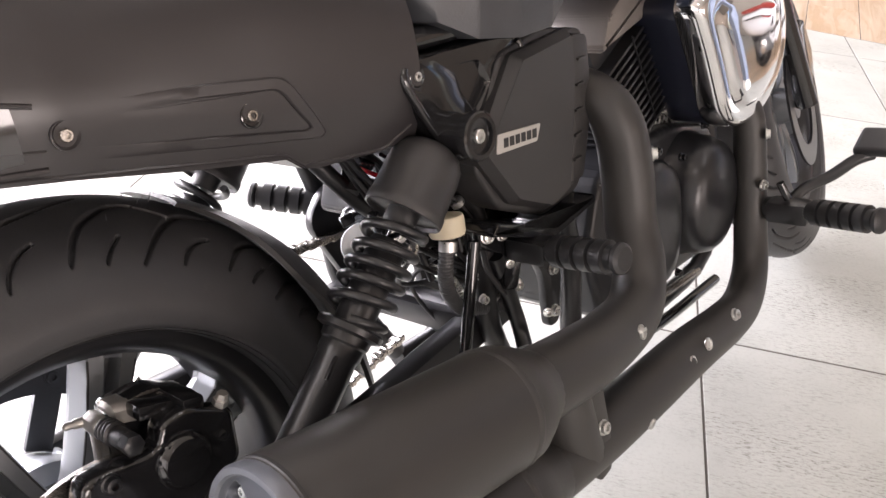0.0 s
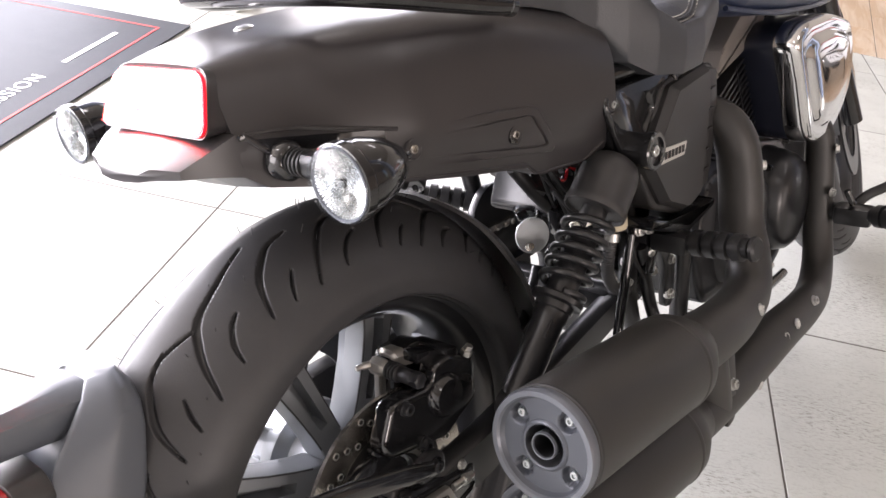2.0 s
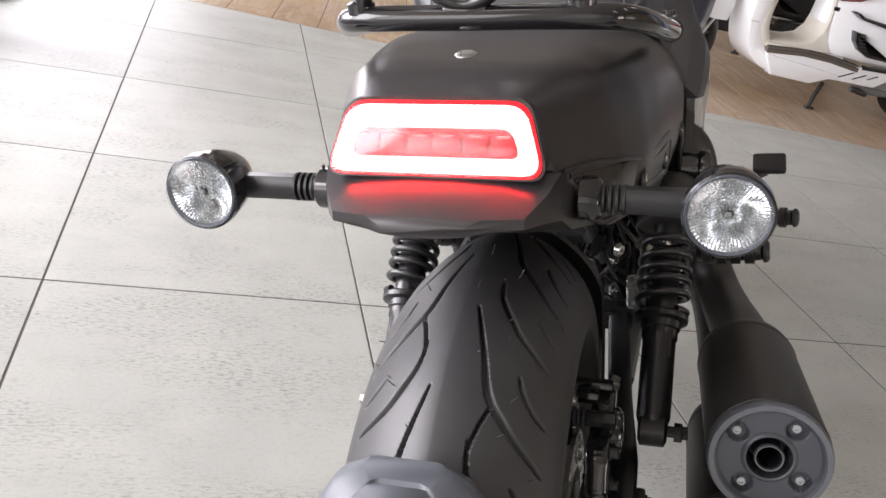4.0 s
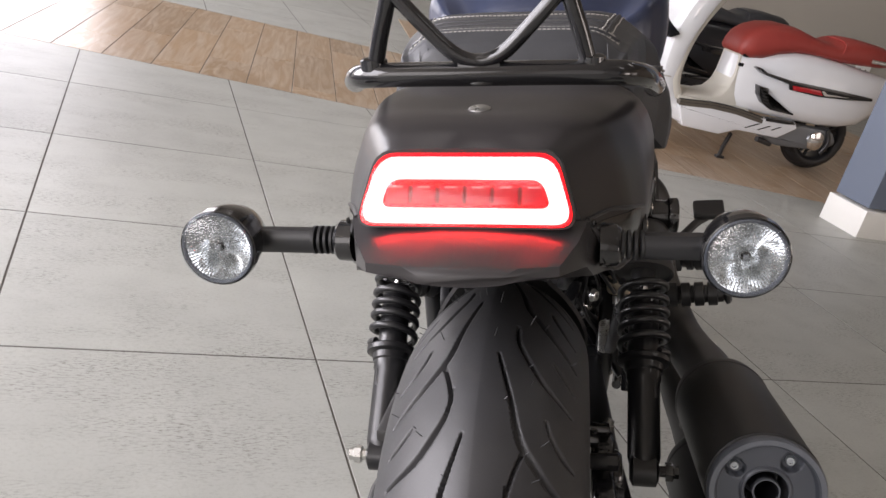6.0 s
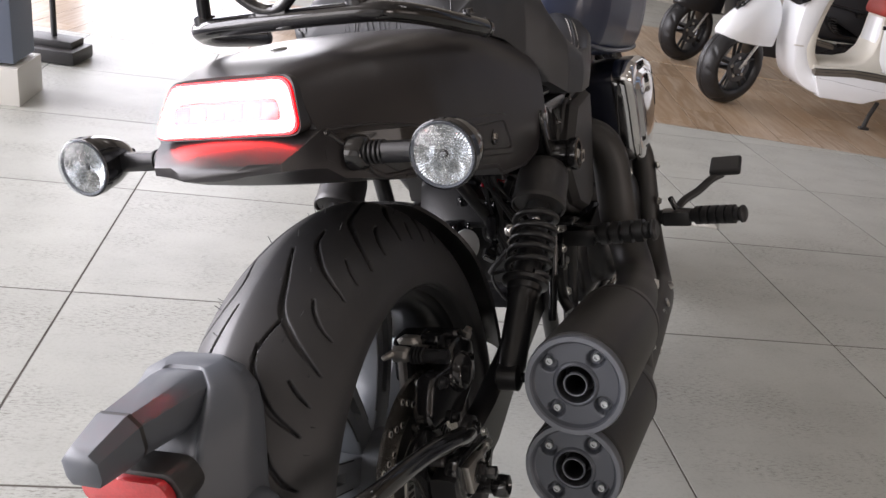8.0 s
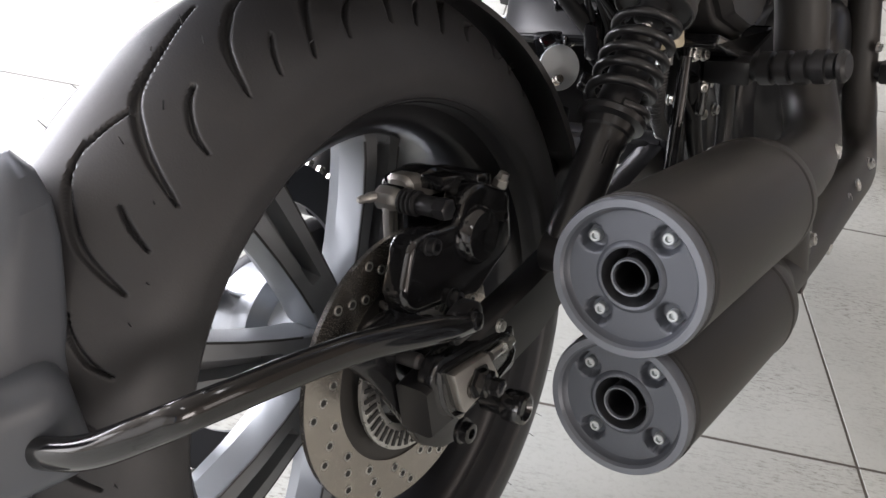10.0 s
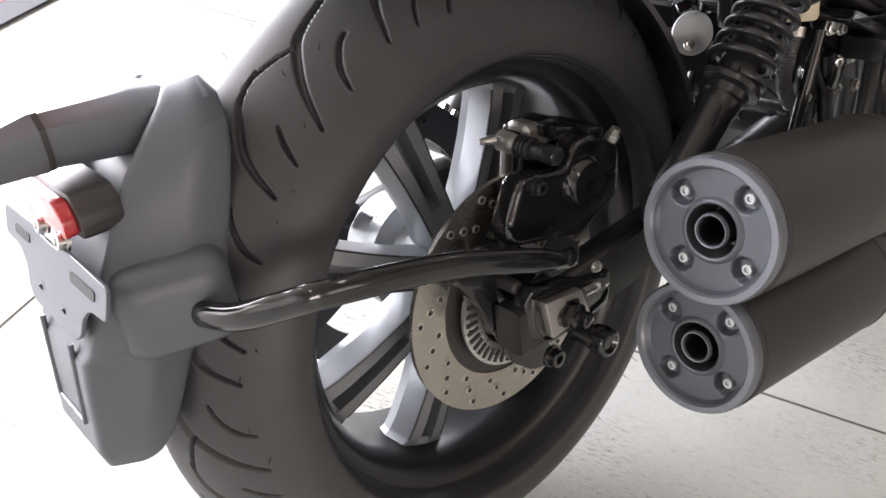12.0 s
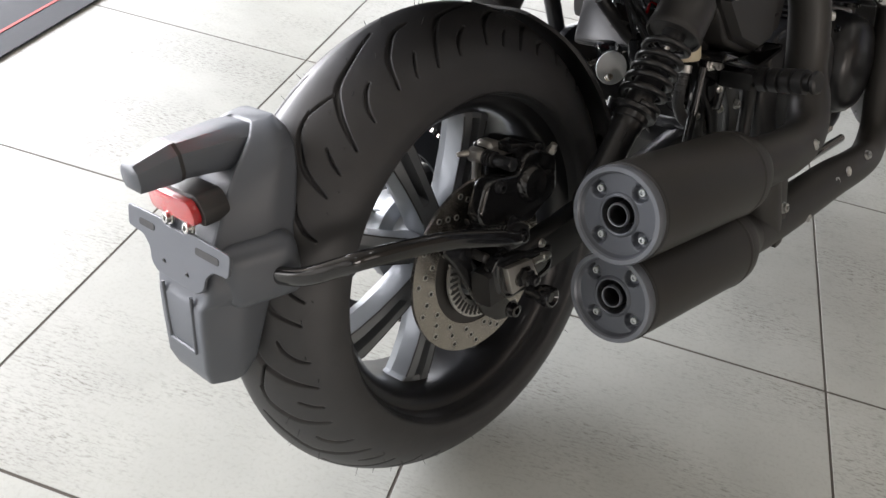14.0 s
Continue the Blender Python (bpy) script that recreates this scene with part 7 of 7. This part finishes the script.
    part("leg_shield", sheet([(0.52, 1.04, 0.10, 0.13), (0.42, 0.88, 0.11, 0.15), (0.33, 0.70, 0.12, 0.160), (0.298, 0.52, 0.10, 0.150), (0.312, 0.36, 0.09, 0.135), (0.352, 0.245, 0.09, 0.135), (0.43, 0.19, 0.09, 0.150), (0.55, 0.180, 0.09, 0.16)], 0.165), paint, ob)
    part("inner_shield", sheet([(0.56, 0.98, 0.04, 0.11), (0.47, 0.84, 0.05, 0.13), (0.38, 0.66, 0.05, 0.14), (0.345, 0.50, 0.05, 0.14), (0.352, 0.36, 0.05, 0.14), (0.40, 0.275, 0.05, 0.14)], 0.14), inner, ob)
    part("foot_board", Geo().box((0.62, 0, 0.275), (0.46, 0.30, 0.03), 0.012), inner, ob)
    # ribbed rubber mat that runs back along the floor's edge
    mat_line = [(0.395, 0.268), (0.46, 0.272), (0.60, 0.285), (0.76, 0.282), (0.94, 0.262)]
    part("foot_mat", Geo().loft([[(x, y, z + h) for y, h in ((-0.172, -0.030), (-0.174, -0.012), (-0.168, 0.002), (-0.12, 0.006), (-0.12, -0.02))] for x, z in mat_line]), FOOTMAT, ob)
    for k in range(4):
        part("mat_rib", Geo().tube([(x, -0.1735 + 0.006 * k + 0.002 * (k == 0), z - 0.011 + 0.0065 * min(k, 2) + 0.002 * (k == 3)) for x, z in mat_line], 0.0024, 6, smooth=4), DARKALLOY, ob)
    part("lower_skirt", Geo().slab(rounded([(0.40, 0.235), (0.46, 0.128), (0.70, 0.124), (0.80, 0.168), (1.07, 0.170), (1.178, 0.246), (1.145, 0.284), (0.95, 0.262), (0.60, 0.268)], 0.012), -0.172, -0.10, "y", 0.008, 3), paint, ob)
    # rear body: slim nose under the seat that swells into rounded flanks
    rows = []
    for x, w, top, low in ((0.700, 0.085, 0.595, 0.33), (0.710, 0.100, 0.60, 0.31), (0.728, 0.112, 0.60, 0.30), (0.765, 0.128, 0.60, 0.285), (0.84, 0.150, 0.61, 0.28), (0.92, 0.176, 0.635, 0.28), (1.02, 0.192, 0.657, 0.282), (1.16, 0.200, 0.662, 0.284), (1.30, 0.200, 0.657, 0.286), (1.44, 0.190, 0.645, 0.298), (1.56, 0.168, 0.635, 0.325), (1.66, 0.135, 0.63, 0.39), (1.74, 0.085, 0.62, 0.48), (1.78, 0.04, 0.60, 0.54)):
        rows.append([(x, y * w, low + (top - low) * z) for y, z in ((-0.72, 0), (-0.9, 0.05), (-0.985, 0.18), (-1, 0.42), (-0.98, 0.66), (-0.90, 0.84), (-0.74, 0.95), (-0.5, 1), (0.5, 1), (0.74, 0.95), (0.90, 0.84), (0.98, 0.66), (1, 0.42), (0.985, 0.18), (0.9, 0.05), (0.72, 0))])
    part("rear_body", Geo().loft(rows), paint, ob, "", 60)
    # curved step between floor and body
    rows = []
    for x, z, w in ((0.40, 0.300, 0.13), (0.47, 0.304, 0.13), (0.60, 0.314, 0.128), (0.662, 0.336, 0.122), (0.698, 0.39, 0.114), (0.708, 0.46, 0.106), (0.706, 0.53, 0.10), (0.702, 0.585, 0.09)):
        rows.append([(x, -w, z - 0.012), (x - 0.004, -w + 0.012, z), (x - 0.004, w - 0.012, z), (x, w, z - 0.012), (x + 0.09, w, z - 0.06), (x + 0.09, -w, z - 0.06)])
    part("tunnel", Geo().loft(rows), inner, ob, "", 60)
    rows = []
    for x, w, top, low in ((0.676, 0.075, 0.622, 0.586), (0.682, 0.100, 0.652, 0.572), (0.705, 0.122, 0.690, 0.566), (0.75, 0.135, 0.730, 0.562), (0.82, 0.146, 0.758, 0.575), (0.90, 0.154, 0.772, 0.615), (1.0, 0.160, 0.772, 0.645), (1.10, 0.160, 0.752, 0.656), (1.20, 0.158, 0.738, 0.656), (1.27, 0.155, 0.742, 0.654), (1.305, 0.152, 0.768, 0.652), (1.36, 0.148, 0.785, 0.655), (1.46, 0.142, 0.790, 0.662), (1.60, 0.12, 0.785, 0.672), (1.66, 0.09, 0.765, 0.68), (1.69, 0.05, 0.74, 0.69)):
        rows.append([(x, y * w, low + (top - low) * z) for y, z in ((-0.8, 0), (-1, 0.16), (-1.0, 0.42), (-0.95, 0.68), (-0.8, 0.88), (-0.55, 0.97), (-0.25, 1), (0.25, 1), (0.55, 0.97), (0.8, 0.88), (0.95, 0.68), (1.0, 0.42), (1, 0.16), (0.8, 0))])
    st = part("seat", Geo().loft(rows), seat_mat, ob, "", 70)
    part("seat_piping", Geo().tube([(1.268, -0.150, 0.668), (1.29, -0.148, 0.715), (1.298, -0.125, 0.752), (1.302, -0.06, 0.768), (1.302, 0.06, 0.768)], 0.004, 8, smooth=4), seat_mat, st)
    part("grab_rail", Geo().tube([(1.50, -0.13, 0.700), (1.62, -0.14, 0.705), (1.74, -0.09, 0.71), (1.76, 0, 0.712)], 0.011, 10, smooth=4), ZINC, ob)
    # dark trim on the flank
    part("flank_stripe", Geo().slab([(0.775, 0.522), (0.82, 0.500), (0.99, 0.480), (1.005, 0.452), (1.20, 0.450), (1.40, 0.470), (1.555, 0.492), (1.55, 0.508), (1.38, 0.508), (1.22, 0.506), (1.02, 0.501), (0.83, 0.513), (0.79, 0.530)], 0.0, 0.012, "y", 0.002).moved(Matrix.Translation((0, -0.206, 0))), GLOSS, ob)
    if seat_mat is REDSEAT:
        part("flank_reflector", Geo().slab([(1.010, 0.479), (1.195, 0.486), (1.222, 0.462), (1.026, 0.454)], -0.2095, -0.198, "y", 0.002), LAMPRED, ob)
    part("stripe_tail", Geo().slab([(1.205, 0.484), (1.235, 0.462), (1.30, 0.470), (1.40, 0.482), (1.30, 0.478), (1.25, 0.474), (1.22, 0.488)], -0.2085, -0.198, "y"), SILVERLABEL, ob)
    part("stripe_nose", Geo().slab([(0.775, 0.522), (0.82, 0.500), (0.93, 0.488), (0.93, 0.506), (0.83, 0.513), (0.79, 0.530)], -0.183, -0.135, "y", 0.002), GLOSS, ob)
    part("flank_vent", Geo().slab(rounded([(0.820, 0.436), (0.878, 0.432), (0.905, 0.380), (0.945, 0.340), (1.093, 0.329), (1.097, 0.318), (0.938, 0.322), (0.878, 0.346), (0.84, 0.385)], 0.005), -0.197, -0.145, "y", 0.003), GLOSS, ob)
    for k in range(5):
        part("vent_louvre", Geo().box((0.862 + 0.008 * k, -0.196, 0.418 - 0.016 * k), (0.042, 0.006, 0.004), 0.001), PLASTIC, ob)
    for x, z, h in ((0.838, 0.190, 0.040), (0.922, 0.194, 0.036), (1.008, 0.208, 0.028)):
        part("vent_slot", Geo().slab([(x, z), (x + 0.012, z), (x + h * 2.1 + 0.008, z + h), (x + h * 2.1 - 0.006, z + h)], -0.1735, -0.160, "y"), GLOSS, ob)
    part("heat_panel", Geo().slab(rounded([(0.962, 0.274), (1.129, 0.284), (1.150, 0.266), (1.10, 0.258), (0.955, 0.252)], 0.005), -0.1765, -0.15, "y", 0.003), GLOSS, ob)
    # engine and exhaust round the rear wheel
    part("engine_case", Geo().slab(rounded([(0.98, 0.16), (1.10, 0.12), (1.42, 0.14), (1.50, 0.20), (1.44, 0.27), (1.10, 0.26)], 0.03, 5), -0.14, -0.065, "y", 0.015, 3), ALLOY, ob)
    part("case_band", Geo().tube([(1.40, -0.145, 0.27), (1.43, -0.155, 0.20), (1.41, -0.145, 0.13)], 0.012, 10, smooth=3), PLASTIC, ob)
    part("case_dome", Geo().lathe([(0, 0.06), (0.018, 0.055), (0.026, 0.03), (0.028, 0.002)], (1.345, -0.135, 0.195), (0, -1, 0), 28), CHROME, ob)
    part("side_stand", Geo().tube([(0.80, -0.13, 0.135), (0.755, -0.17, 0.06), (0.735, -0.195, 0.008)], 0.012, 12), PLASTIC, ob)
    part("stand_foot", Geo().box((0.735, -0.2, 0.008), (0.05, 0.03, 0.014), 0.004), PLASTIC, ob)
    part("centre_stand", Geo().tube([(0.98, -0.12, 0.135), (1.08, -0.12, 0.12)], 0.016, 12), PLASTIC, ob)
    # headlight mask and bars
    part("head_light", Geo().slab(rounded([(0.035, 0.69), (0.09, 0.74), (0.19, 0.645), (0.265, 0.60), (0.205, 0.568), (0.135, 0.592), (0.08, 0.64)], 0.012), -0.172, -0.10, "y", 0.006), GLOSS, ob)
    part("lamp_lens", Geo().lathe([(0, 0.028), (0.006, 0.026), (0.011, 0.016), (0.012, 0.002)], (0.140, -0.171, 0.638), (0, -1, 0), 24), CLEAR, ob)
    for k in range(5):
        part("lamp_rib", Geo().box((0.068 + 0.018 * k, -0.1725, 0.690 - 0.016 * k), (0.044, 0.005, 0.004), 0.001, Matrix.Rotation(radians(-45), 3, "Y")), PULLEY, ob)
    part("handlebar", Geo().tube([(0.50, -0.34, 1.06), (0.46, -0.2, 1.04), (0.42, 0, 1.03), (0.46, 0.2, 1.04), (0.50, 0.34, 1.06)], 0.017, 12, smooth=4), PLASTIC, ob)
    part("shield_badge", Geo().box((0.27, -0.167, 0.375), (0.05, 0.003, 0.006), 0.001), SILVERLABEL, ob)
    for x, z in ((0.712, 0.570), (0.705, 0.515)):
        part("body_button", Geo().box((x + 0.012, -0.104, z), (0.03, 0.012, 0.02), 0.003), GLOSS, ob)
    return ob


SC_X = Vector((1.427, 0.55, 0)).normalized()
SC_TURN = math.atan2(SC_X.y, SC_X.x)
scooter(Matrix.Translation((0.16, 4.04, 0)) @ Matrix.Rotation(SC_TURN, 4, "Z"), WHITEPAINT, CREAMPAINT, REDSEAT, "white step-through scooter with red seat on its stand", "scooters on the planks")
scooter(Matrix.Translation((-0.18, 5.13, 0)) @ Matrix.Rotation(SC_TURN, 4, "Z"), DARKALLOY, CREAMPAINT, LEATHER, "dark grey scooter parked behind the white one", "scooters on the planks")

# ---- pieces of the floor ----
PLANK_AT, PLANK_X = Vector((-2.36, 2.50, 0)), Vector((0.953, 0.303, 0)).normalized()
PLANK_Y = Vector((-PLANK_X.y, PLANK_X.x, 0))
STRIP = 1.62


def piece_mesh(name, w, d, h, bevel, material):
    me = bpy.data.meshes.new(name)
    g = Geo().loft([[(-w / 2, -d / 2, -h), (w / 2, -d / 2, -h), (w / 2, d / 2, -h), (-w / 2, d / 2, -h)], [(-w / 2, -d / 2, -bevel), (w / 2, -d / 2, -bevel), (w / 2, d / 2, -bevel), (-w / 2, d / 2, -bevel)],
                    [(-w / 2 + bevel, -d / 2 + bevel, 0), (w / 2 - bevel, -d / 2 + bevel, 0), (w / 2 - bevel, d / 2 - bevel, 0), (-w / 2 + bevel, d / 2 - bevel, 0)]])
    me.from_pydata(g.v, [], [q if i != len(g.f) - 2 else q for i, q in enumerate(g.f)])
    me.materials.append(material)
    return me


def cut_tile(outline):
    """A tile cut along the plank strip."""
    me = bpy.data.meshes.new("floor_tile")
    n = len(outline)
    v = [(x, y, 0.0) for x, y in outline] + [(x, y, -0.006) for x, y in outline]
    me.from_pydata(v, [], [tuple(range(n))] + [(i, i + n, (i + 1) % n + n, (i + 1) % n) for i in range(n)])
    me.materials.append(TILE)
    return me


def clip(poly, point, normal):
    """The part of a 2D outline on the side of a line that the normal points to."""
    out = []
    for a, b in zip(poly, poly[1:] + poly[:1]):
        da, db = (Vector(a) - point).dot(normal), (Vector(b) - point).dot(normal)
        if da >= 0:
            out.append(a)
        if da * db < 0:
            t = da / (da - db)
            out.append(tuple(Vector(a) + (Vector(b) - Vector(a)) * t))
    return out


TS, GAP = 0.6, 0.0045
whole = piece_mesh("floor_tile", TS - GAP, TS - GAP, 0.006, 0.0003, TILE)
far = Geo()
for iu in range(-14, 16):
    for iv in range(-12, 18):
        c = tiled((iu + 0.5) * TS, (iv + 0.5) * TS)
        if not (X0 < c.x < X1 and Y0 < c.y < Y1):
            continue
        rel = c - PLANK_AT
        s = rel.dot(PLANK_Y)
        hw = TS / 2 - GAP / 2
        corners = [c + TILE_X * (a * hw) + TILE_Y * (b * hw) for a, b in ((-1, -1), (1, -1), (1, 1), (-1, 1))]
        ss = [(q - PLANK_AT).dot(PLANK_Y) for q in corners]
        if min(ss) >= 0 and max(ss) <= STRIP:
            continue
        near = -3.2 < c.x < 2.6 and -1.6 < c.y < 5.6
        crossing = (min(ss) < 0 < max(ss)) or (min(ss) < STRIP < max(ss))
        if not crossing:
            if near:
                ob = new("floor_tile", whole)
                ob.location, ob.rotation_euler = c, (0, 0, TILE_TURN)
                ob.parent = floor
            else:
                far.add([(q.x, q.y, 0) for q in corners], [(0, 1, 2, 3)])
            continue
        poly = [(a * hw, b * hw) for a, b in ((-1, -1), (1, -1), (1, 1), (-1, 1))]
        rot = Matrix.Rotation(-TILE_TURN, 2)
        ny = rot @ PLANK_Y.xy
        base = rot @ (PLANK_AT - c).xy
        for sign, edge in ((-1, -GAP), (1, STRIP + GAP)):
            cut = clip(poly, base + ny * edge, ny * sign)
            if len(cut) >= 3:
                ob = new("floor_tile", cut_tile(cut))
                ob.location, ob.rotation_euler = c, (0, 0, TILE_TURN)
                ob.parent = floor
part("far_floor_tiles", far, TILE, floor)["kind"] = "stuff"

# wood-look planks laid across the strip
plank = piece_mesh("floor_plank", 0.2 - 0.003, 0.8 - 0.003, 0.006, 0.001, WOOD)
for k in range(-14, 36):
    for r in range(-1, 3):
        off = (0.27 if k % 3 == 0 else 0.54 if k % 3 == 1 else 0.0) - 0.15
        y0, y1 = max(0, r * 0.8 + off), min(STRIP, (r + 1) * 0.8 + off)
        if y1 - y0 < 0.03:
            continue
        c = PLANK_AT + PLANK_X * (0.2 * (k + 0.5)) + PLANK_Y * ((y0 + y1) / 2)
        if not (X0 < c.x < X1 and Y0 < c.y < Y1):
            continue
        ob = new("floor_plank", plank)
        ob.location, ob.rotation_euler = (c.x, c.y, 0), (0, 0, math.atan2(PLANK_X.y, PLANK_X.x))
        ob.scale = (1, (y1 - y0) / 0.8, 1)
        ob.parent = floor
# the plank field widens behind the scooters, laid flush over the tile bed
for k in range(10, 30):
    for r in range(2):
        c = PLANK_AT + PLANK_X * (0.2 * (k + 0.5)) + PLANK_Y * (STRIP + 0.004 + 0.8 * (r + 0.5))
        if not (X0 + 0.5 < c.x < X1 - 0.5 and Y0 + 0.5 < c.y < Y1 - 0.5):
            continue
        ob = new("floor_plank", plank)
        ob.location, ob.rotation_euler = (c.x, c.y, 0.004), (0, 0, math.atan2(PLANK_X.y, PLANK_X.x))
        ob.parent = floor
